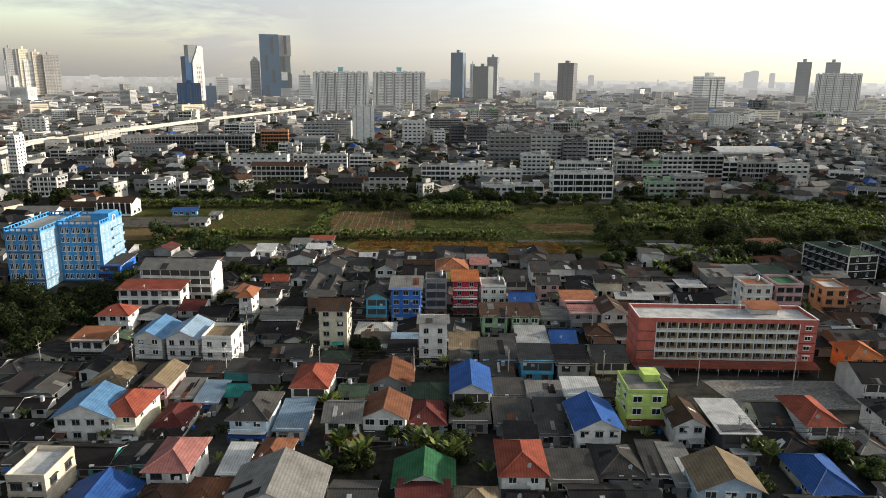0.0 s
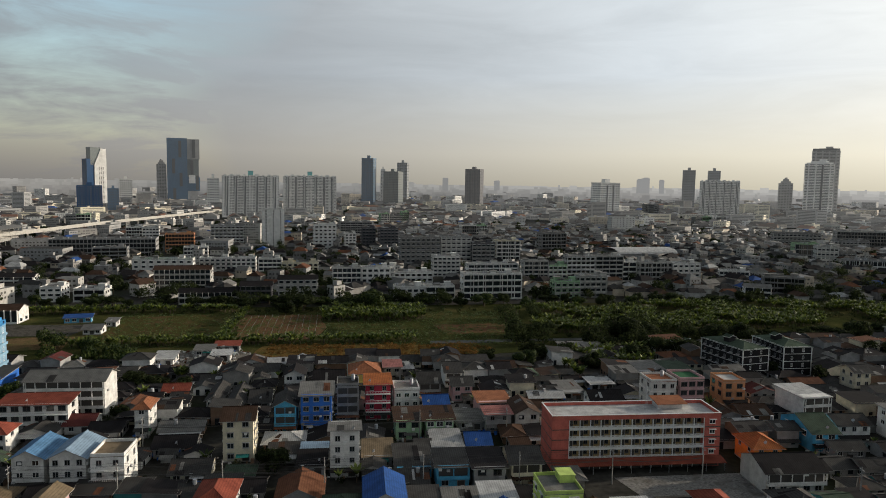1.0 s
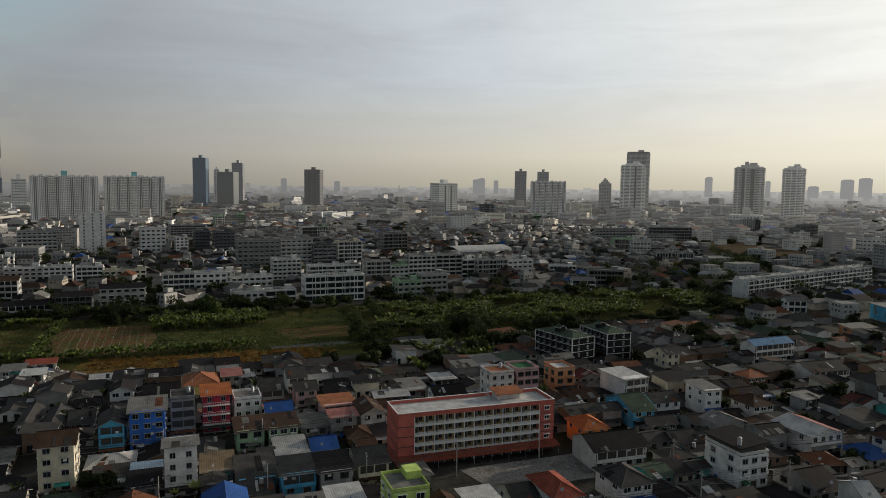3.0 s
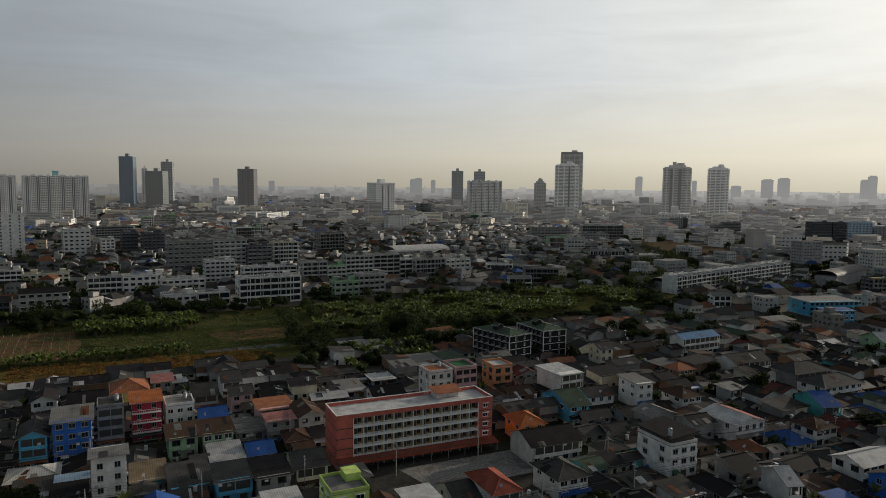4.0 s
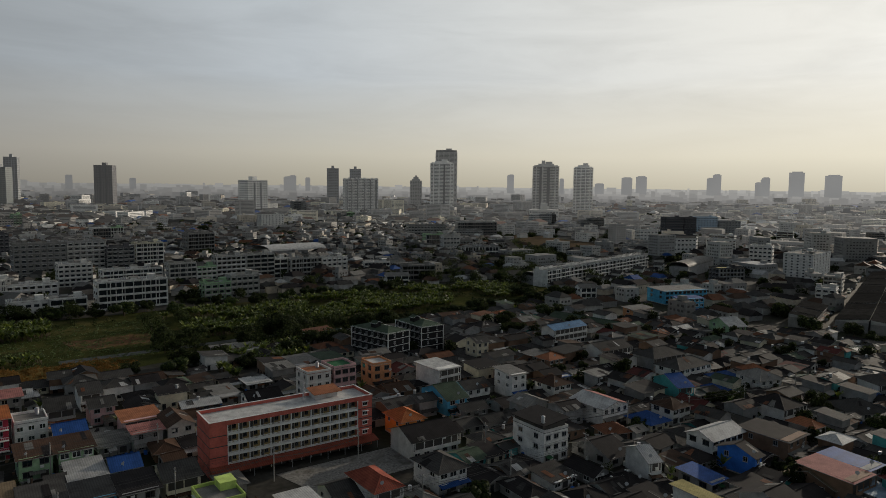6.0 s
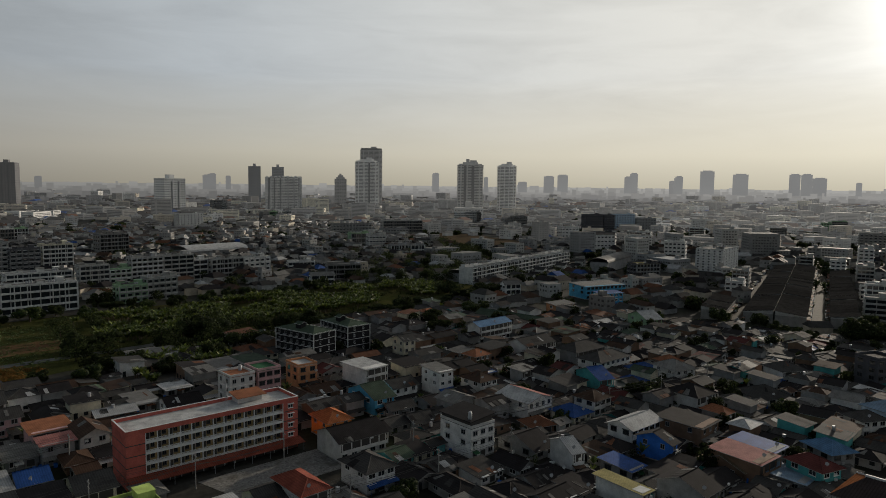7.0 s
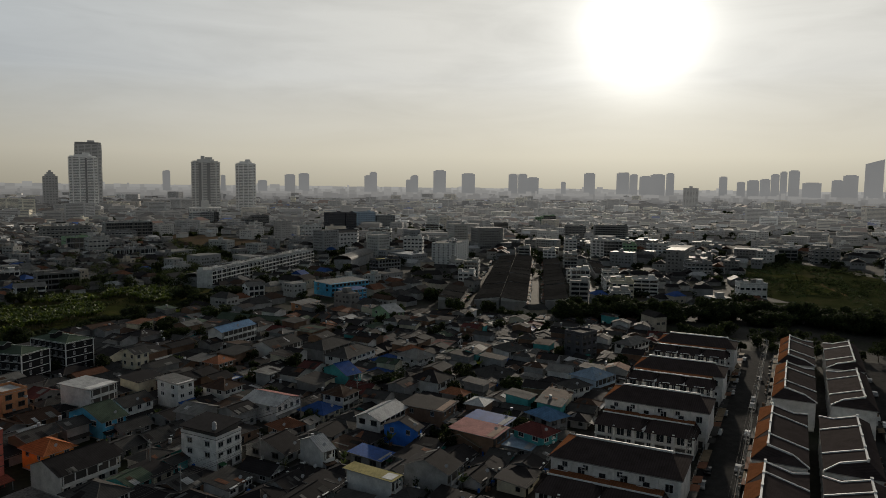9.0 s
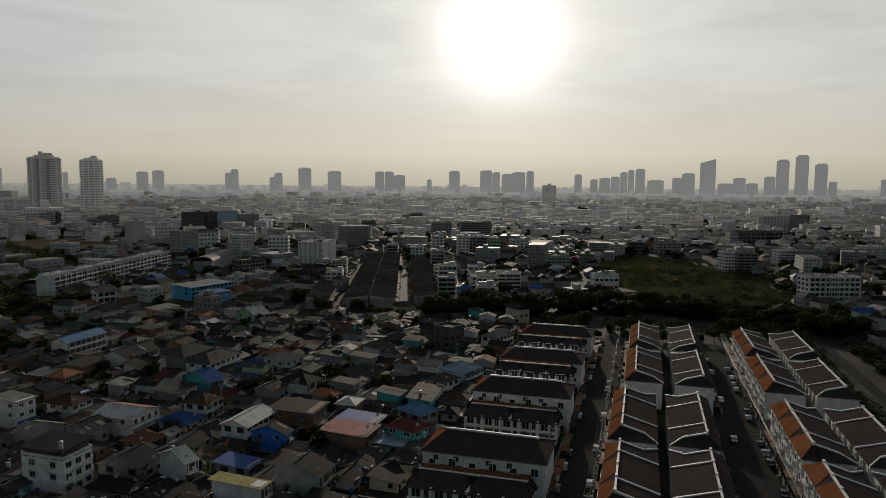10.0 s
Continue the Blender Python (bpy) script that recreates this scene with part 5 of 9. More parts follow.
yard_strip(150, 330, 18.0, 20.6, 8)


def pole_mesh():
    if "utility_pole" not in SHARED:
        p, c, t = Build(), Build(), Build()
        p.rod((0, 0, 0), (0, 0, 9.2), 0.17, 8, 0, 0.11)
        c.box(-1.0, 1.0, -0.06, 0.06, 8.4, 8.55)
        c.box(-0.7, 0.7, -0.05, 0.05, 7.3, 7.42)
        for u in (-0.9, -0.3, 0.3, 0.9):
            c.rod((u, 0, 8.55), (u, 0, 8.75), 0.05, 6)
        SHARED["utility_pole"] = (p.mesh("pole", [CONCRETE]), c.mesh("crossarm", [GREY]))
    return SHARED["utility_pole"]


def pole_line(points, seed):
    """Concrete poles along a street with sagging wires between them."""
    rng = random.Random(seed)
    pole, arm = pole_mesh()
    wires = Build()
    for k, (x, y) in enumerate(points):
        x2, y2 = points[min(k + 1, len(points) - 1)]
        x1, y1 = points[max(k - 1, 0)]
        turn = math.atan2(y2 - y1, x2 - x1) + math.pi / 2
        root = thing("utility_pole", x, y, math.degrees(turn), "concrete utility pole with crossarms and wires", "utility pole", "utility poles")
        part("pole", pole, None, root)
        part("crossarm", arm, None, root)
        if k + 1 < len(points):
            n = (-(y2 - y) / math.hypot(x2 - x, y2 - y), (x2 - x) / math.hypot(x2 - x, y2 - y))
            for off, z in ((-0.9, 8.75), (-0.3, 8.75), (0.9, 8.75), (-0.5, 7.3), (0.4, 7.2), (0.0, 6.4), (0.1, 6.1)):
                sag = rng.uniform(0.3, 0.9)
                spots = [(x + (x2 - x) * f + n[0] * off, y + (y2 - y) * f + n[1] * off, z - sag * 4 * f * (1 - f)) for f in (0, 0.2, 0.4, 0.6, 0.8, 1)]
                for p, q in zip(spots, spots[1:]):
                    wires.rod(p, q, 0.025 if z > 6.5 else 0.05, 4)
    tagged(part("wires", wires, DARK), "sagging black cables between the poles", "cables", kind="stuff")


pole_line([(118 + k * 27, -36.2) for k in range(9)], 1)
pole_line([(120 + k * 27, 9.6) for k in range(9)], 2)
pole_line([(112 + k * 25, 23.0) for k in range(9)], 3)

pole_line([(-104 + k * 24, 164.5 - k * 0.3) for k in range(9)], 4)
pole_line([(-60 + k * 26, 196.5) for k in range(5)], 5)
pole_line([(120 + k * 25, 146.5 - k * 4.5) for k in range(6)], 6)
pole_line([(60 + k * 26, 128.5 - k * 1.0) for k in range(4)], 7)

# ---- houses and blocks of the town ----
house(-127.0, 257.2, 1, 7.6, 14.0, 2, 'shed', 'blue', 'grey')
house(-91.9, 231.2, -1, 23.9, 11.0, 4, 'side', 'white', 'light')
house(-95.3, 215.0, 1, 19.5, 8.0, 3, 'shed', 'white', 'red', balcony=True)
house(-82.1, 213.7, 1, 7.6, 9.0, 1, 'side', 'white', 'maroon')
house(-63.0, 210.1, 1, 3.9, 9.0, 3, 'hip', 'white', 'terracotta')
house(-62.5, 244.9, 1, 8.2, 8.0, 1, 'side', 'white', 'red')
house(-99.9, 199.1, 2, 8.8, 8.0, 2, 'hip', 'white', 'red')
house(-96.7, 178.2, 0, 8.9, 9.0, 2, 'shed', 'white', 'terracotta', rise=0.6, awning='dark')
house(-78.2, 175.6, 0, 7.2, 12.0, 3, 'gable', 'white', 'sky')
house(-69.0, 175.1, 0, 8.2, 12.0, 3, 'gable', 'white', 'pale_blue')
house(-59.6, 173.2, 0, 7.7, 10.0, 3, 'flat', 'white', 'tan', balcony=True, awning='pale_blue')
house(-49.9, 193.4, 1, 10.4, 9.0, 1, 'side', 'grey', 'dark')
house(-41.6, 176.0, 0, 9.0, 9.0, 1, 'side', 'cream', 'grey')
house(-32.0, 189.5, 1, 7.9, 10.0, 4, 'side', 'cream', 'brown')
house(-21.7, 210.6, 1, 6.3, 12.0, 3, 'gable', 'sky', 'grey')
house(-12.6, 210.5, 1, 9.1, 11.0, 4, 'shed', 'blue', 'light')
house(-3.3, 217.4, 1, 6.8, 8.0, 4, 'flat', 'concrete', 'grey', tank=True)
house(2.3, 255.9, 1, 10.8, 13.0, 2, 'hip', 'yellow', 'terracotta')
house(6.2, 219.5, 1, 7.8, 9.0, 4, 'shed', 'crimson', 'orange', balcony=True)
house(15.5, 221.2, 1, 8.1, 9.0, 3, 'flat', 'white', 'light', tank=True)
house(14.7, 201.7, 1, 7.5, 10.0, 2, 'shed', 'green', 'brown')
house(23.9, 201.9, 1, 8.2, 10.0, 2, 'shed', 'green', 'brown')
house(-10.3, 244.6, 1, 9.9, 14.0, 2, 'side', 'grey', 'dark')
house(-23.0, 253.0, 1, 7.0, 9.0, 2, 'gable', 'white', 'dark')
house(24.8, 241.3, 1, 7.4, 12.0, 2, 'side', 'grey', 'grey')
house(12.9, 260.7, 1, 6.2, 7.0, 2, 'shed', 'grey', 'pink')
house(35.0, 254.3, 1, 6.0, 12.0, 2, 'side', 'white', 'grey')
house(35.9, 236.0, 1, 6.9, 9.0, 2, 'side', 'pink', 'grey')
house(43.3, 217.2, 1, 10.0, 10.0, 2, 'shed', 'pink', 'terracotta', rise=0.5)
house(42.4, 203.6, 1, 7.7, 6.0, 2, 'shed', 'grey', 'pink', rise=0.5)
house(34.3, 207.7, 1, 7.8, 9.0, 1, 'shed', 'grey', 'light')
house(24.8, 189.0, 0, 7.8, 11.0, 1, 'shed', 'grey', 'white')
house(33.7, 189.1, 0, 6.4, 9.0, 1, 'side', 'grey', 'blue')
house(24.5, 215.5, 1, 7.3, 9.0, 2, 'side', 'grey', 'blue')
house(-47.7, 239.4, 1, 4.9, 18.0, 1, 'gable', 'grey', 'grey')
house(-40.1, 236.4, 1, 5.2, 18.0, 1, 'gable', 'grey', 'grey')
house(-32.4, 233.6, 1, 6.2, 12.0, 1, 'side', 'grey', 'grey')
house(-3.4, 176.6, 1, 7.3, 9.0, 4, 'shed_back', 'white', 'light')
house(-11.7, 184.6, 0, 6.3, 5.0, 1, 'shed', 'grey', 'pale_blue')
house(-11.9, 177.9, 0, 6.7, 8.0, 1, 'shed', 'grey', 'dark')
house(5.3, 183.4, 0, 7.4, 10.0, 1, 'shed', 'grey', 'tan')
house(14.3, 177.0, 0, 8.8, 14.0, 1, 'shed', 'sky', 'grey')
house(23.4, 167.7, 0, 8.0, 9.0, 2, 'shed', 'sky', 'grey')
house(32.3, 166.6, 0, 7.8, 10.0, 2, 'shed', 'grey', 'dark')
house(42.0, 169.2, 0, 7.6, 11.0, 2, 'side', 'cream', 'grey')
house(-73.8, 112.7, -0, 6.9, 9.9, 2, 'flat', 'beige', 'white', win='dark')
house(-61.0, 106.7, 1, 11.0, 10.4, 1, 'gable', 'white', 'blue')
house(-69.0, 138.5, -2, 7.6, 11.8, 2, 'hip', 'cream', 'red', balcony=True)
house(-59.1, 138.5, -0, 6.3, 10.4, 1, 'hip', 'white', 'maroon')
house(-76.0, 136.6, 2, 12.0, 10.7, 2, 'gable', 'white', 'sky')
house(-82.3, 160.2, -1, 7.7, 12.8, 1, 'hip', 'grey', 'tan')
house(-67.2, 152.6, -1, 5.6, 11.0, 2, 'gable', 'pink', 'tan')
house(-60.8, 150.9, 0, 4.2, 8.0, 1, 'shed', 'grey', 'light')
house(-54.7, 149.2, 0, 4.5, 9.0, 1, 'shed', 'grey', 'pale_blue')
house(-49.0, 151.4, 0, 4.0, 6.0, 1, 'side', 'grey', 'teal')
house(-41.2, 137.6, -1, 7.7, 12.4, 2, 'hip', 'pale_blue', 'grey', balcony=True, awning='blue')
house(-50.6, 117.4, -0, 7.4, 11.4, 2, 'hip', 'white', 'pink')
house(-40.2, 120.0, 0, 3.9, 9.0, 1, 'shed', 'white', 'white')
house(-32.6, 118.8, -4, 5.1, 9.0, 2, 'hip', 'white', 'rust')
house(-29.0, 106.4, 0, 15.3, 13.0, 2, 'gable', 'white', 'light')
house(-50.3, 107.8, 0, 6.5, 8.0, 1, 'hip', 'white', 'brown')
house(-42.7, 109.3, 0, 6.2, 9.0, 1, 'hip', 'white', 'rust')
house(-32.8, 138.2, 0, 5.8, 12.0, 1, 'shed', 'white', 'pale_blue')
house(-31.4, 153.5, -1, 7.8, 12.7, 2, 'hip', 'white', 'red')
house(-21.5, 135.4, 0, 7.0, 9.0, 2, 'side', 'white', 'light', awning='maroon')
house(-13.5, 160.6, -0, 10.0, 11.3, 1, 'gable', 'grey', 'rust')
house(-12.7, 137.1, -2, 9.0, 8.9, 2, 'gable', 'white', 'rust')
house(-3.7, 151.6, 0, 8.3, 9.0, 1, 'hip', 'grey', 'dull_green')
house(-4.2, 141.3, 2, 7.6, 11.0, 1, 'hip', 'pale_blue', 'maroon')
house(6.0, 151.9, -0, 8.5, 13.4, 2, 'gable', 'white', 'blue')
house(5.5, 141.3, 0, 7.7, 9.0, 1, 'shed', 'grey', 'grey')
house(15.0, 140.7, 0, 7.3, 10.0, 1, 'shed', 'grey', 'grey')
house(23.7, 151.9, 0, 7.4, 7.0, 1, 'shed', 'grey', 'light')
house(15.0, 153.4, 0, 6.7, 7.0, 1, 'shed', 'grey', 'grey')
house(24.4, 143.3, 0, 7.2, 6.0, 1, 'shed', 'grey', 'grey')
house(23.6, 135.0, 0, 7.3, 7.0, 1, 'shed', 'grey', 'grey')
house(-3.8, 116.5, 0, 10.5, 8.7, 1, 'gable', 'white', 'green')
house(-3.7, 108.6, 0, 8.3, 7.0, 1, 'shed', 'white', 'maroon')
house(5.5, 108.4, 0, 7.4, 7.0, 1, 'hip', 'white', 'tan')
house(14.4, 117.6, 0, 7.9, 12.0, 2, 'hip', 'white', 'red')
house(24.0, 118.9, 0, 7.7, 9.0, 1, 'shed', 'grey', 'grey')
house(31.4, 148.1, 0, 7.1, 8.0, 2, 'shed', 'white', 'white', rise=0.5)
house(31.5, 134.6, 2, 9.0, 11.9, 2, 'gable', 'white', 'blue')
lime = house(44.2, 143.9, 0, 8.5, 10.0, 3, 'flat', 'lime', 'light', awning='maroon', storey=2.9, bays=2)
b = Build()
b.box(0.6, 4.1, 0.5, 4.6, 8.9, 10.7)
b.box(0.5, 4.2, 0.4, 4.7, 10.7, 10.85)
part("stair_head", b, paint("lime"), lime)
house(51.2, 135.4, 0, 6.1, 9.0, 2, 'gable', 'white', 'brown')
house(59.9, 134.6, 0, 7.1, 14.0, 2, 'shed', 'dark', 'white', rise=0.3)
house(60.4, 128.4, 0, 4.2, 7.0, 1, 'shed', 'grey', 'white', rise=0.3)
house(73.2, 142.8, 0, 7.7, 11.0, 1, 'side', 'white', 'grey')
house(79.3, 138.1, 0, 6.9, 13.0, 2, 'hip', 'white', 'red', awning='terracotta')
house(33.8, 122.0, 0, 8.2, 11.0, 1, 'hip', 'white', 'grey')
house(41.2, 121.8, -2, 3.9, 11.0, 1, 'shed', 'grey', 'grey')
house(45.4, 119.9, 0, 4.2, 13.0, 1, 'shed', 'grey', 'light')
house(50.5, 112.3, -2, 10.5, 9.5, 2, 'gable', 'pale_blue', 'tan')
house(71.4, 118.2, -0, 8.2, 13.1, 1, 'hip', 'cream', 'blue')
house(99.4, 215.2, 1, 8.8, 9.0, 4, 'flat', 'white', 'terracotta', tank=True)
house(110.0, 217.3, 1, 8.5, 10.0, 4, 'flat', 'pink', 'green')
house(128.7, 223.1, -2, 7.8, 9.6, 3, 'flat', 'terracotta', 'white', win='dark')
house(81.1, 216.5, -2, 10.4, 9.0, 2, 'side', 'white', 'dark')
house(115.6, 262.0, 1, 11.0, 16.0, 1, 'shed', 'grey', 'light', rise=0.4)
house(127.9, 260.9, 1, 9.9, 16.0, 1, 'shed', 'grey', 'dull_green', rise=0.4)
house(89.3, 243.8, 1, 8.3, 8.0, 1, 'shed', 'grey', 'white', rise=0.3)
house(75.1, 236.9, 1, 7.9, 14.0, 1, 'shed', 'grey', 'light', rise=0.3)
house(97.6, 302.5, 1, 11.7, 8.0, 1, 'shed', 'grey', 'light', rise=0.3)
house(106.4, 297.7, 1, 8.4, 14.0, 1, 'shed', 'grey', 'light', rise=0.3)
house(51.4, 206.9, 1, 7.5, 12.0, 2, 'gable', 'white', 'brown')
house(107.4, 158.6, -2, 15.1, 12.3, 2, 'side', 'white', 'dark')
house(98.2, 137.8, -0, 8.5, 11.3, 2, 'hip', 'white', 'grey')
house(110.0, 173.3, -3, 7.8, 10.4, 2, 'hip', 'orange', 'orange')
house(133.4, 185.5, -2, 7.6, 16.2, 2, 'side', 'sky', 'dull_green')
house(146.6, 187.5, -2, 10.0, 8.9, 2, 'side', 'white', 'grey')
house(146.2, 207.6, 4, 9.6, 13.7, 3, 'shed', 'white', 'white', rise=0.3)
house(184.3, 231.9, -3, 6.1, 8.6, 3, 'side', 'cream', 'grey')
house(163.2, 185.6, -3, 6.5, 10.4, 3, 'shed', 'white', 'light', rise=0.6)
house(137.2, 175.4, -4, 8.9, 6.6, 1, 'side', 'grey', 'grey')
loft = house(132.5, 137.6, -0, 9.0, 12.7, 3, 'flat', 'white', 'grey', bays=3, label='four-storey white house with a dark roof loft')
b = Build()
b.box(-4.1, 4.1, -5.6, 6.2, 8.9, 11.0)
part("loft", b, DARK, loft, "dark recessed loft storey")
b = Build()
b.slab([(-5.0, -6.6, 11.0), (5.0, -6.6, 11.9), (5.0, 6.9, 11.9), (-5.0, 6.9, 11.0)], 0.18)
part("loft_roof", b, sheet("dark"), loft, "tilted dark sheet roof")
part("water_tank", tank_mesh(), None, loft, "ribbed steel water tank", at=pose(-3.4, -4.6, 11.2))
for k in (1, 2):
    b = Build()
    b.box(4.5, 5.6, -5.6, -2.2, k * 2.9 - 0.14, k * 2.9 + 0.02)
    b.box(5.5, 5.6, -5.6, -2.2, k * 2.9 + 0.02, k * 2.9 + 0.9)
    part("balcony", b, paint("white"), loft)
house(174.3, 175.1, -0, 8.4, 9.9, 2, 'hip', 'white', 'brown')
house(190.1, 191.3, -0, 5.3, 13.9, 1, 'shed', 'white', 'blue', rise=0.5)
house(198.9, 201.5, 1, 8.4, 7.1, 2, 'hip', 'brown', 'terracotta')
house(195.7, 173.2, 3, 7.5, 6.1, 2, 'shed', 'grey', 'light', rise=0.5)
house(233.7, 202.1, -2, 17.8, 11.7, 2, 'side', 'white', 'grey')
house(242.8, 181.3, -2, 19.5, 11.2, 2, 'hip', 'grey', 'grey')
house(236.5, 164.6, -1, 20.2, 11.2, 2, 'hip', 'white', 'grey')
house(188.2, 135.0, -1, 9.0, 8.3, 2, 'hip', 'white', 'brown')
house(202.0, 135.8, -1, 9.5, 9.8, 1, 'gable', 'cream', 'maroon')
house(177.5, 135.7, -2, 8.6, 9.7, 1, 'hip', 'cream', 'blue')
house(160.4, 135.5, -16, 7.8, 7.3, 1, 'hip', 'brown', 'rust')
house(176.6, 111.5, -1, 14.5, 8.4, 2, 'side', 'white', 'white')
house(206.5, 100.8, -3, 4.4, 7.8, 2, 'hip', 'concrete', 'terracotta')
house(190.9, 102.3, 3, 11.2, 14.3, 2, 'shed', 'brown', 'dark', rise=0.4)
house(169.1, 99.4, 3, 3.4, 10.5, 2, 'side', 'blue', 'dark', balcony=True)
house(177.3, 78.8, -2, 9.5, 13.4, 2, 'shed', 'brown', 'pink', rise=0.4)
house(186.9, 79.3, -2, 7.7, 11.9, 2, 'shed', 'grey', 'blue', rise=0.4)
house(175.5, 82.3, -1, 6.6, 12.3, 1, 'side', 'brown', 'tan')
house(148.5, 78.7, 0, 7.0, 12.2, 2, 'side', 'grey', 'dark')
house(136.7, 88.8, -2, 3.3, 13.1, 2, 'shed', 'white', 'yellow', rise=0.3, win='dark')
house(153.0, 99.7, -1, 5.9, 9.6, 1, 'shed', 'grey', 'blue', rise=0.6)
house(145.3, 112.4, -18, 3.0, 10.8, 2, 'side', 'white', 'white')
house(145.5, 126.8, -0, 8.0, 14.1, 1, 'side', 'grey', 'dark')
house(110.5, 119.3, -3, 6.3, 11.8, 1, 'hip', 'grey', 'dark')
house(131.9, 119.1, -0, 5.7, 9.4, 1, 'gable', 'grey', 'dark')
house(134.5, 162.0, -4, 7.5, 8.1, 1, 'side', 'grey', 'grey')
house(184.9, 64.2, -17, 7.2, 10.1, 2, 'hip', 'teal', 'maroon')
house(180.2, 67.4, 1, 8.2, 8.9, 1, 'shed', 'grey', 'pale_blue', rise=0.3)
house(199.9, 65.8, -26, 7.7, 9.7, 2, 'hip', 'grey', 'sky')
house(251.9, 65.8, -19, 11.5, 10.9, 2, 'hip', 'pale_blue', 'pale_blue')
house(235.6, 68.0, -28, 8.7, 7.5, 2, 'hip', 'white', 'grey')
house(297.5, 83.3, -22, 10.3, 9.8, 4, 'flat', 'dark', 'dark')
house(238.9, 233.6, 2, 21.9, 8.1, 3, 'side', 'white', 'sky')
house(282.3, 258.9, -82, 42.0, 11.0, 1, 'side', 'green', 'dull_green')
house(324.6, 258.1, -2, 16.4, 8.0, 2, 'shed', 'terracotta', 'light')
house(395.8, 283.0, -15, 33.6, 19.0, 3, 'shed', 'sky', 'light', rise=0.6)
house(368.0, 254.8, -17, 16.8, 8.4, 3, 'shed', 'sky', 'blue', rise=0.6)
house(327.9, 203.0, -22, 9.4, 17.2, 2, 'side', 'green', 'white')
house(219.2, 116.6, -5, 10.6, 12.0, 2, 'hip', 'white', 'dark')
house(210.5, 150.8, -18, 5.7, 14.7, 2, 'side', 'teal', 'blue')
pair_roof = house(170.7, 149.8, -1, 11.5, 13.8, 2, 'gable', 'white', 'white', rise=1.6, label='two-storey white house with half white, half tan roof')
b = Build()
b.slab([(6.6, -7.75, 5.78), (6.6, 7.75, 5.78), (0.15, 7.75, 7.72), (0.15, -7.75, 7.72)], 0.05)
part("roof_sheet", b, sheet("pink"), pair_roof, "faded pinkish half of the roof")
house(246.3, 103.3, -28, 13.6, 13.3, 1, 'hip', 'white', 'grey')
house(277.0, 108.8, -27, 10.7, 10.5, 2, 'hip', 'white', 'grey')
house(316.5, 64.7, -17, 16.5, 8.1, 2, 'hip', 'white', 'light')
house(242.6, 149.2, -15, 9.6, 11.7, 1, 'hip', 'white', 'blue')
house(245.4, 138.1, -16, 10.1, 12.1, 2, 'hip', 'white', 'light')
house(252.4, 144.6, -18, 7.8, 7.2, 2, 'hip', 'brown', 'terracotta')
block(87.8, 451.1, 3, 39.7, 11.0, 4, 'white', storey=4.08, bays=8, win='dark', style='balcony', band='white')
block(139.5, 452.6, 3, 17.5, 11.0, 3, 'green', storey=3.64, bays=4, style='balcony', band='aged', win='dark')
block(158.0, 454.8, 3, 19.3, 11.0, 4, 'aged', storey=3.64, bays=5, style='balcony', band='aged', win='dark')
block(-8.6, 500.7, 3, 20.5, 10.0, 4, 'aged', storey=3.61, bays=5, band='white', tanks=2, win='white')
block(12.2, 501.9, 3, 20.8, 10.0, 4, 'white', storey=3.61, bays=5, band='white', win='dark')
block(24.0, 504.2, 3, 2.5, 10.0, 4, 'white', storey=3.61, bays=2, band='white', style='balcony', win='white')
block(39.6, 505.0, 3, 28.4, 10.0, 3, 'white', storey=3.61, bays=7, band='white', style='balcony', tanks=2, win='white')
block(32.9, 450.4, 3, 20.1, 10.0, 2, 'white', storey=4.08, bays=5, win='dark')
block(52.9, 450.7, 3, 19.6, 10.0, 2, 'white', storey=4.08, bays=5, win='dark')
block(-150.8, 557.8, 4, 44.3, 12.0, 4, 'white', storey=3.53, cover='green', bays=8)
block(-116.5, 582.8, 4, 25.2, 11.0, 4, 'white', storey=3.1, bays=6, style='balcony', band='aged', win='white')
block(-94.1, 583.4, 4, 19.1, 11.0, 4, 'white', storey=3.1, bays=5, win='dark')
block(-71.7, 574.1, 4, 18.3, 11.0, 4, 'white', storey=3.18, bays=5, style='balcony', band='white', tanks=2, win='dark')
block(-58.0, 573.8, 4, 8.5, 11.0, 3, 'cream', storey=3.18, bays=2, win='white')
block(-43.4, 574.8, 4, 20.3, 11.0, 3, 'cream', storey=3.18, bays=5, tanks=2, win='dark')
block(-119.6, 490.5, 3, 37.2, 11.0, 4, 'aged', storey=3.71, bays=7, roof='side', cover='brown')
block(-40.6, 470.2, 3, 25.7, 10.0, 3, 'aged', storey=3.61, bays=6, roof='side', cover='dark')
block(-63.6, 440.5, 3, 18.9, 10.0, 3, 'dark', storey=3.63, bays=4, roof='side', cover='dark')
block(-91.6, 437.8, 3, 35.2, 10.0, 2, 'aged', storey=3.6, bays=8, roof='side', cover='dark')
block(55.7, 632.1, 4, 36.9, 14.0, 7, 'concrete', storey=3.82, style='balcony', band='grey', bays=8, core=True, tanks=3)
block(90.3, 645.5, 4, 28.8, 14.0, 7, 'grey', storey=3.76, style='balcony', band='white', bays=6, tanks=2)
block(141.6, 652.5, 4, 23.3, 14.0, 6, 'cream', storey=3.73, style='balcony', band='white', bays=5)
block(115.4, 640.2, 4, 21.6, 14.0, 6, 'dark', storey=3.49, style='balcony', band='grey', bays=5)
block(71.4, 564.3, 3, 22.2, 12.0, 5, 'white', storey=3.24, style='balcony', bays=6)
block(104.6, 535.9, 3, 40.6, 12.0, 4, 'white', storey=3.29, style='balcony', bays=8)
block(136.5, 525.0, 3, 19.8, 11.0, 5, 'aged', storey=3.36, bays=5, style='balcony', band='aged', win='white')
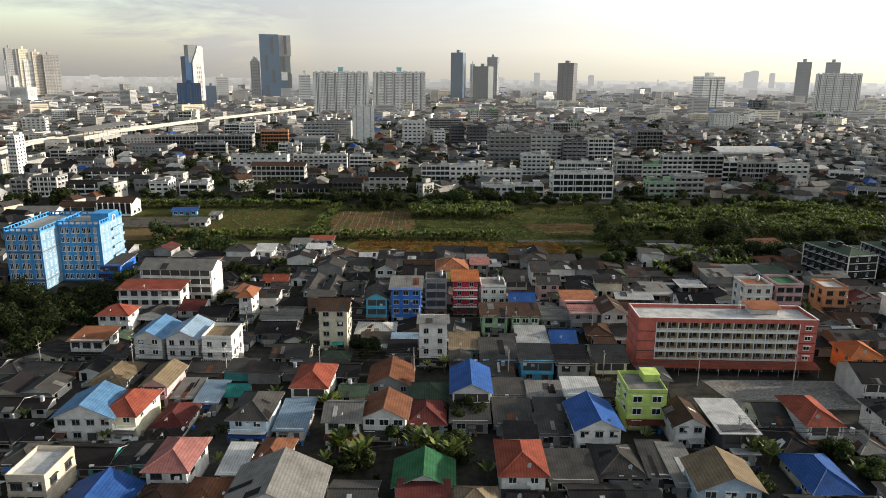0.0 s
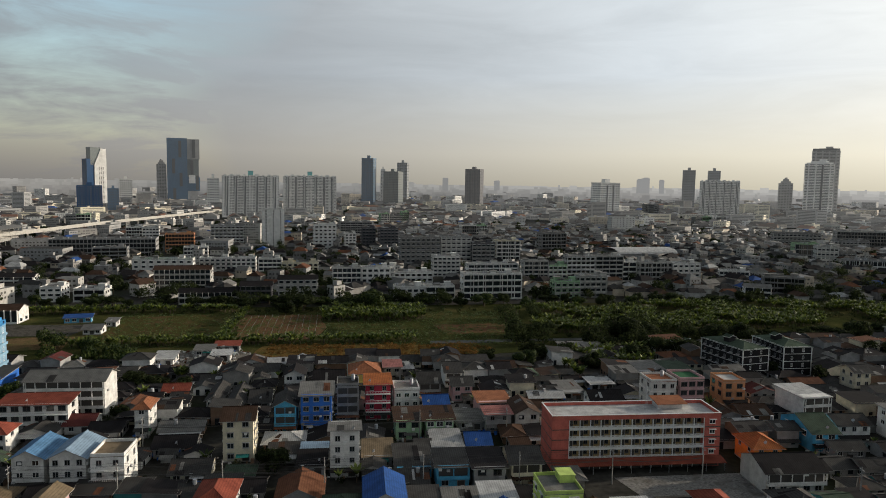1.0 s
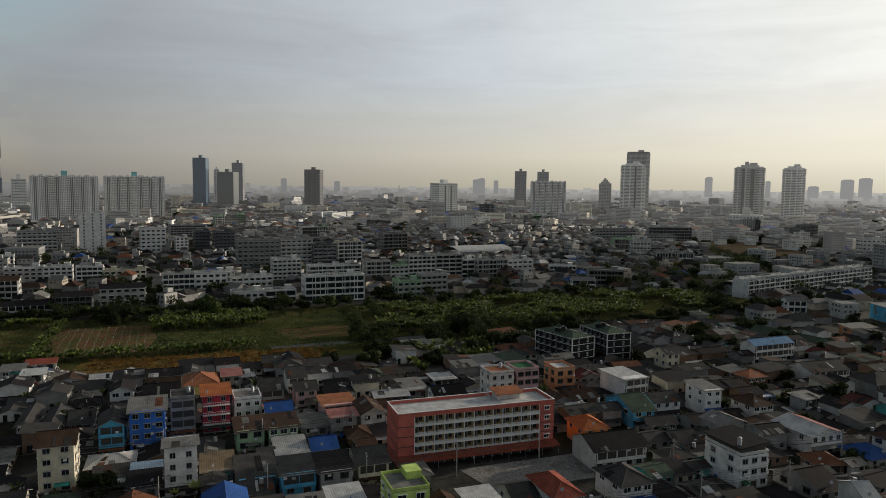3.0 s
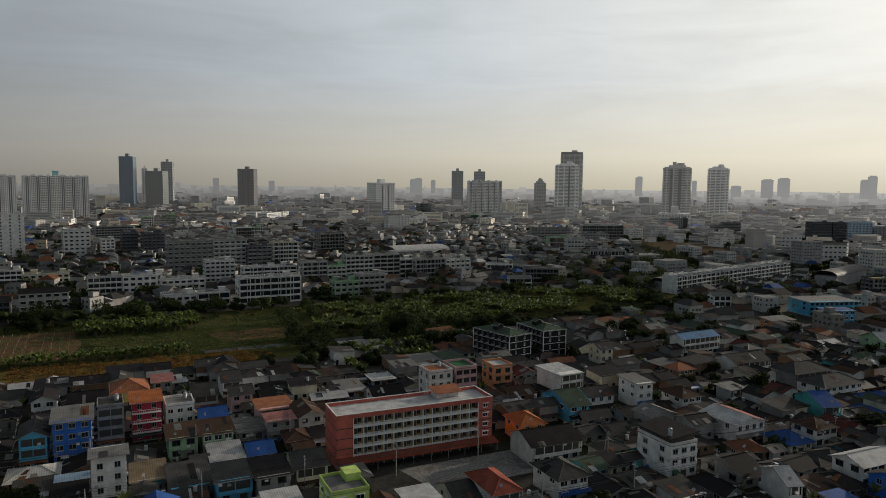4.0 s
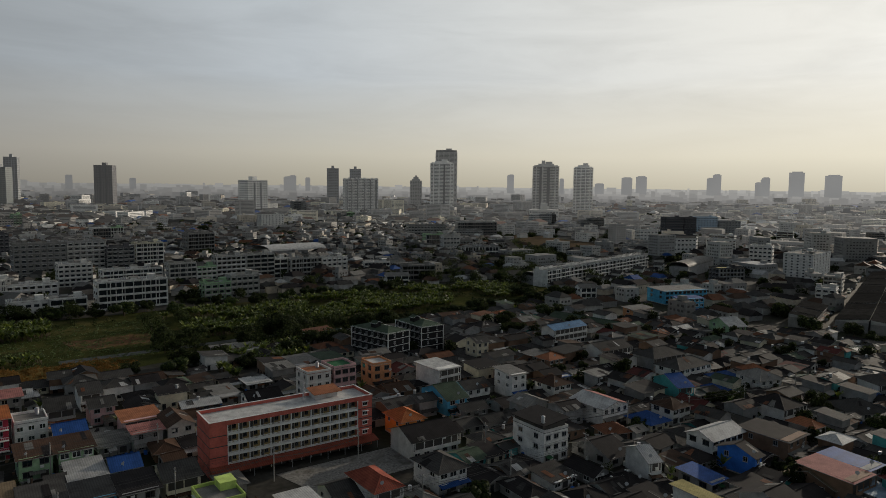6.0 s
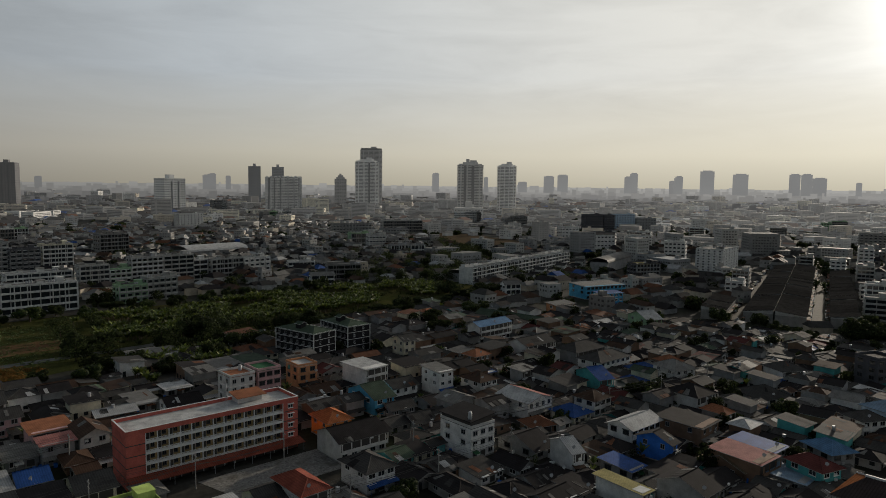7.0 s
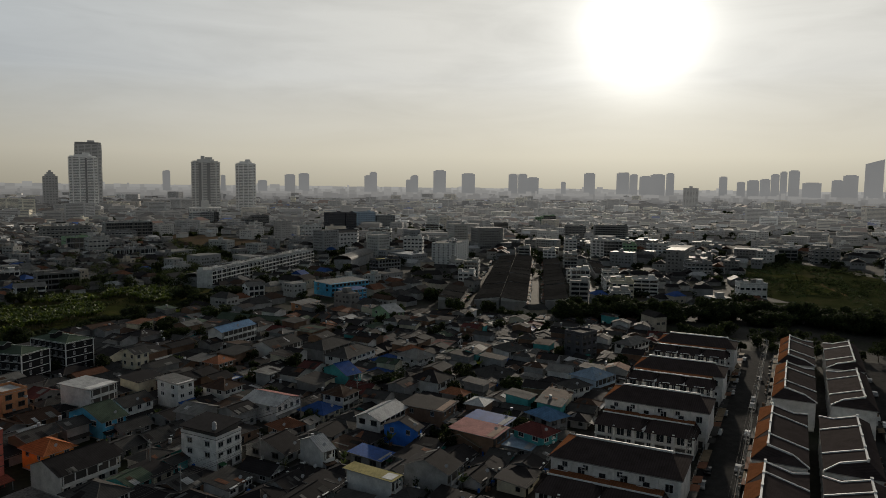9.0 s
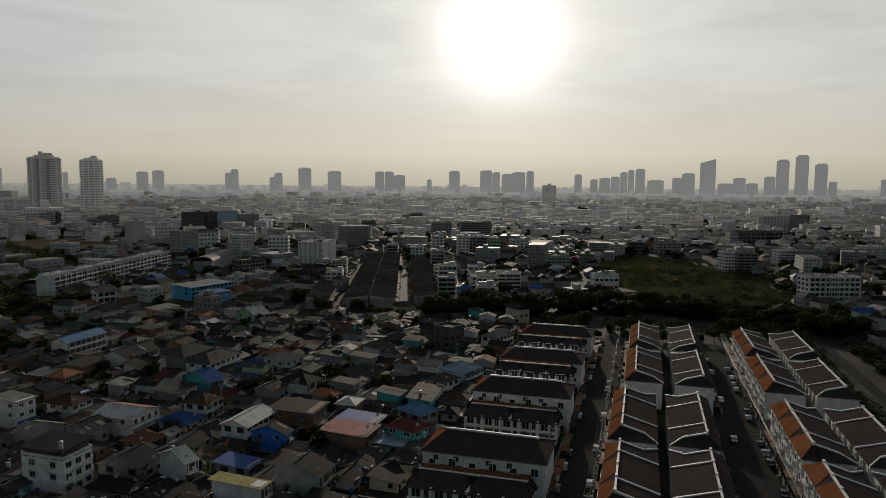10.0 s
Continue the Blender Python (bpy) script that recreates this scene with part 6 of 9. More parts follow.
block(153.9, 525.4, 3, 14.7, 11.0, 4, 'green', storey=3.36, bays=4, style='balcony', band='white', tanks=2, win='white')
block(173.5, 528.2, 3, 22.8, 11.0, 6, 'aged', storey=3.38, bays=6, style='balcony', band='white', win='dark')
block(196.9, 529.2, 3, 23.7, 11.0, 6, 'aged', storey=3.38, bays=6, win='dark')
block(214.4, 532.6, 3, 13.4, 11.0, 4, 'white', storey=3.83, bays=3)
block(235.8, 529.1, 3, 27.6, 11.0, 4, 'aged', storey=3.8, bays=6, style='balcony')
block(261.4, 529.0, 3, 24.0, 11.0, 4, 'white', storey=3.69, bays=5, style='balcony')
block(210.5, 738.0, 9, 28.8, 14.0, 6, 'concrete', storey=3.91, bays=5, style='balcony')
block(-99.3, 822.1, 10, 24.6, 14.0, 13, 'white', storey=3.34, bays=3, name='apartment_tower')
block(-155.0, 841.4, 11, 37.1, 12.0, 6, 'grey', storey=3.88, style='balcony', band='white', bays=8)
block(-38.4, 790.2, 10, 24.6, 14.0, 7, 'white', storey=4.04, bays=5)
block(-4.9, 962.0, 12, 44.1, 14.0, 7, 'grey', storey=3.12, bays=9)
block(33.1, 789.1, 10, 21.1, 14.0, 7, 'dark', storey=3.49, bays=5, win='grey')
block(10.5, 797.7, 10, 15.2, 12.0, 7, 'dark', storey=3.53, bays=4, win='grey')
block(427.4, 1087.9, 12, 42.9, 14.0, 8, 'white', storey=3.32, bays=7, name='apartment_tower')
block(-9.9, 779.7, 10, 12.3, 10.0, 6, 'white', storey=3.19, bays=3)
block(-336.9, 602.7, 8, 14.2, 12.0, 4, 'aged', storey=3.19, bays=4, win='white')
block(-322.0, 604.5, 8, 15.4, 12.0, 3, 'white', storey=3.19, bays=4, style='balcony', band='concrete', tanks=2, win='white')
block(-305.3, 607.9, 8, 18.2, 12.0, 4, 'grey', storey=3.19, bays=5, win='white')
block(-330.2, 529.7, 4, 6.0, 14.0, 11, 'white', storey=2.74, bays=3, name='apartment_tower')
block(-256.5, 441.1, 3, 16.6, 14.0, 4, 'concrete', storey=3.15, bays=4, style='balcony', band='white')
block(-268.8, 435.5, 3, 11.0, 14.0, 4, 'concrete', storey=2.84, bays=3, style='balcony', band='grey')
block(-186.5, 448.1, 3, 12.3, 14.0, 3, 'white', storey=2.94, bays=3)
block(-164.9, 450.2, 3, 18.4, 14.0, 2, 'white', storey=3.69, bays=5)
block(-247.0, 710.2, 9, 95.0, 24.0, 4, 'grey', storey=4.41, bays=16, cover='light')
block(-223.2, 655.2, 9, 28.7, 12.0, 4, 'grey', storey=3.47, bays=7)
block(-189.4, 763.8, 10, 29.0, 14.0, 5, 'terracotta', storey=3.73, bays=5)
block(-279.2, 904.4, 12, 18.8, 14.0, 4, 'white', storey=4.04, bays=5, win='white')
block(-260.5, 908.2, 12, 19.0, 14.0, 4, 'white', storey=4.04, bays=5, win='dark')
block(-452.4, 1155.9, 16, 14.4, 14.0, 4, 'grey', storey=4.87, bays=4, style='balcony', band='grey', tanks=2, win='white')
block(-435.1, 1159.7, 16, 20.5, 14.0, 4, 'green', storey=4.87, bays=5, style='balcony', band='white', win='white')
block(-157.9, 696.2, 9, 22.2, 12.0, 3, 'white', storey=3.6, bays=5)
block(-236.5, 450.7, 3, 26.2, 11.0, 2, 'white', storey=3.32, bays=9, roof='side', cover='dark')
block(-250.2, 518.9, 3, 44.2, 11.0, 2, 'white', storey=2.96, bays=14, roof='side', cover='dark')
block(-299.9, 519.2, 3, 33.8, 11.0, 2, 'grey', storey=4.24, bays=9, roof='side', cover='dark')
block(-207.9, 384.9, 2, 21.1, 9.0, 1, 'white', storey=3.81, bays=8, roof='side', cover='brown')
block(-184.5, 381.7, 2, 19.4, 12.0, 1, 'white', storey=7.21, bays=6, roof='side', cover='brown')
block(-221.7, 368.0, 2, 21.2, 10.0, 1, 'white', storey=4.24, bays=6, roof='side', cover='light')
block(-633.7, 1240.6, 18, 20.5, 14.0, 4, 'white', storey=4.02, bays=5, style='balcony', band='white', tanks=2, win='white')
block(-617.8, 1247.8, 18, 13.7, 14.0, 6, 'concrete', storey=4.02, bays=3, style='balcony', band='white', win='white')
block(-661.5, 1195.3, 17, 23.2, 14.0, 5, 'white', storey=3.48, bays=6, win='white')
block(-642.6, 1200.2, 17, 15.4, 14.0, 5, 'grey', storey=3.48, bays=4, style='balcony', band='concrete', tanks=2, win='dark')
block(-546.5, 923.7, 13, 28.4, 14.0, 6, 'white', storey=3.37, bays=5)
block(46.1, 1279.8, 16, 16.2, 14.0, 5, 'green', storey=3.96, bays=4, band='white', style='balcony', tanks=2, win='white')
block(66.2, 1284.6, 16, 24.8, 14.0, 4, 'concrete', storey=3.96, bays=6, band='white', win='white')
block(84.1, 1290.7, 16, 12.6, 14.0, 6, 'green', storey=3.96, bays=3, band='concrete', style='balcony', win='white')
block(161.4, 1017.9, 12, 22.6, 14.0, 3, 'white', storey=4.98, bays=6, style='balcony', band='concrete', win='dark')
block(180.8, 1022.6, 12, 16.8, 14.0, 3, 'green', storey=4.98, bays=4, style='balcony', band='white', win='white')
block(729.0, 1680.6, 18, 24.8, 14.0, 6, 'concrete', storey=5.46, bays=6, style='balcony', band='grey', win='white')
block(748.9, 1687.4, 18, 17.0, 14.0, 6, 'grey', storey=5.46, bays=4, style='balcony', band='grey', win='dark')
block(724.2, 1412.6, 15, 17.3, 14.0, 2, 'concrete', storey=6.91, bays=4, tanks=2, win='dark')
block(744.2, 1418.1, 15, 23.8, 14.0, 2, 'green', storey=6.91, bays=6, tanks=2, win='dark')
block(762.4, 1422.6, 15, 13.4, 14.0, 2, 'white', storey=6.91, bays=3, style='balcony', band='concrete', win='dark')
block(786.9, 1428.4, 15, 36.5, 14.0, 2, 'white', storey=6.91, bays=9, win='white')
block(807.9, 1434.9, 15, 7.1, 14.0, 2, 'white', storey=6.91, bays=2, win='dark')
block(623.1, 311.2, 11, 52.6, 24.0, 8, 'white', storey=2.49, bays=6, name='apartment_tower', faces='flb')
shophouse_row(451.4, 404.0, 14, 179.7, 12.0, 27, 4, 3.1, 'long row of white four-floor shophouses with dark balconies and roof huts')
for k in range(13):
    house(405 + k * 10.2, 366 + k * 2.6, 14, 6.4, 8.0, 1 if k % 4 else 2, 'gable', 'white', ('grey', 'light', 'grey', 'dark')[k % 4], storey=3.2, sides=False, lean=False, group='small gabled houses before the long row')
block(575.0, 850.0, -19, 58.0, 14.0, 4, 'concrete', storey=4.6, bays=12, style='balcony', band='aged', cover='grey')
block(650.0, 826.0, -19, 62.0, 16.0, 5, 'aged', storey=4.4, bays=12, style='balcony', band='concrete', cover='grey')
block(608.0, 790.0, -19, 40.0, 12.0, 3, 'grey', storey=4.4, bays=9, style='balcony', band='aged', cover='grey')
block(478.5, 689.7, -21, 24.6, 20.0, 3, 'green', storey=5.87, bays=6, style='balcony', band='grey', win='white')
block(498.5, 681.7, -21, 18.1, 20.0, 3, 'aged', storey=5.87, bays=5, win='dark')
block(470.0, 644.9, -21, 19.2, 16.0, 4, 'aged', storey=4.73, bays=5, style='balcony', band='white', tanks=2, win='white')
block(486.4, 638.7, -21, 15.4, 16.0, 3, 'concrete', storey=4.73, bays=4, style='balcony', band='grey', tanks=2, win='white')
block(460.8, 594.3, -22, 15.4, 14.0, 2, 'grey', storey=5.15, bays=4, style='balcony', band='white', tanks=2, win='white')
block(478.9, 587.6, -22, 22.8, 14.0, 2, 'grey', storey=5.15, bays=6, style='balcony', band='white', tanks=2, win='dark')
block(1002.2, 1073.2, -16, 19.3, 14.0, 5, 'white', storey=3.92, bays=5, win='white')
block(1023.6, 1065.9, -16, 25.4, 14.0, 5, 'grey', storey=3.92, bays=6, style='balcony', band='white', tanks=2, win='white')
block(1041.3, 1060.9, -16, 11.1, 14.0, 5, 'concrete', storey=3.92, bays=3, style='balcony', band='concrete', tanks=2, win='white')
block(310.2, 537.6, -23, 23.5, 10.0, 2, 'white', storey=3.56, bays=5)
block(308.0, 467.0, -23, 27.1, 12.0, 3, 'concrete', storey=3.8, bays=6, style='balcony')
block(278.3, 451.0, -23, 17.5, 10.0, 2, 'white', storey=3.48, bays=5, roof='side', cover='light')
block(920.0, 671.9, -20, 31.8, 14.0, 8, 'dark', storey=3.95, bays=6, win='grey')
block(946.5, 662.4, -20, 21.0, 14.0, 8, 'dark', storey=3.87, bays=4, win='grey')
block(1034.2, 690.3, -19, 39.3, 14.0, 8, 'pale_blue', storey=3.66, bays=7)
block(1076.7, 675.5, -19, 42.8, 14.0, 8, 'grey', storey=2.79, bays=7)
block(689.0, 492.0, -22, 34.8, 14.0, 4, 'white', storey=4.93, bays=7, roof='side', cover='grey')
block(740.6, 471.5, -22, 30.0, 14.0, 5, 'white', storey=3.36, bays=6)
block(890.9, 831.7, -19, 18.4, 14.0, 4, 'concrete', storey=4.69, bays=5, style='balcony', band='grey', tanks=2, win='white')
block(912.7, 824.9, -19, 26.8, 14.0, 5, 'concrete', storey=4.69, bays=7, style='balcony', band='concrete', win='dark')
block(790.5, 618.9, -20, 28.0, 14.0, 4, 'white', storey=4.66, bays=5)
block(506.0, 316.5, -24, 22.1, 14.0, 4, 'dark', storey=3.16, bays=7, style='balcony', band='grey', cover='yellow')
block(355.0, 327.2, -24, 11.5, 10.0, 2, 'white', storey=3.75, bays=4, roof='side', cover='light')
block(1353.4, -227.3, -66, 57.4, 14.0, 7, 'white', storey=3.73, bays=9)
block(1335.7, -262.1, -67, 28.7, 14.0, 8, 'concrete', storey=3.69, bays=4)
block(754.5, -136.3, -70, 19.8, 14.0, 5, 'white', storey=2.8, bays=6)
block(752.1, -157.5, -70, 27.7, 14.0, 5, 'grey', storey=2.88, bays=7)
block(673.9, -73.4, -70, 9.5, 14.0, 6, 'white', storey=2.9, bays=3)
block(679.5, -88.8, -70, 19.0, 14.0, 6, 'concrete', storey=2.73, bays=5)
block(519.1, -121.5, -71, 35.1, 14.0, 5, 'white', storey=3.26, bays=9, style='balcony')
block(1038.8, -150.6, -68, 65.5, 20.0, 3, 'grey', storey=5.16, bays=10, roof='side', cover='grey')
block(950.5, 212.4, -68, 12.0, 14.0, 8, 'concrete', storey=3.07, bays=2)
block(943.8, 228.7, -68, 40.8, 14.0, 8, 'grey', storey=3.06, bays=6)
block(988.0, 290.0, -67, 30.4, 14.0, 6, 'concrete', storey=3.36, bays=6)
block(1317.5, 461.0, -65, 16.7, 14.0, 5, 'green', storey=3.41, bays=4, win='dark')
block(1328.1, 443.2, -65, 24.1, 14.0, 6, 'green', storey=3.41, bays=6, style='balcony', band='concrete', win='white')
block(1063.3, 438.0, -66, 23.2, 14.0, 6, 'concrete', storey=2.79, bays=4)
block(768.6, 182.8, -69, 20.2, 14.0, 5, 'white', storey=3.54, bays=5, style='balcony', band='grey', win='dark')
block(773.6, 165.6, -69, 15.1, 14.0, 4, 'green', storey=3.54, bays=4, win='dark')
block(808.0, 136.4, -69, 30.3, 14.0, 4, 'white', storey=3.32, bays=6)
block(805.9, 239.5, -68, 17.2, 12.0, 4, 'grey', storey=4.29, bays=4)
block(506.1, 143.7, -70, 13.8, 14.0, 4, 'white', storey=3.67, bays=3)
block(504.5, 96.1, -71, 17.6, 14.0, 4, 'white', storey=2.73, bays=5)
block(478.2, 106.2, -71, 14.8, 14.0, 3, 'cream', storey=4.01, bays=4)
block(628.4, 74.9, -70, 20.6, 14.0, 4, 'grey', storey=3.19, bays=6)
block(834.7, 10.4, -69, 20.2, 14.0, 3, 'grey', storey=3.94, bays=5)
block(820.7, -26.6, -69, 26.3, 14.0, 4, 'concrete', storey=3.5, bays=5)
block(704.4, 499.1, -68, 32.3, 14.0, 5, 'white', storey=3.99, bays=7, roof='side', cover='grey')
block(791.1, 502.0, -68, 30.1, 14.0, 5, 'white', storey=3.67, bays=6)
block(665.1, 378.1, -69, 20.9, 14.0, 5, 'white', storey=3.89, bays=5)
block(959.0, 511.5, -67, 21.3, 14.0, 5, 'white', storey=3.47, bays=4)
block(527.9, 26.9, -71, 18.3, 12.0, 2, 'white', storey=5.07, bays=5)
house(-78.8, 291.3, 1, 7.7, 10.0, 1, 'shed', 'white', 'white')
house(-65.9, 304.0, 1, 7.6, 7.0, 1, 'shed', 'grey', 'light')
house(-57.6, 311.3, 1, 10.2, 5.0, 1, 'shed', 'grey', 'red')
house(-57.2, 294.7, 1, 7.4, 6.0, 1, 'shed', 'white', 'white')
house(-128.3, 351.0, 1, 8.2, 8.0, 1, 'side', 'white', 'light')
house(-146.4, 379.1, 12, 12.8, 6.0, 1, 'shed', 'sky', 'blue')
house(-125.6, 368.5, 1, 4.9, 6.0, 1, 'shed', 'white', 'light')

# ---- towers and skyline ----


def tower(x, y, yaw, w, d, h, floors, wall, bays, label, crown="flat", glass=False, bands=True, name="tower_block", group="towers of the city"):
    """A high building: body, recessed window bands, vertical ribs and a roof crown."""
    TAKEN.append((x, y, radians(yaw), w, d))
    root = thing(name, x, y, yaw, label, "tower", group)
    b = Build()
    b.box(-w / 2, w / 2, -d / 2, d / 2, 0, h)
    part("wall", b, TOWER_GLASS[wall] if glass else hazy_paint(wall), root)
    st = h / floors
    b = Build()
    if bands:
        for k in range(floors):
            z0, z1 = k * st + st * 0.38, k * st + st * 0.74
            for side, length in (("f", w), ("l", d), ("r", d)):
                n = bays if side == "f" else max(2, round(bays * d / w))
                for i in range(n):
                    at = face_pose(w, d, side, ((i + 0.5) / n - 0.5) * length, 0)
                    q = length / n * (0.34 if i % 3 else 0.22)
                    b.face([at @ Vector(p) for p in ((-q, -0.15, z0), (q, -0.15, z0), (q, -0.15, z1), (-q, -0.15, z1))])
        part("window", b, FAR_GLASS, root, "rows of dark windows", kind="stuff")
    b = Build()
    n = bays if not glass else 3
    for i in range(n + 1):
        u = i * w / n - w / 2
        b.box(u - w / n * 0.06, u + w / n * 0.06, -d / 2 - 0.5, -d / 2, 0, h)
    if bays >= 7 and not glass and w < 90:
        for u in ((-0.16, 0.16) if bays > 8 else (0,)):
            b.box(u * w - w * 0.025, u * w + w * 0.025, -d / 2 - 0.8, -d / 2, 0, h - st, 1)
    part("rib", b, [TOWER_GLASS[wall], FAR_GLASS] if glass else [hazy_paint(wall), FAR_GLASS], root, "upright ribs and dark slots of the facade", kind="stuff")
    b = Build()
    if crown == "flat":
        b.box(-w / 2 - 0.3, w / 2 + 0.3, -d / 2 - 0.3, d / 2 + 0.3, h, h + 1.5)
        b.box(-w * 0.12, w * 0.12, -d * 0.2, d * 0.2, h + 1.5, h + 1.5 + st * 1.6)
    elif crown == "step":
        b.box(-w * 0.36, w * 0.36, -d * 0.36, d * 0.36, h, h + st * 1.2)
        b.box(-w * 0.22, w * 0.22, -d * 0.22, d * 0.22, h + st * 1.2, h + st * 2.6)
        b.rod((0, 0, h + st * 2.6), (0, 0, h + st * 3.6), w * 0.1, 8)
    part("crown", b, TOWER_GLASS[wall] if glass else hazy_paint(wall), root)
    return root


def balcony_tower(x, y, w, d, h, floors, wall, label, cut=0.22, slots=(), drum=True, top=0.0):
    """A tower of flats on a chamfered plan: dark glazed core, a pale balcony band on every floor, upright dark slots, a stepped head."""
    TAKEN.append((x, y, 0, w, d))
    root = thing("tower_block", x, y, -math.degrees(math.atan2(x, y)), label, "tower", "towers of the city")
    def ring(k):
        a, c, e = w / 2 * k, d / 2 * k, cut * w * k
        return [(-a + e, -c), (a - e, -c), (a, -c + e), (a, c - e), (a - e, c), (-a + e, c), (-a, c - e), (-a, -c + e)]
    def drumshape(b, pts, z0, z1, mat=0):
        b.face([(*p, z1) for p in pts], mat)
        b.face([(*p, z0) for p in pts][::-1], mat)
        for p, q in zip(pts, pts[1:] + pts[:1]):
            b.face([(*p, z0), (*q, z0), (*q, z1), (*p, z1)], mat)
    # dark core colour paints the shade between the balcony bands
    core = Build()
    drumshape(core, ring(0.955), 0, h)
    part("wall", core, FAR_GLASS, root, "dark glazed walls that carry the shade behind the balconies")
    st = h / floors
    b = Build()
    for k in range(1, floors + 1):
        drumshape(b, ring(1.0 if k % 8 else 1.02), k * st - st * 0.30, k * st + st * 0.24)
    part("balcony", b, hazy_paint(wall), root, "pale balcony band on every floor", kind="stuff")
    b = Build()
    for u in (-0.36, -0.12, 0.12, 0.36):
        b.box(u * w - w * 0.022, u * w + w * 0.022, -d / 2 - 0.3, -d / 2 + 1.0, 0, h)
    for u in (-1, 1):
        for v in (-0.25, 0.05, 0.3):
            b.box(u * w / 2 - 0.4, u * w / 2 + 0.4, v * d - 0.9, v * d + 0.9, 0, h)
    part("rib", b, hazy_paint(wall), root, "upright pale ribs", kind="stuff")
    for u, wide in slots:
        b = Build()
        b.box(u * w - wide * w / 2, u * w + wide * w / 2, -d / 2 - 0.9, -d / 2 + 1.0, 0, h * 0.985)
        part("dark_slot", b, FAR_GLASS, root)
    b = Build()
    drumshape(b, ring(0.9), h, h + st * 0.9)
    drumshape(b, ring(0.6), h + st * 0.9, h + st * 1.9)
    if top:
        drumshape(b, ring(0.97), h, h + top, 1)
    b.box(-w * 0.02, w * 0.24, -d * 0.2, d * 0.2, h, h + st * 3.2)
    if drum:
        b.rod((-w * 0.1, 0, h), (-w * 0.1, 0, h + st * 4.0), w * 0.07, 10)
    part("crown", b, [hazy_paint(wall), FAR_GLASS], root)
    return root


def slab_flats(x, y, w, d, h, floors, columns, label, box=True):
    """A broad slab of flats: white wall with small windows, dark upright strips painted as shaded recesses and columns
    of little balconies.
    """
    TAKEN.append((x, y, 0, w, d))
    root = thing("tower_block", x, y, -math.degrees(math.atan2(x, y)) + 2, label, "tower", "towers of the city")
    b = Build()
    b.box(-w / 2, w / 2, -d / 2, d / 2, 0, h)
    part("wall", b, hazy_paint("white"), root)
    st, cw = h / floors, w / columns
    dark, pale = Build(), Build()
    rhythm = "wdwbdbbdbwbdbbdbwdw"
    for i in range(columns):
        kind = rhythm[i * len(rhythm) // columns]
        u = -w / 2 + (i + 0.5) * cw
        # no recess is cut: a flat dark strip paints its shade
        if kind == "d":
            dark.box(u - cw * 0.34, u + cw * 0.34, -d / 2 - 0.08, -d / 2 - 0.01, st, h - st * 0.5)
            continue
        for k in range(1, floors):
            z = k * st
            q = cw * (0.2 if kind == "w" else 0.36)
            dark.box(u - q, u + q, -d / 2 - 0.08, -d / 2 - 0.01, z + st * 0.3, z + st * 0.85)
            if kind == "b":
                pale.box(u - q, u + q, -d / 2 - 1.2, -d / 2 - 0.1, z + st * 0.02, z + st * 0.34)
    for side in (-1, 1):
        for k in range(1, floors):
            for v in (-0.25, 0.25):
                dark.box(side * w / 2 - 0.08, side * w / 2 + 0.08, v * d - 1.5, v * d + 1.5, k * st + 1, k * st + 2.4)
    part("window", dark, FAR_GLASS, root, "dark windows and flat dark strips for recess shade", kind="stuff")
    part("balcony", pale, hazy_paint("white"), root, "rows of little pale balconies", kind="stuff")
    b = Build()
    for i in range(9):
        u = -w / 2 + (i + 0.5) * w / 9
        b.box(u - w * (0.02 + 0.012 * (i % 3)), u + w * (0.02 + 0.012 * (i % 3)), -d / 2 + 0.4, d / 2 - 0.4, h, h + 2.0 + i % 2)
    part("roof_clutter", b, hazy_paint("white"), root, "low pale roof houses", kind="stuff")
    if box:
        b = Build()
        b.box(-w * 0.045, w * 0.045, -4, 4, h, h + 10)
        b.box(-w * 0.05, w * 0.05, -4.4, 4.4, h + 9.4, h + 10.6)
        part("lift_head", b, hazy_paint("teal"), root, "teal lift head on the roof")
    return root


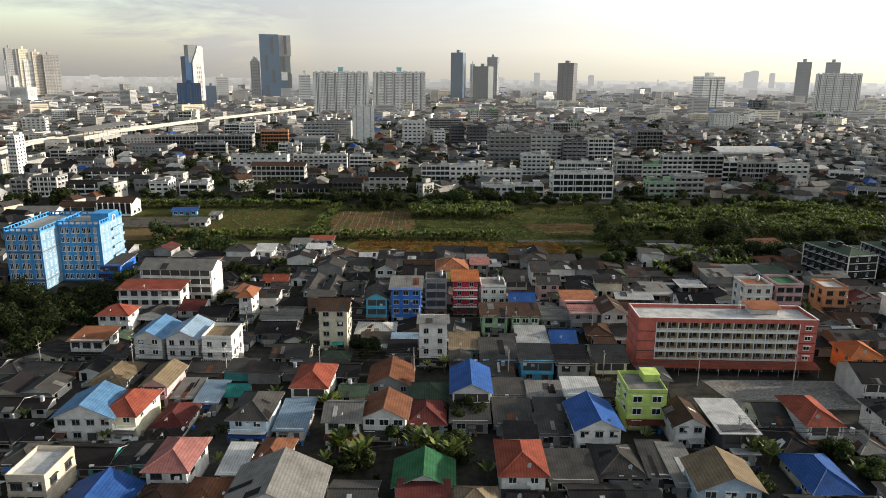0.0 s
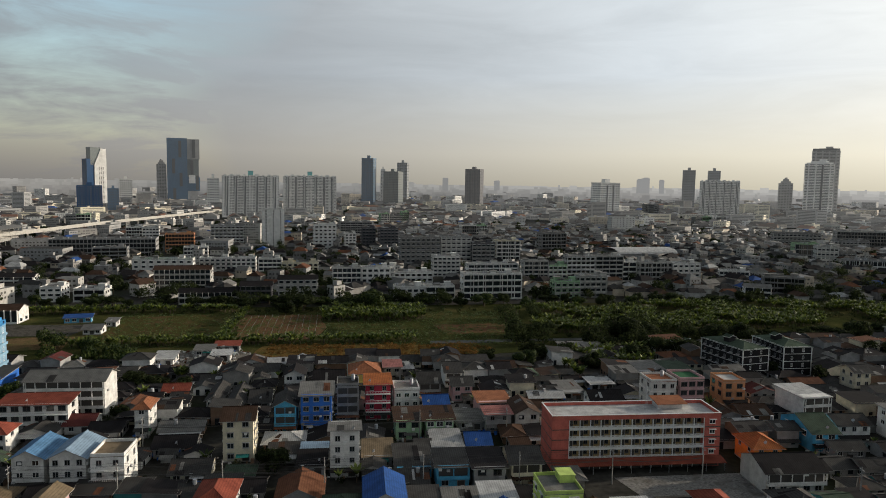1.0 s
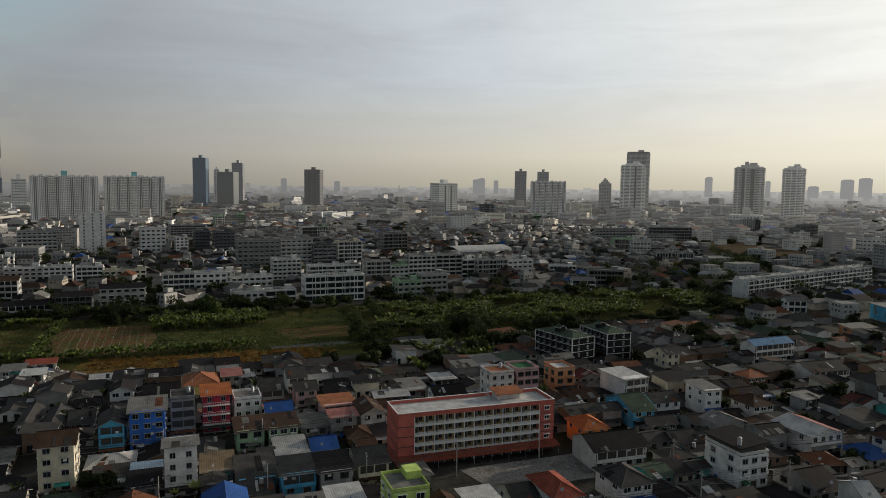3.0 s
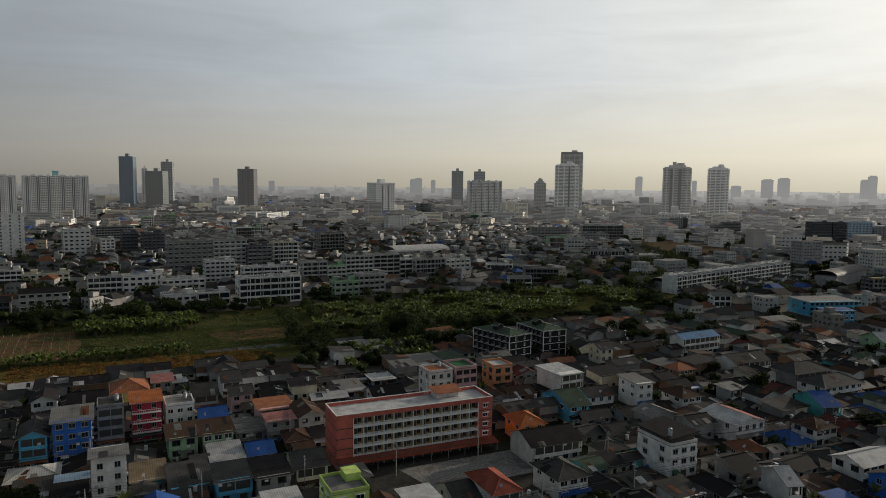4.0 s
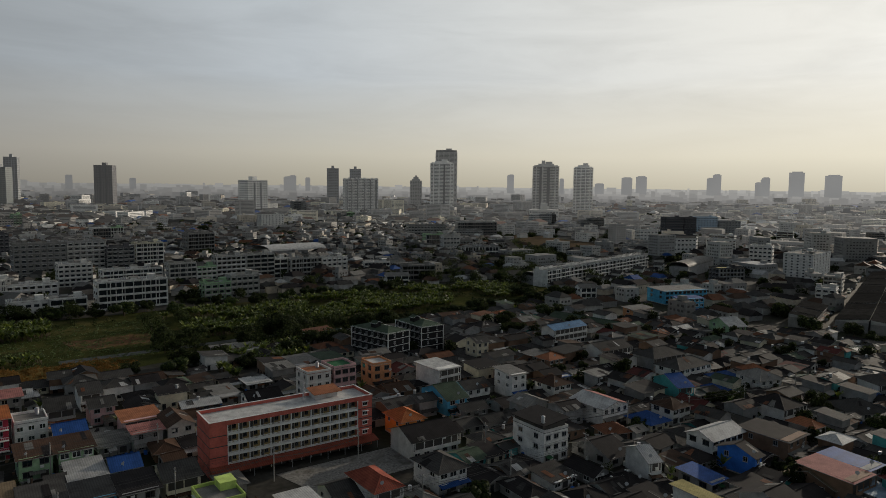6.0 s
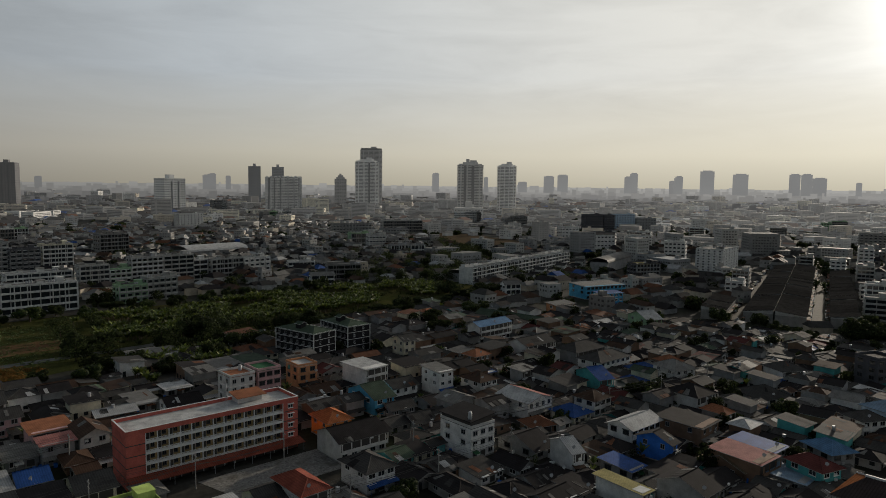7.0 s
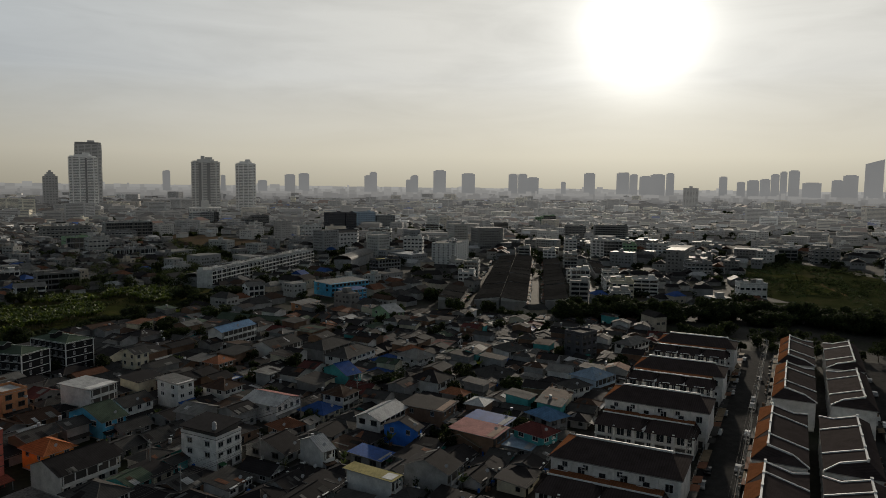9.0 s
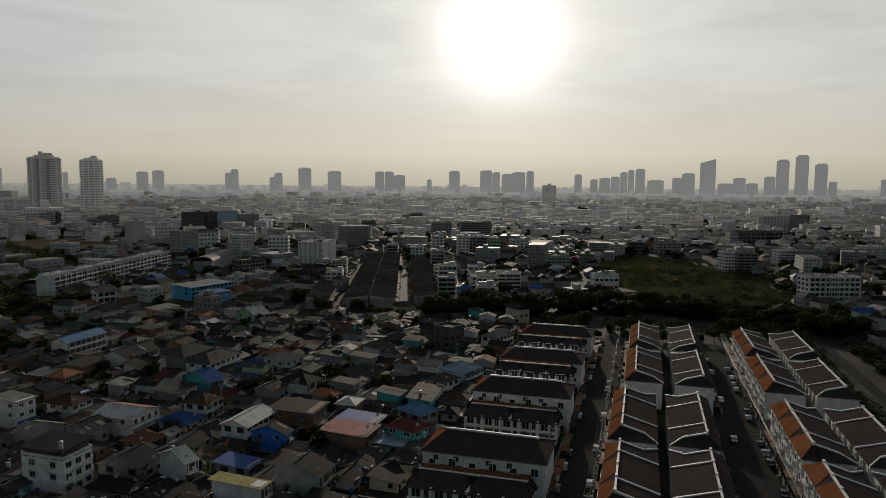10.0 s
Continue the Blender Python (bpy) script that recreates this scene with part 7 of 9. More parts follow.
# airlight puts the painted haze glow on the far glass too
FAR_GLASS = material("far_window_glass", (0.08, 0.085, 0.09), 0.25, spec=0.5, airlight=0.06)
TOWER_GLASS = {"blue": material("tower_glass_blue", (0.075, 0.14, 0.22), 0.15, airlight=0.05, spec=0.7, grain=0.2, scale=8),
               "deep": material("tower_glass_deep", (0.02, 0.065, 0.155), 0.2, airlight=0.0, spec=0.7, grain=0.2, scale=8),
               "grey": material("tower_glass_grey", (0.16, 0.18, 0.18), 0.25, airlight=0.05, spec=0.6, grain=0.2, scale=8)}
def stacked_glass_tower(x, y, yaw, w, h):
    """An office tower of shifted glass boxes: a broad blue front and a paler slotted side."""
    TAKEN.append((x, y, radians(yaw), w, w))
    root = thing("tower_block", x, y, yaw, "blue-grey glass office tower of shifted stacked boxes", "tower", "towers of the city")
    pale, slot = hazy_paint("grey"), FAR_GLASS
    for x0, x1, y0, z0, z1, mat, name in ((-0.5, 0.12, 0.0, 0, 1.0, TOWER_GLASS["blue"], "glass_box"), (0.12, 0.5, 0.03, 0.68, 0.99, pale, "clad_box"), (0.12, 0.47, 0.02, 0.40, 0.68, TOWER_GLASS["grey"], "clad_box"),
                                          (0.12, 0.5, 0.0, 0.18, 0.40, TOWER_GLASS["blue"], "glass_box"), (0.10, 0.44, 0.03, 0.0, 0.18, pale, "clad_box"), (0.16, 0.36, -0.03, 0.30, 0.43, hazy_paint("white"), "white_box")):
        b = Build()
        b.box(x0 * w, x1 * w, y0 * w, 0.7 * w, z0 * h, z1 * h)
        part(name, b, mat, root)
    for u, z0, z1 in ((-0.1, 0.70, 0.96), (-0.3, 0.45, 0.68), (-0.08, 0.25, 0.46), (-0.28, 0.02, 0.22), (0.32, 0.70, 0.98), (0.26, 0.44, 0.66), (0.42, 0.20, 0.42)):
        b = Build()
        b.box((u - 0.045) * w, (u + 0.045) * w, -0.012 * w, 0.05 * w, z0 * h, z1 * h)
        part("dark_slot", b, slot, root)


def slant_top_tower(x, y, yaw, w, h):
    """A white slab tower whose lit side rises in a slant past a dark glass flank."""
    TAKEN.append((x, y, radians(yaw), w, w))
    root = thing("tower_block", x, y, yaw, "white slab tower with slanting top and dark glass flank", "tower", "towers of the city")
    b = Build()
    b.box(-0.5 * w, 0.0, 0, 0.5 * w, 0, h * 0.80)
    part("glass_flank", b, TOWER_GLASS["deep"], root)
    b = Build()
    prof = [(-0.12, 0), (0.5, 0), (0.5, 0.97), (0.22, 0.97), (-0.12, 0.70)]
    a = [(u * w, -0.04 * w, z * h) for u, z in prof]
    c = [(u * w, 0.5 * w, z * h) for u, z in prof]
    b.face(a)
    b.face(c[::-1])
    for i in range(5):
        j = (i + 1) % 5
        b.face([a[j], a[i], c[i], c[j]])
    part("white_slab", b, hazy_paint("white"), root)
    b = Build()
    b.box(-0.3 * w, 0.22 * w, 0.0, 0.45 * w, h * 0.70, h * 0.99)
    part("crown", b, TOWER_GLASS["grey"], root)
    b = Build()
    for k in range(30):
        for u in (0.12, 0.22, 0.32):
            b.face([((u - 0.03) * w, -0.045 * w, (0.05 + k * 0.021) * h), ((u + 0.03) * w, -0.045 * w, (0.05 + k * 0.021) * h), ((u + 0.03) * w, -0.045 * w, (0.06 + k * 0.021) * h), ((u - 0.03) * w, -0.045 * w, (0.06 + k * 0.021) * h)])
    part("window", b, FAR_GLASS, root, "small dark windows", kind="stuff")


tower(-1420, 2308, 48, 28.4, 19.9, 160.3, 30, 'grey', 5, 'pale high-rise flats in a cluster on the skyline')
tower(-1389, 2326, 48, 27.3, 19.1, 158.0, 30, 'cream', 5, 'pale high-rise flats in a cluster on the skyline')
tower(-1357, 2344, 48, 24.5, 17.1, 150.0, 30, 'beige', 5, 'pale high-rise flats in a cluster on the skyline')
tower(-1328, 2370, 48, 48.1, 33.7, 141.9, 30, 'concrete', 5, 'pale high-rise flats in a cluster on the skyline')
tower(-1426, 2302, 48, 22.1, 15.5, 123.1, 30, 'white', 5, 'pale high-rise flats in a cluster on the skyline')
tower(-1380, 2331, 48, 25.9, 18.1, 122.9, 30, 'white', 5, 'pale high-rise flats in a cluster on the skyline')
tower(-1407, 2321, 48, 40.0, 28.0, 73.7, 30, 'white', 5, 'pale high-rise flats in a cluster on the skyline')
tower(-625, 1705, 20, 51.5, 36.1, 60.4, 14, 'deep', 8, 'deep blue glass office block', glass=True)
tower(-587, 1748, 19, 24.1, 16.9, 53.8, 14, 'blue', 5, 'teal glass office block', glass=True)
tower(-703, 2203, 18, 35.6, 24.9, 75.6, 12, 'white', 6, 'white office block on the skyline')
tower(-710, 2617, 15, 32.6, 22.8, 134.4, 26, 'grey', 4, 'grey high-rise with rounded top', crown='step')
tower(-399, 1971, 11, 31.2, 21.9, 82.6, 12, 'white', 5, 'white mid-rise block on the skyline')
slab_flats(-230, 1520, 117, 22, 88, 26, 38, 'broad white slab of flats with many balconies')
slab_flats(-112, 1618, 119, 22, 90, 26, 38, 'broad white slab of flats with many balconies')
tower(36, 2518, -24, 44, 30, 165, 28, 'blue', 5, 'dark blue glass office tower with a sunlit pale side', glass=True)
tower(86, 2524, -2, 16.4, 11.5, 127.5, 24, 'white', 2, 'slim white office tower beside dark ones')
tower(122, 2472, -28, 56, 44, 118, 20, 'grey', 6, 'grey-green glass office block', glass=True)
tower(177, 2809, -24, 42, 24, 160, 26, 'slate', 5, 'dark square office tower')
tower(395, 2361, -30, 54, 36, 129, 26, 'dark', 9, 'dark brown tower of flats with a pale edge')
tower(677, 1849, 16, 63.2, 44.2, 86.4, 14, 'white', 9, 'white stepped hospital-like block')
tower(1119, 2252, -26, 41.0, 28.7, 135.8, 24, 'slate', 6, 'plain dark office tower')
tower(1237, 2303, -28, 41.2, 28.9, 136.9, 24, 'slate', 6, 'plain dark office tower')
slab_flats(962, 1759, 100, 20, 96, 22, 30, 'broad grey slab of flats with a lift shaft', box=False)
balcony_tower(1518, 2111, 80, 60, 203, 44, 'grey', 'taller grey rear tower of flats', cut=0.12, drum=False, top=8)
balcony_tower(1273, 1794, 73, 52, 148, 34, 'white', 'tall pale tower of flats with balconies', cut=0.16, slots=((0.1, 0.07),), drum=False)
tower(1488, 2272, -33, 44.8, 31.4, 98.9, 18, 'grey', 5, 'grey tower with a stepped top', crown='step')
balcony_tower(1303, 1355, 69, 60, 132, 32, 'aged', 'twin tower of flats with balconies and dark slots', slots=((-0.2, 0.09), (0.1, 0.11)))
balcony_tower(1445, 1353, 53, 53, 132, 32, 'white', 'slimmer twin tower of flats with rows of rounded balconies', cut=0.3, drum=False)
tower(1065, 1111, -44, 63.1, 44.2, 26.3, 3, 'aged', 10, 'broad white podium below the twin towers')
tower(1156, 1196, -44, 45.3, 31.7, 21.7, 4, 'aged', 10, 'pale podium at the foot of the twin towers')
tower(2894, 383, -82, 55.4, 38.8, 81.7, 18, 'concrete', 5, 'grey mid-rise in the haze')
stacked_glass_tower(-611, 2527, 14, 107.2, 223.5)
slant_top_tower(-705, 1978, 46, 52.7, 163.5)


# ---- the far city ----
ROOFS = [sheet(n) for n in ("grey", "dark", "light", "brown", "rust", "white", "blue")]
BODIES = [paint(n) for n in ("aged", "beige", "grey", "concrete", "aged")]
FAR_SET = [hazy_sheet(n) for n in ("grey", "dark", "light", "brown", "rust", "white", "blue")] + [hazy_paint(n) for n in ("white", "cream", "grey", "concrete", "beige")] + [FAR_GLASS]


# nearer ring: the same emitted haze, fainter
MIDWAY_SET = [hazy_sheet(n, 0.028) for n in ("grey", "dark", "light", "brown", "rust", "white", "blue")] + [hazy_paint(n, 0.03) for n in ("aged", "beige", "grey", "concrete", "aged")] + [material("midway_glass", (0.06, 0.06, 0.062), 0.4, spec=0.3, airlight=0.025)]


def clear_ground(x, y):
    if inside(x, y, FIELD_AREA) or inside(x, y, GRASS_AREA) or inside(x, y, OLD_QUARTER):
        return False
    if x > 60 and -110 < y < 60 and x < 420:
        return False
    return True


def far_city(name, r0, r1, count, seed, sizes, heights, label, a0=-45, a1=118, roofed=True, mix=(9, 10, 3, 3, 2, 1.2, 0.8)):
    rng = random.Random(seed)
    b = Build()
    made = 0
    for _ in range(count * 4):
        a = radians(rng.uniform(a0, a1))
        r = math.sqrt(rng.uniform(r0 * r0, r1 * r1))
        x, y = r * math.sin(a), r * math.cos(a)
        w, d = rng.uniform(*sizes), rng.uniform(*sizes) * 0.8
        if not clear_ground(x, y) or not is_free(x, y, w, d, 2.0):
            continue
        # most houses keep to the street grid of their quarter
        quarter = (int(x // 160) * 7 + int(y // 160) * 13) % 5
        turn = radians((0, 19, -12, 0, 45)[quarter] + rng.choice((0, 90)) + rng.uniform(-3, 3))
        h = rng.uniform(*heights) * (1 if rng.random() < 0.8 else 1.8)
        c, s = math.cos(turn), math.sin(turn)
        at = lambda u, v, z: (x + u * c - v * s, y + u * s + v * c, z)
        p = [(-w / 2, -d / 2), (w / 2, -d / 2), (w / 2, d / 2), (-w / 2, d / 2)]
        body, top = 7 + rng.choices(range(5), (3, 2, 4, 4, 2))[0], rng.choices(range(7), mix)[0]
        for i in range(4):
            j = (i + 1) % 4
            b.face([at(*p[i], 0), at(*p[j], 0), at(*p[j], h), at(*p[i], h)], body)
            if h > 6:
                for k in range(1, int(h / 3)):
                    q = 0.06
                    e = Vector((p[j][0] - p[i][0], p[j][1] - p[i][1]))
                    o = Vector((e.y, -e.x)).normalized() * q
                    m0, m1 = Vector(p[i]) + e * 0.08 + o, Vector(p[j]) - e * 0.08 + o
                    if r > 1500:
                        b.face([at(*m0, k * 3 + 0.9), at(*m1, k * 3 + 0.9), at(*m1, k * 3 + 2.1), at(*m0, k * 3 + 2.1)], 12)
                        continue
                    n = max(2, round(e.length / 3.6))
                    for g in range(n):
                        if rng.random() < 0.88:
                            q0, q1 = m0 + (m1 - m0) * ((g + 0.2) / n), m0 + (m1 - m0) * ((g + rng.uniform(0.6, 0.9)) / n)
                            b.face([at(*q0, k * 3 + 0.8), at(*q1, k * 3 + 0.8), at(*q1, k * 3 + 2.1), at(*q0, k * 3 + 2.1)], 12)
        if roofed and h < 9:
            rise, o = 0.22 * d + 0.5, 0.5
            e = [at(-w / 2 - o, -d / 2 - o, h - 0.2), at(w / 2 + o, -d / 2 - o, h - 0.2), at(w / 2 + o, d / 2 + o, h - 0.2), at(-w / 2 - o, d / 2 + o, h - 0.2)]
            g0, g1 = at(-w / 2 + d * 0.3 * (made % 2), 0, h + rise), at(w / 2 - d * 0.3 * (made % 2), 0, h + rise)
            b.face([e[0], e[1], g1, g0], top)
            b.face([e[2], e[3], g0, g1], top)
            b.face([e[1], e[2], g1], top)
            b.face([e[3], e[0], g0], top)
        else:
            b.face([at(*q, h) for q in p], top if top in (0, 2, 5) else 2)
            if rng.random() < 0.6:
                u, v = rng.uniform(-0.25, 0.25) * w, rng.uniform(-0.2, 0.2) * d
                z = [(u - 2, v - 2), (u + 2, v - 2), (u + 2, v + 2), (u - 2, v + 2)]
                for i in range(4):
                    j = (i + 1) % 4
                    b.face([at(*z[i], h), at(*z[j], h), at(*z[j], h + 2.6), at(*z[i], h + 2.6)], body)
                b.face([at(*q, h + 2.6) for q in z], 2)
        made += 1
        if made == count:
            break
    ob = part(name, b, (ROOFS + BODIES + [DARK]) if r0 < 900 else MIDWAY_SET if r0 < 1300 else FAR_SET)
    return tagged(ob, label, "distant houses", kind="stuff")


def far_trees(name, r0, r1, count, seed, label, a0=-45, a1=118):
    rng = random.Random(seed)
    b = Build()
    for _ in range(count):
        a = radians(rng.uniform(a0, a1))
        r = math.sqrt(rng.uniform(r0 * r0, r1 * r1))
        x, y = r * math.sin(a), r * math.cos(a)
        if not clear_ground(x, y) or not is_free(x, y, 5, 5, 0.5):
            continue
        s = rng.uniform(0.7, 1.5)
        for k in range(rng.randrange(1, 4)):
            crown_build(rng, 5.0 * s, 7.0 * s, int(150 * min(1, 900 / r) + 30), 0.9 * s * max(1, r / 900), b, x + rng.uniform(-6, 6), y + rng.uniform(-6, 6), -0.5)
    return tagged(part(name, b, LEAF_DARK), label, "trees", kind="stuff")


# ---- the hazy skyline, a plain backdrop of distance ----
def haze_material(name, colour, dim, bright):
    """The farthest buildings as haze alone, painted as emission, brighter under the sun."""
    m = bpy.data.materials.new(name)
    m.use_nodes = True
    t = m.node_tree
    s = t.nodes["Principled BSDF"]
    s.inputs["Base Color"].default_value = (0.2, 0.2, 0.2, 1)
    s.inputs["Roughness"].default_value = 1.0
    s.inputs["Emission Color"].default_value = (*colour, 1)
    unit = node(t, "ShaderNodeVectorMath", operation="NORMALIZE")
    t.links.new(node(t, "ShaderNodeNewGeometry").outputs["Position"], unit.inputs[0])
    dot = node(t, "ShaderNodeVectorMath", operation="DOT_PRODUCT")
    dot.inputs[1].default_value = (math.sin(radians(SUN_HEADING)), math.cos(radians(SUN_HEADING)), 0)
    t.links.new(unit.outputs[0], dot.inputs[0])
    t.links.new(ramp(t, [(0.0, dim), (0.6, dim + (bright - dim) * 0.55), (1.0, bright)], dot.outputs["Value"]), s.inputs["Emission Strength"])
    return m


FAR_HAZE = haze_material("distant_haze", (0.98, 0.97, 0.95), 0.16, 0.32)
# each farther row emits more, so the haze depth is painted in
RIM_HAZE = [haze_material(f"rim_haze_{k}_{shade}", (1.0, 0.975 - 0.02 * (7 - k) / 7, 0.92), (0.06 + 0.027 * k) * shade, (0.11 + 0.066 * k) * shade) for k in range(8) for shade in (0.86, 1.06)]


def skyline_tower(bearing, r, w, h, slant=False):
    a = radians(bearing)
    root = thing("skyline_tower", r * math.sin(a), r * math.cos(a), -bearing, "pale grey tower dissolved in evening haze", "tower", "skyline towers", kind="structure")
    b = Build()
    if slant:
        b.box(-w / 2, w / 2, -w * 0.3, w * 0.3, 0, h * 0.93)
        b.face([(-w / 2, -w * 0.3, h * 0.93), (w / 2, -w * 0.3, h * 0.93), (w / 2, -w * 0.3, h * 1.03)])
        b.face([(-w / 2, -w * 0.3, h * 0.93), (w / 2, -w * 0.3, h * 1.03), (w / 2, w * 0.3, h * 1.03), (-w / 2, w * 0.3, h * 0.93)])
    else:
        b.box(-w / 2, w / 2, -w * 0.3, w * 0.3, 0, h * 0.97)
        b.box(-w * 0.33, w * 0.36, -w * 0.25, w * 0.25, h * 0.97, h)
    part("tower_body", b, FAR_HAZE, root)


skyline_tower(45.17, 4370, 27, 136)
skyline_tower(48.17, 4219, 53, 107)
skyline_tower(50.31, 4417, 64, 147)
skyline_tower(51.42, 4253, 62, 152)
skyline_tower(56.59, 4226, 44, 144)
skyline_tower(57.02, 4296, 45, 166)
skyline_tower(59.92, 4449, 34, 123)
skyline_tower(60.43, 4219, 42, 148)
skyline_tower(62.48, 4236, 76, 180)
skyline_tower(64.85, 4360, 83, 165)
skyline_tower(68.53, 4468, 58, 167)
skyline_tower(69.31, 4497, 58, 168)
skyline_tower(70.15, 4489, 73, 146)
skyline_tower(72.62, 4272, 28, 117)
skyline_tower(74.71, 4252, 62, 170)
skyline_tower(77.14, 4224, 34, 153)
skyline_tower(77.53, 4220, 38, 174)
skyline_tower(78.16, 4401, 43, 168)
skyline_tower(79.04, 4356, 70, 157)
skyline_tower(79.96, 4422, 85, 169)
skyline_tower(80.90, 4484, 47, 178)
skyline_tower(84.77, 4329, 44, 155)
skyline_tower(86.03, 4465, 45, 127)
skyline_tower(86.87, 4457, 65, 137)
skyline_tower(87.69, 4297, 53, 142)
skyline_tower(88.36, 4326, 43, 170)
skyline_tower(88.92, 4244, 35, 182)
skyline_tower(89.61, 4425, 57, 193)
skyline_tower(90.79, 4302, 93, 123)
skyline_tower(92.40, 4430, 55, 139)
skyline_tower(93.22, 4459, 74, 167)
skyline_tower(95.92, 4390, 86, 106)
skyline_tower(96.89, 4226, 64, 137)
skyline_tower(97.77, 4440, 66, 108)
skyline_tower(98.98, 4461, 59, 148)
skyline_tower(99.82, 4375, 66, 242)
skyline_tower(101.08, 4433, 68, 268)
skyline_tower(102.33, 4491, 65, 222)
skyline_tower(103.11, 4479, 42, 120)
skyline_tower(106.37, 4320, 50, 131)
skyline_tower(94.63, 4300, 85, 238, slant=True)
skyline_tower(40.92, 4300, 27, 154)
skyline_tower(41.08, 4300, 32, 157)
skyline_tower(22.79, 4300, 42, 128)
skyline_tower(6.98, 4300, 17, 119)
skyline_tower(11.30, 4300, 28, 106)
skyline_tower(7.18, 4300, 24, 119)
skyline_tower(11.40, 4300, 27, 107)
skyline_tower(23.23, 4300, 42, 136)
skyline_tower(24.42, 4300, 29, 124)
skyline_tower(23.04, 4300, 37, 131)
skyline_tower(74.68, 4300, 65, 172)
skyline_tower(77.24, 4300, 65, 175)
skyline_tower(78.08, 4300, 41, 163)
skyline_tower(60.38, 4300, 47, 141)


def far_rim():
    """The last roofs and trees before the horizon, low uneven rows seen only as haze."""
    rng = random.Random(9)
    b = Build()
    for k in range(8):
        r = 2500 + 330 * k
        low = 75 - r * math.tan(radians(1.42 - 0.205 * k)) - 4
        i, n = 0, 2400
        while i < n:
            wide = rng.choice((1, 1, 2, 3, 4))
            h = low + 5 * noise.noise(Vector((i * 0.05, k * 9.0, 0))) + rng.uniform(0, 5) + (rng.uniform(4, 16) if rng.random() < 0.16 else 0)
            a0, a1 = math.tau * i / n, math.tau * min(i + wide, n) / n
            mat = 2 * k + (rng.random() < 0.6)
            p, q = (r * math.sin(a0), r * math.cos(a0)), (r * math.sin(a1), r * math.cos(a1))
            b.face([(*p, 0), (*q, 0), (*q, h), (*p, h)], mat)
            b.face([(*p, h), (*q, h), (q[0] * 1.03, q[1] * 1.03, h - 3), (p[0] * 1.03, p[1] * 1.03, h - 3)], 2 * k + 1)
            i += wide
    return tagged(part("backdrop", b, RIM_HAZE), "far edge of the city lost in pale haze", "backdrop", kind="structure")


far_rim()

# ---- market gardens ----
FIELD_AREA = [(-215, 325), (-150, 300), (-60, 285), (30, 287), (66, 300), (110, 303), (150, 318), (235, 335), (330, 330), (395, 400), (300, 435), (124, 428), (-31, 420), (-215, 420)]
GRASS_AREA = [(440, -5), (455, -90), (640, -105), (820, 0), (690, 50)]
OLD_QUARTER = [(-190, 92), (58, 92), (92, 62), (146, 56), (350, 56), (388, 80), (372, 130), (330, 250), (270, 322), (170, 312), (110, 298), (66, 296), (30, 284), (-60, 282), (-150, 296), (-215, 320)]

def ragged(corners, rough, step, seed):
    """The outline through these corners, made uneven."""
    out = []
    for (ax, ay), (bx, by) in zip(corners, corners[1:] + corners[:1]):
        n = max(1, int(math.hypot(bx - ax, by - ay) / step))
        for i in range(n):
            x, y = ax + (bx - ax) * i / n, ay + (by - ay) * i / n
            q = Vector((x * 0.06, y * 0.06, seed))
            out.append((x + rough * noise.noise(q), y + rough * noise.noise(q + Vector((31, 7, 0)))))
    return out


PLAYGROUND = [(588, 642), (631, 571), (715, 627), (764, 842), (702, 814)]
TAKEN.append((665, 690, radians(63), 170, 80))
GROVE = [(-156, 229), (-133, 235), (-109, 217), (-106, 194), (-111, 173), (-120, 173)]
LOT = [(-78, 281), (-78, 309), (-67, 316), (-47, 307), (-42, 276), (-57, 271)]
patch("yard", LOT, soil_material("dusty_lot", (0.14, 0.13, 0.115), (0.22, 0.20, 0.175), (0.12, 0.10, 0.08), 0.2), "dusty pale lot with rubble heaps", "yard", 0.07)
patch("field", FIELD_AREA, soil_material("meadow", (0.03, 0.036, 0.014), (0.052, 0.058, 0.02), (0.095, 0.085, 0.034), 0.05), "rough green garden land with weeds", "field", 0.05)
BARE = soil_material("bare_soil", (0.11, 0.075, 0.04), (0.17, 0.115, 0.06), (0.10, 0.10, 0.04), 0.09)
PLOUGH = soil_material("ploughed_soil", (0.10, 0.06, 0.035), (0.15, 0.09, 0.05), (0.075, 0.09, 0.03), 0.10)
GRASS = soil_material("grass", (0.03, 0.038, 0.012), (0.055, 0.062, 0.02), (0.085, 0.072, 0.03), 0.08)
MEADOW = soil_material("wet_meadow", (0.022, 0.028, 0.013), (0.046, 0.052, 0.021), (0.075, 0.068, 0.034), 0.03)
DRY = soil_material("dry_grass", (0.13, 0.085, 0.03), (0.17, 0.115, 0.04), (0.075, 0.075, 0.025), 0.12)
patch("field", ragged([(-178, 316), (-130, 316), (-133, 342), (-172, 342)], 4.0, 5, 1.5), BARE, "bare brown earth plot", "field", 0.11)
patch("yard", [(-180, 345), (-138, 345), (-134, 372), (-178, 372)], soil_material("gravel_yard", (0.07, 0.066, 0.058), (0.11, 0.10, 0.088), (0.05, 0.052, 0.035), 0.15), "pale gravel parking yard beside the gardens", "yard", 0.11)
patch("field", ragged([(-122, 330), (-70, 326), (-76, 396), (-128, 392)], 4.0, 5, 2.5), soil_material("bean_plot", (0.09, 0.062, 0.03), (0.07, 0.07, 0.024), (0.11, 0.075, 0.038), 0.07), "half-green vegetable plot with brown strips", "field", 0.11)
patch("field", ragged([(-58, 328), (-19, 332), (-19, 395), (-64, 395)], 4.0, 5, 3.5), PLOUGH, "ploughed brown plot with rows of pale stakes", "field", 0.11)
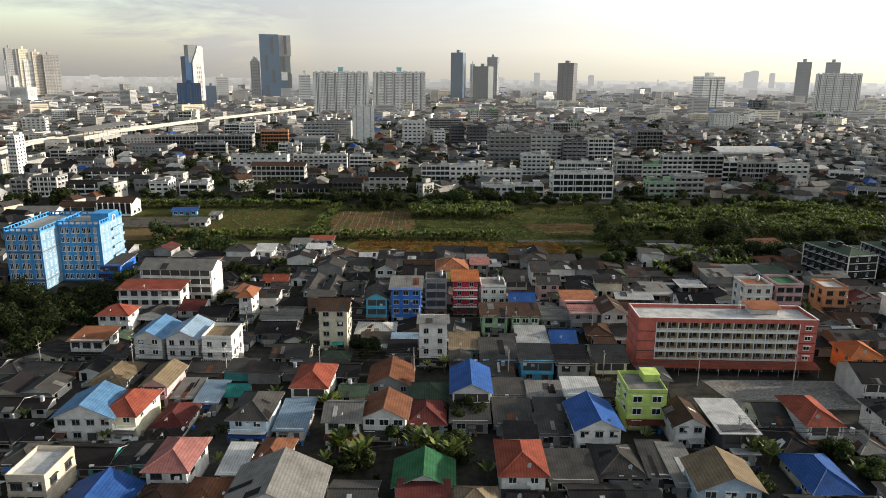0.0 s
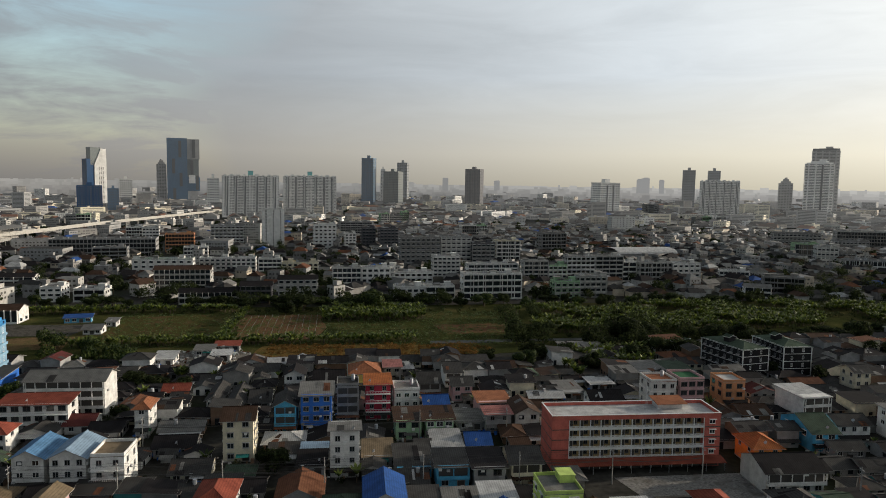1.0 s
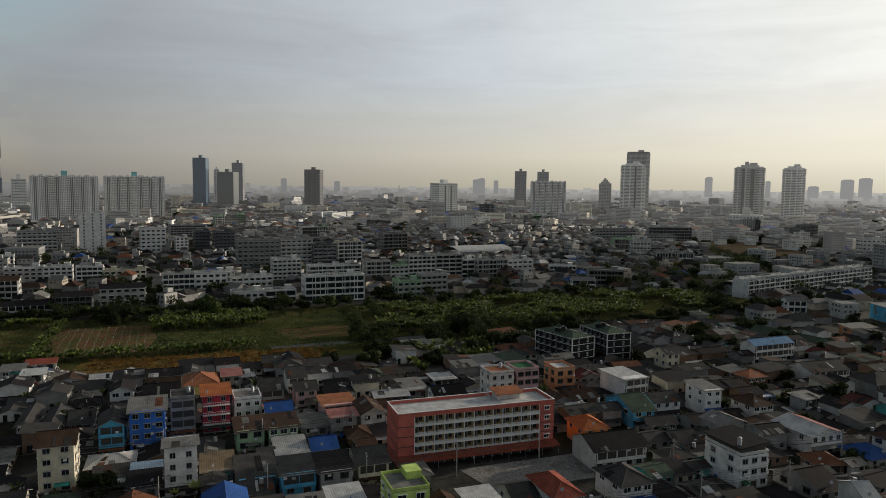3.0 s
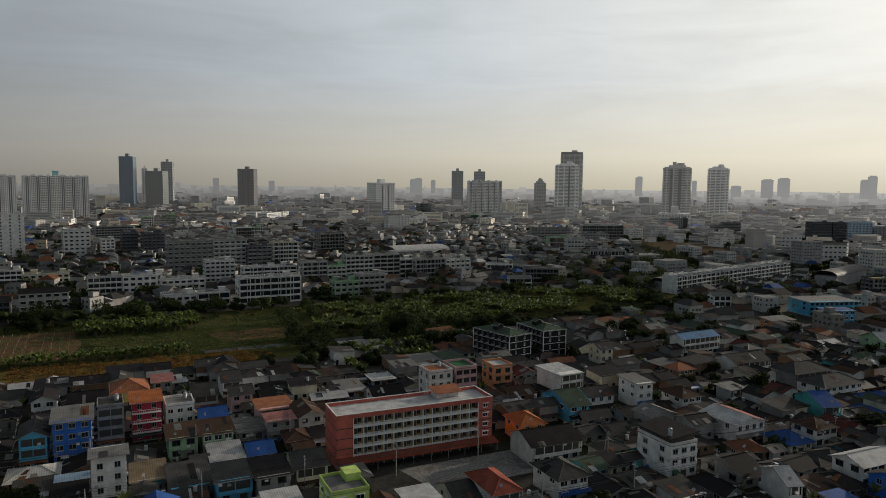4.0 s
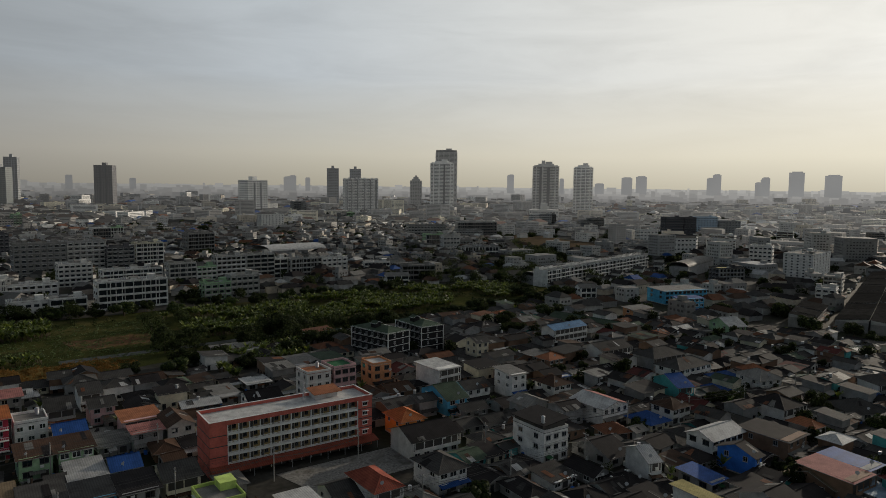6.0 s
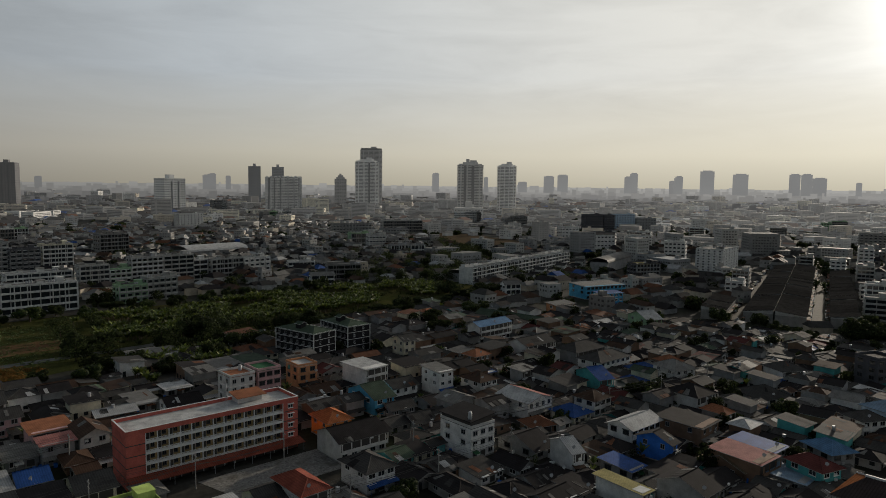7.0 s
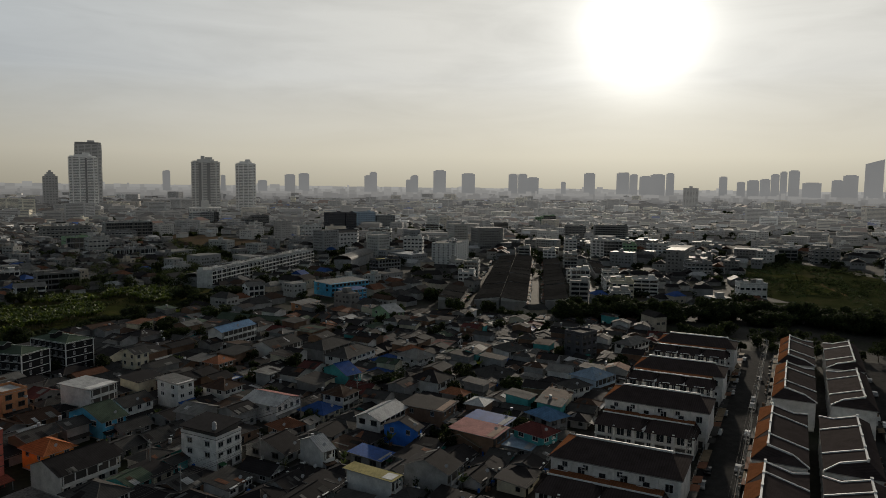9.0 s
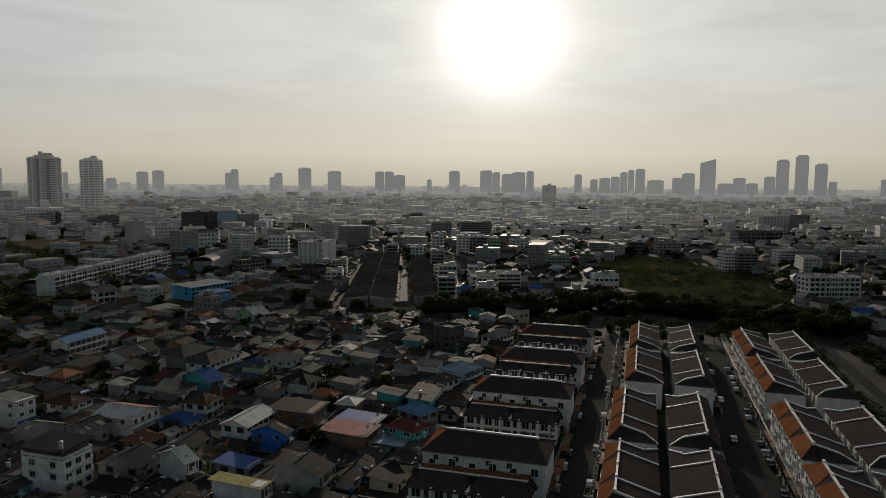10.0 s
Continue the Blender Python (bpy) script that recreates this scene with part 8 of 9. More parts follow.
patch("field", ragged([(-14, 352), (38, 350), (36, 372), (-14, 372)], 4.0, 5, 4.5), GRASS, "green plot", "field", 0.11)
patch("field", ragged([(42, 340), (76, 340), (80, 366), (42, 364)], 4.0, 5, 5.5), PLOUGH, "bare brown plot", "field", 0.11)
patch("field", ragged([(-46, 284), (30, 290), (34, 318), (-44, 318)], 4.0, 5, 6.5), DRY, "dry yellow-brown grass behind the houses", "field", 0.12)
patch("grass", ragged([(442, -6), (456, -88), (638, -102), (815, 0), (690, 46)], 22, 12, 2.0), MEADOW, "rough green meadow among the houses", "grass", 0.08)
patch("path", ragged([(640, -20), (560, -38), (560, -36), (640, -17.5)], 3, 10, 5.0), BARE, "pale dirt path across the meadow", "path", 0.11)
patch("grass", ragged([(560, -10), (600, -30), (700, 0), (650, 25)], 14, 9, 8.0), GRASS, "brighter grass on the meadow", "grass", 0.10)
patch("yard", [(70, 150), (104, 150), (106, 166), (66, 166)], soil_material("worn_yard", (0.19, 0.185, 0.175), (0.27, 0.26, 0.245), (0.15, 0.14, 0.125), 0.2), "pale concrete yard before the coral block", "yard", 0.05)
WATER = material("canal_water", (0.018, 0.022, 0.014), 0.45, spec=0.08, grain=0.3, stain=0.4, scale=4)
patch("canal", [(34, 319), (150, 324), (150, 329), (34, 325)], WATER, "narrow dark canal behind the gardens", "canal", 0.13)

rng = random.Random(12)
b = Build()
for k in range(11):
    for i in range(20):
        x, y = -57 + k * 3.6 + rng.uniform(-0.2, 0.2) - i * 0.1, 331 + i * 3.2 + rng.uniform(-1.2, 1.2)
        b.rod((x, y, 0), (x + rng.uniform(-0.1, 0.1), y, 0.9), 0.06, 4)
tagged(part("stake", b, CONCRETE), "rows of pale plant stakes in the ploughed plot", "stakes", kind="stuff")

banana_field("banana_plants", [(-64 + rng.uniform(-2, 2), rng.uniform(322, 402)) for _ in range(110)] + scatter(rng, [(-128, 319), (28, 322), (28, 331), (-128, 328)], 300), "hedge of banana plants between the plots", rng, 1.1)
banana_field("banana_plants", scatter(rng, [(-20, 374), (36, 372), (40, 412), (-22, 410)], 330), "dense green banana grove", rng, 1.35)
banana_field("banana_plants", scatter(rng, [(92, 335), (160, 338), (238, 345), (300, 345), (352, 395), (300, 420), (150, 415), (92, 400)], 1900, lambda x, y: noise.noise(Vector((x * 0.03, y * 0.03, 3))) > -0.12 and (x * 0.25 + y) % 8.5 < 3.6), "wide banana plantation", rng, 1.3)
banana_field("banana_plants", scatter(rng, [(-190, 396), (-70, 402), (-70, 412), (-190, 408)], 200), "row of banana plants along the road", rng, 1.2)
banana_field("banana_plants", scatter(rng, [(95, 272), (130, 275), (128, 300), (95, 298)], 90), "clump of banana plants behind the houses", rng, 1.3)
scrub("dry_bushes", scatter(rng, [(-42, 285), (28, 290), (60, 300), (60, 315), (30, 319), (-40, 319)], 420), SCRUB, "low rust-brown dry bushes", rng, 1.5, 1.5, 0.3, 30)
scrub("dry_bushes", scatter(rng, [(6, 296), (18, 296), (18, 308), (6, 308)], 14) + scatter(rng, [(36, 298), (52, 298), (52, 308), (36, 308)], 14), SCRUB, "tall rust-brown dry shrubs", rng, 2.8, 3.6, 0.3, 90)
scrub("bushes", scatter(rng, FIELD_AREA, 420, lambda x, y: y > 398 or x > 85 or x < -178), LEAF_DARK, "dark weedy bushes at the field's edge", rng, 2.2, 2.6, 0.34, 70)
scrub("bushes", [(-57 + k * 1.8 + rng.uniform(-0.3, 0.3) - i * 0.06, 331 + i * 1.9 + rng.uniform(-0.8, 0.8)) for k in range(22) for i in range(33) if noise.noise(Vector((k * 0.3, i * 0.2, 9))) > -0.15], material("crop_leaves", (0.09, 0.135, 0.028), 0.7, grain=0.3, stain=0.4), "rows of low crops on the ploughed plot", rng, 0.7, 0.5, 0.25, 10)
scrub("bushes", scatter(rng, FIELD_AREA, 3200, lambda x, y: -130 < x < 90 and 318 < y < 402 and not (-60 < x < -19 and rng.random() < 0.75)), material("crop_leaves", (0.09, 0.135, 0.028), 0.7, grain=0.3, stain=0.4), "low green crops and weeds", rng, 0.9, 0.55, 0.3, 11)
rough_land = [(430, 10), (445, -105), (650, -120), (835, 5), (700, 66)]
scrub("bushes", scatter(rng, rough_land, 420, lambda x, y: noise.noise(Vector((x * 0.018, y * 0.03, 6))) > 0.0), LEAF_DARK, "dark thickets on the meadow", rng, 3.4, 3.2, 0.5, 60)
scrub("bushes", scatter(rng, rough_land, 1500, lambda x, y: noise.noise(Vector((x * 0.02, y * 0.03, 1))) > -0.1), material("crop_leaves", (0.09, 0.135, 0.028), 0.7, grain=0.3, stain=0.4), "tall weeds and grass tussocks on the meadow", rng, 1.8, 0.9, 0.45, 14)

def grove(spots, label, rng, r=5.0, tall=8.0, mat=None):
    """A closed mass of tree crowns with trunks under them."""
    b = Build()
    for x, y in spots:
        s = rng.uniform(0.65, 1.35)
        b.rod((x, y, 0), (x, y, tall * s * 0.5), 0.25, 5, 1, 0.12)
        crown_build(rng, r * s, tall * s, 420, 0.5, b, x, y, 0.4)
    return tagged(part("grove", b, [mat or LEAF_DARK, BARK]), label, "trees", kind="stuff")


grove(scatter(rng, [(344, -78), (346, 44), (384, 58), (398, -84)], 62, lambda x, y: is_free(x, y, 5, 5, 0)), "dark trees behind the estate", rng, 4.5, 6.5)
scrub("bushes", scatter(rng, [(140, -79.5), (140, -70), (352, -72), (352, -79.5)], 130), LEAF_DARK, "clipped dark trees along the estate wall", rng, 2.0, 3.4, 0.3, 90)
scrub("bushes", scatter(rng, [(140, -150), (140, -94), (380, -94), (420, -150)], 420), LEAF_DARK, "overgrown land beside the lane", rng, 3.0, 3.6, 0.4, 80)
def among_blocks(x, y):
    return clear_ground(x, y) and is_free(x, y, 5, 5, 0) and 430 < math.hypot(x, y) < 900


grove(scatter(rng, [(-260, 400), (-40, 440), (300, 440), (420, 300), (620, 420), (560, 700), (200, 860), (-260, 800)], 210, lambda x, y: among_blocks(x, y) and noise.noise(Vector((x * 0.012, y * 0.012, 8))) > 0.0), "dark trees between the blocks of the town", rng, 5.5, 8.5)
patch("field", ragged(PLAYGROUND, 5, 9, 12.5), soil_material("red_earth", (0.10, 0.075, 0.052), (0.13, 0.095, 0.066), (0.085, 0.075, 0.045), 0.05), "bare reddish sports ground below the twin towers", "field", 0.12)
grove(scatter(rng, GROVE, 42), "dark overgrown grove beside the hotel", rng, 4.5, 6.5)
grove(scatter(rng, [(452, 738), (452, 579), (484, 520), (399, 422), (318, 406), (282, 444)], 60, lambda x, y: is_free(x, y, 6, 6, 0)), "dark trees beyond the plantation", rng, 6, 9)
grove(scatter(rng, [(80, 391), (106, 393), (84, 290), (67, 280)], 8), "dense trees at the edge of the gardens", rng, 6, 9)
grove(scatter(rng, [(135, 372), (170, 374), (171, 328), (155, 285), (121, 279), (92, 291), (114, 336)], 24, lambda x, y: is_free(x, y, 5, 5, 0)), "dense dark trees between sheds and plantation", rng, 5.5, 8.5)
grove(scatter(rng, [(615, 708), (580, 614), (510, 501), (369, 397), (327, 379)], 40, lambda x, y: is_free(x, y, 6, 6, 0)), "dark trees beside the white terrace of flats", rng, 7, 10)
grove(scatter(rng, [(-132, 476), (-81, 456), (17, 448), (69, 448), (64, 417), (-117, 420)], 44, lambda x, y: is_free(x, y, 4, 4, 0)), "row of trees between gardens and town", rng, 5, 8)
grove(scatter(rng, [(-149, 329), (-118, 319), (-93, 299), (-83, 280), (-103, 279), (-136, 301)], 24, lambda x, y: is_free(x, y, 4, 4, 0)), "overgrown strip along the canal", rng, 4, 6, LEAF)
b = Build()
for k in range(260):
    x, y = scatter(rng, LOT, 1)[0]
    s = rng.uniform(0.15, 0.6)
    b.box(x - s, x + s, y - s * 0.7, y + s * 0.7, 0.05, 0.1 + s * rng.uniform(0.6, 1.6), rng.randrange(3))
tagged(part("rubble", b, [CONCRETE, WHITE, sheet("rust")]), "heaps of rubble and scrap on the dusty lot", "rubble", kind="stuff")

# ---- shophouse terraces along the slanting streets ----
WAY_X, WAY_Y = 0.944, 0.329
OLD_ROOF = material("old_sheet_roof", (0.05, 0.048, 0.046), 0.95, spec=0.0, grain=0.3, stain=0.5, vary=0.3, wave=("X", 0.9, 0.2), bump=0.1)


def long_roof_row(x, y, yaw, length, depth, h, rise, seed):
    """A terrace of low shophouses under one long slanting sheet roof, stepped from house to house, shop fronts below."""
    TAKEN.append((x, y, radians(yaw), length, depth))
    pick = random.Random(seed)
    root = thing("shophouse_terrace", x, y, yaw, "terrace of low shophouses under a long dark slanting roof", "terraced houses", "shophouse terraces")
    b, front = Build(), Build()
    b.box(-length / 2, length / 2, -depth / 2, depth / 2, 0, h)
    n = int(length / 4.2)
    for i in range(n):
        u = (i + 0.5) * length / n - length / 2
        front.box(u - 1.5, u + 1.5, -depth / 2 - 0.05, -depth / 2 - 0.01, 0.1, 2.4, 0)
        front.box(u - 0.9, u + 0.9, -depth / 2 - 0.05, -depth / 2 - 0.01, 3.2, 4.4, 0)
        z = pick.uniform(2.5, 3.0)
        front.slab([(u - 1.9, -depth / 2 - 1.8, z - 0.4), (u + 1.9, -depth / 2 - 1.8, z - 0.4), (u + 1.9, -depth / 2 - 0.06, z), (u - 1.9, -depth / 2 - 0.06, z)], 0.06, 1 + pick.randrange(3))
    part("wall", b, paint("concrete"), root)
    part("shop_front", front, [DARK, sheet("rust"), sheet("grey"), sheet("brown")], root, "dark shop fronts under sheet awnings", kind="stuff")
    u = -length / 2
    while u < length / 2 - 1:
        w = min(pick.uniform(8, 26), length / 2 - u)
        lift = pick.uniform(0.0, 0.5)
        b = Build()
        b.slab([(u, -depth / 2 - 0.6, h + 0.05 + lift), (u + w - 0.15, -depth / 2 - 0.6, h + 0.05 + lift), (u + w - 0.15, depth / 2 + 0.2, h + rise + lift), (u, depth / 2 + 0.2, h + rise + lift)], 0.16)
        b.box(u, u + w - 0.15, -depth / 2, depth / 2, h, h + 0.03 + lift, 1)
        b.face([(u, depth / 2, h), (u + w - 0.15, depth / 2, h), (u + w - 0.15, depth / 2, h + rise + lift - 0.1), (u, depth / 2, h + rise + lift - 0.1)][::-1], 1)
        for side in (u, u + w - 0.16):
            b.face([(side, -depth / 2, h), (side, depth / 2, h), (side, depth / 2, h + rise + lift - 0.1)], 1)
        part("roof", b, [OLD_ROOF, paint("aged")], root)
        u += w
    return root


def street_spot(m, off):
    return 390 + m * WAY_X - off * WAY_Y, 137.5 + m * WAY_Y + off * WAY_X


for off, s0, s1, depth, turn in ((30.0, 10, 130, 15.5, 199.2), (30.0, 131, 290, 15.5, 199.2), (13.5, 8, 120, 15.5, 19.2), (13.5, 121, 300, 15.5, 19.2), (-13.0, 14, 100, 14.0, 199.2), (-13.0, 101, 270, 14.0, 199.2), (53.5, 6, 62, 13.0, 19.2), (-53.0, 150, 260, 12.0, 19.2)):
    long_roof_row(*street_spot((s0 + s1) / 2, off), turn, s1 - s0, depth, 5.6, 1.9, int(s0 + off))
for off, m, long, tall in ((-29, 62, 15, 4), (-30, 150, 16, 3), (-30, 230, 22, 5), (-54, 44, 18, 3), (-55, 96, 22, 3), (-56, 128, 14, 4), (54, 120, 16, 3), (55, 170, 18, 4), (14, 322, 20, 4), (-12, 300, 20, 4), (-34, 330, 26, 7), (-62, 330, 28, 7)):
    x, y = street_spot(m, off)
    if is_free(x, y, 10, 10, 0):
        block(x, y, -70.8, 12, long, tall, "aged" if int(m) % 3 else "white", storey=3.1, bays=3, cover="light", label="flat-roofed pale shophouse block with rows of windows", name="shophouse_terrace", group="shophouse terraces", faces="flr")
for off, wide in ((41.3, 10), (0, 11), (-41.4, 9), (-74, 8)):
    c = [(390 + m * WAY_X - (off + q) * WAY_Y, 137.5 + m * WAY_Y + (off + q) * WAY_X) for m, q in ((-4, wide / 2), (-4, -wide / 2), (520, -wide / 2), (520, wide / 2))]
    patch("road", c, material("street", (0.085, 0.073, 0.055), 0.75, spec=0.03, grain=0.3, stain=0.35, bump=0.1), "narrow street between shophouses", "road", 0.07)
    b = Build()
    for k in range(60):
        m, q = rng.uniform(5, 300), rng.choice((-1, 1)) * (wide / 2 - 1.3)
        x, y = 390 + m * WAY_X - (off + q) * WAY_Y, 137.5 + m * WAY_Y + (off + q) * WAY_X
        turn = pose(x, y, 0.08, 0, 0, 19.2)
        lone = Build()
        profile_body(lone, [(-2.2, 0.35), (2.2, 0.35), (2.2, 0.8), (1.2, 0.93), (0.6, 1.42), (-1.1, 1.45), (-1.7, 1.0), (-2.2, 0.95)], 0.86, rng.randrange(3), 0.08)
        lone.box(-1.1, 0.55, -0.83, 0.83, 1.0, 1.3, 3)
        for u in (-1.4, 1.4):
            lone.rod((u, -0.88, 0.32), (u, 0.88, 0.32), 0.32, 8, 4)
        for f, mat in zip(lone.f, lone.m):
            b.face([turn @ Vector(lone.v[i]) for i in f], mat)
    awn = Build()
    for k in range(110):
        m, q, s = rng.uniform(2, 420), rng.choice((-1, 1)), rng.uniform(1.5, 3.2)
        z = rng.uniform(2.6, 3.4)
        c = [(m - s, q * wide * 0.5), (m + s, q * wide * 0.5), (m + s, q * (wide * 0.5 - rng.uniform(1.2, 2.4))), (m - s, q * (wide * 0.5 - 1.8))]
        awn.slab([(390 + u * WAY_X - (off + v) * WAY_Y, 137.5 + u * WAY_Y + (off + v) * WAY_X, z - 0.5 * (i > 1)) for i, (u, v) in (enumerate(c) if q < 0 else reversed(list(enumerate(c))))], 0.06, rng.randrange(4))
    tagged(part("awnings", awn, [sheet("grey"), sheet("rust"), sheet("dull_green"), sheet("brown")]), "sheet awnings over the shop fronts of a narrow street", "awnings", kind="stuff")
    scrub("bushes", [(390 + m * WAY_X - (off + q) * WAY_Y, 137.5 + m * WAY_Y + (off + q) * WAY_X) for m, q in ((rng.uniform(0, 380), rng.choice((-1, 1)) * wide * 0.36) for _ in range(26))], LEAF_DARK, "small street trees and potted plants", rng, 1.7, 3.6, 0.3, 70)
    tagged(part("parked_cars", b, [material("car_paint_" + n, CAR_PAINT[n], 0.25, spec=0.6, grain=0.03) for n in ("black", "silver", "grey")] + [GLASS, TYRE]), "small parked cars lining a narrow street", "cars", kind="stuff")


def hall(x, y, yaw, w, d, h, rise, label, cover="white"):
    """A long hall under a barrel roof."""
    TAKEN.append((x, y, radians(yaw), w, d))
    root = thing("hall", x, y, yaw, label, "hall")
    b = Build()
    b.box(-w / 2, w / 2, -d / 2, d / 2, 0, h)
    part("wall", b, paint("grey"), root)
    b = Build()
    n = 10
    for i in range(n):
        p = []
        for k in (i, i + 1):
            a = math.pi * k / n
            p.append((-(d / 2 + 0.8) * math.cos(a), h + rise * math.sin(a)))
        b.slab([(-w / 2 - 1, p[0][0], p[0][1]), (w / 2 + 1, p[0][0], p[0][1]), (w / 2 + 1, p[1][0], p[1][1]), (-w / 2 - 1, p[1][0], p[1][1])], 0.2)
    part("roof", b, sheet(cover), root, "curved sheet-metal roof")


hall(292, 690, 8, 66, 34, 8, 5, "wide white hall with a shallow curved roof")
hall(545, 375, 18, 75, 16, 9, 4, "school hall with a grey barrel roof", "light")
hall(395, 402, 15, 60, 18, 7, 3, "long pale warehouse under a curved roof", "light")


# ---- the elevated railway ----
def viaduct():
    pts = [Vector(p) for p in ((-372, 560), (-400, 658), (-404, 730), (-382, 881), (-372, 1018), (-353, 1145), (-330, 1310), (-307, 1459), (-285, 1680), (-240, 2100))]
    root = thing("viaduct", -400, 700, 0, "pale concrete elevated railway on round piers", "viaduct", kind="structure")
    o = Vector((-400, 700))
    for p, q in zip(pts, pts[1:]):
        e = (q - p).normalized()
        n = Vector((-e.y, e.x)) * 5.0
        b = Build()
        c = [p - o + n, p - o - n, q - o - n, q - o + n]
        c = c[::-1]
        b.slab([(u.x, u.y, 13.0) for u in c], 1.8)
        part("deck", b, PALE_CONCRETE, root)
        for s in (1, -1):
            b = Build()
            k = n * s
            d = n.normalized() * 0.3 * s
            c = [p - o + k, p - o + k - d, q - o + k - d, q - o + k]
            b.slab([(u.x, u.y, 14.4) for u in (c if s < 0 else c[::-1])], 1.4)
            part("parapet", b, PALE_CONCRETE, root)
        for k in range(int((q - p).length / 30)):
            u = p + e * (k * 30 + 10) - o
            b = Build()
            b.rod((u.x, u.y, 0), (u.x, u.y, 11.2), 1.1, 10)
            part("pier", b, PALE_CONCRETE, root)
    return root


viaduct()
STATION = thing("railway_station", -402, 800, 5, "elevated railway station with a long grey roof", "station")
TAKEN.append((-402, 800, radians(5), 40, 160))
for name, box, mat in (("platform_wall", (-13, 13, -70, 70, 9, 13.5), PALE_CONCRETE), ("concourse", (-15, 15, -50, 50, 5.5, 9), CONCRETE)):
    b = Build()
    b.box(*box)
    part(name, b, mat, STATION)
for s in (-1, 1):
    b = Build()
    c = [(s * 15, -75, 18.5), (s * 15, 75, 18.5), (0, 75, 21), (0, -75, 21)]
    b.slab(c if s > 0 else c[::-1], 0.4)
    part("roof", b, sheet("light"), STATION)
for k in range(12):
    for s in (-1, 1):
        b = Build()
        b.box(s * 13 - 0.3, s * 13 + 0.3, -70 + k * 12.5 - 0.3, -70 + k * 12.5 + 0.3, 0, 18.6)
        part("column", b, PALE_CONCRETE, STATION)
for s in (-1, 1):
    b = Build()
    b.slab([(16, s * 30 - 2.5, 8.5), (30, s * 30 - 2.5, 0.4), (30, s * 30 + 2.5, 0.4), (16, s * 30 + 2.5, 8.5)], 0.5)
    part("stair", b, PALE_CONCRETE, STATION)

# ---- trees ----
tree(-21.3, 175.6, 4.5, 8.0, True, seed=0)
tree(-118.1, 244.2, 4.5, 8.0, False, seed=1)
tree(-137.2, 217.5, 6.0, 8.0, True, seed=2)
tree(-122.4, 218.0, 6.0, 8.0, True, seed=3)
tree(-125.2, 209.4, 5.0, 6.0, True, seed=4)
tree(-150.1, 226.2, 6.0, 8.0, True, seed=5)
tree(-119.3, 227.2, 4.0, 6.0, True, seed=6)
tree(4.8, 142.4, 4.0, 6.5, True, seed=7)
tree(1.6, 128.9, 3.2, 5.0, False, seed=8)
tree(3.8, 125.7, 2.5, 4.0, False, seed=9)
tree(-16.4, 122.2, 3.0, 4.5, False, seed=10)
tree(-19.6, 121.1, 2.5, 4.0, False, seed=11)
tree(-9.8, 132.1, 3.0, 5.0, False, seed=12)
tree(59.7, 115.1, 2.6, 4.5, False, seed=13)
tree(80.1, 127.3, 3.2, 5.5, False, seed=14)
tree(83.4, 120.2, 3.5, 5.5, False, seed=15)
tree(82.7, 116.4, 3.0, 5.0, False, seed=16)
tree(66.9, 199.8, 3.0, 5.0, False, seed=17)
tree(-81.0, 256.8, 5.0, 7.0, True, seed=18)
tree(-73.5, 253.2, 5.0, 6.5, True, seed=19)
tree(-61.8, 249.8, 4.0, 6.0, True, seed=20)
tree(-38.4, 236.4, 3.5, 5.0, True, seed=21)
tree(-74.7, 222.5, 3.0, 5.0, True, seed=22)
tree(76.8, 290.0, 6.0, 9.0, True, seed=23)
tree(69.8, 276.1, 5.0, 8.0, False, seed=24)
tree(131.4, 330.8, 9.0, 12.0, True, seed=25)
tree(140.2, 325.5, 8.0, 10.0, True, seed=26)
tree(79.4, 333.3, 7.0, 10.0, True, seed=27)
tree(93.6, 334.3, 6.0, 8.0, True, seed=28)
tree(54.7, 288.6, 4.0, 6.0, True, seed=29)
tree(8.5, 411.9, 8.0, 13.0, False, seed=30)
tree(3.4, 411.4, 6.0, 11.0, True, seed=31)
tree(-32.2, 408.2, 8.0, 11.0, True, seed=32)
tree(-41.3, 398.3, 6.0, 9.0, True, seed=33)
tree(91.6, 290.9, 5.0, 7.0, True, seed=34)
tree(97.8, 273.4, 5.0, 7.0, True, seed=35)
tree(134.3, 293.4, 6.0, 9.0, True, seed=36)
tree(149.5, 294.4, 7.0, 9.0, True, seed=37)
tree(173.6, 316.4, 7.0, 10.0, True, seed=38)
tree(187.4, 317.3, 7.0, 10.0, True, seed=39)
tree(120.3, 283.4, 5.0, 8.0, True, seed=40)
tree(379.7, 237.8, 5.0, 9.0, True, seed=41)
tree(364.4, 236.1, 4.0, 8.0, True, seed=42)
tree(352.4, 209.8, 3.5, 6.0, False, seed=43)
tree(172.8, 135.2, 2.5, 4.5, False, seed=44)
tree(332.8, 268.3, 4.0, 7.0, True, seed=45)
tree(235.9, 263.9, 5.0, 7.0, True, seed=46)
tree(249.8, 288.7, 6.0, 8.0, True, seed=47)
tree(281.5, 291.8, 6.0, 8.0, False, seed=48)
tree(296.9, 294.1, 5.0, 7.0, False, seed=49)
tree(214.4, 128.4, 4.0, 6.0, False, seed=50)
tree(215.7, 122.1, 3.5, 5.0, True, seed=51)
tree(100.0, 124.3, 3.5, 5.5, False, seed=52)
tree(232.6, 90.2, 4.0, 7.0, False, seed=53)
tree(376.9, 162.2, 5.0, 9.0, True, seed=54)
tree(285.7, 63.4, 4.0, 6.0, True, seed=55)
tree(233.5, 90.1, 4.0, 6.5, True, seed=56)
tree(355.1, 130.3, 5.0, 8.0, True, seed=57)
tree(373.7, 184.1, 6.0, 9.0, False, seed=58)
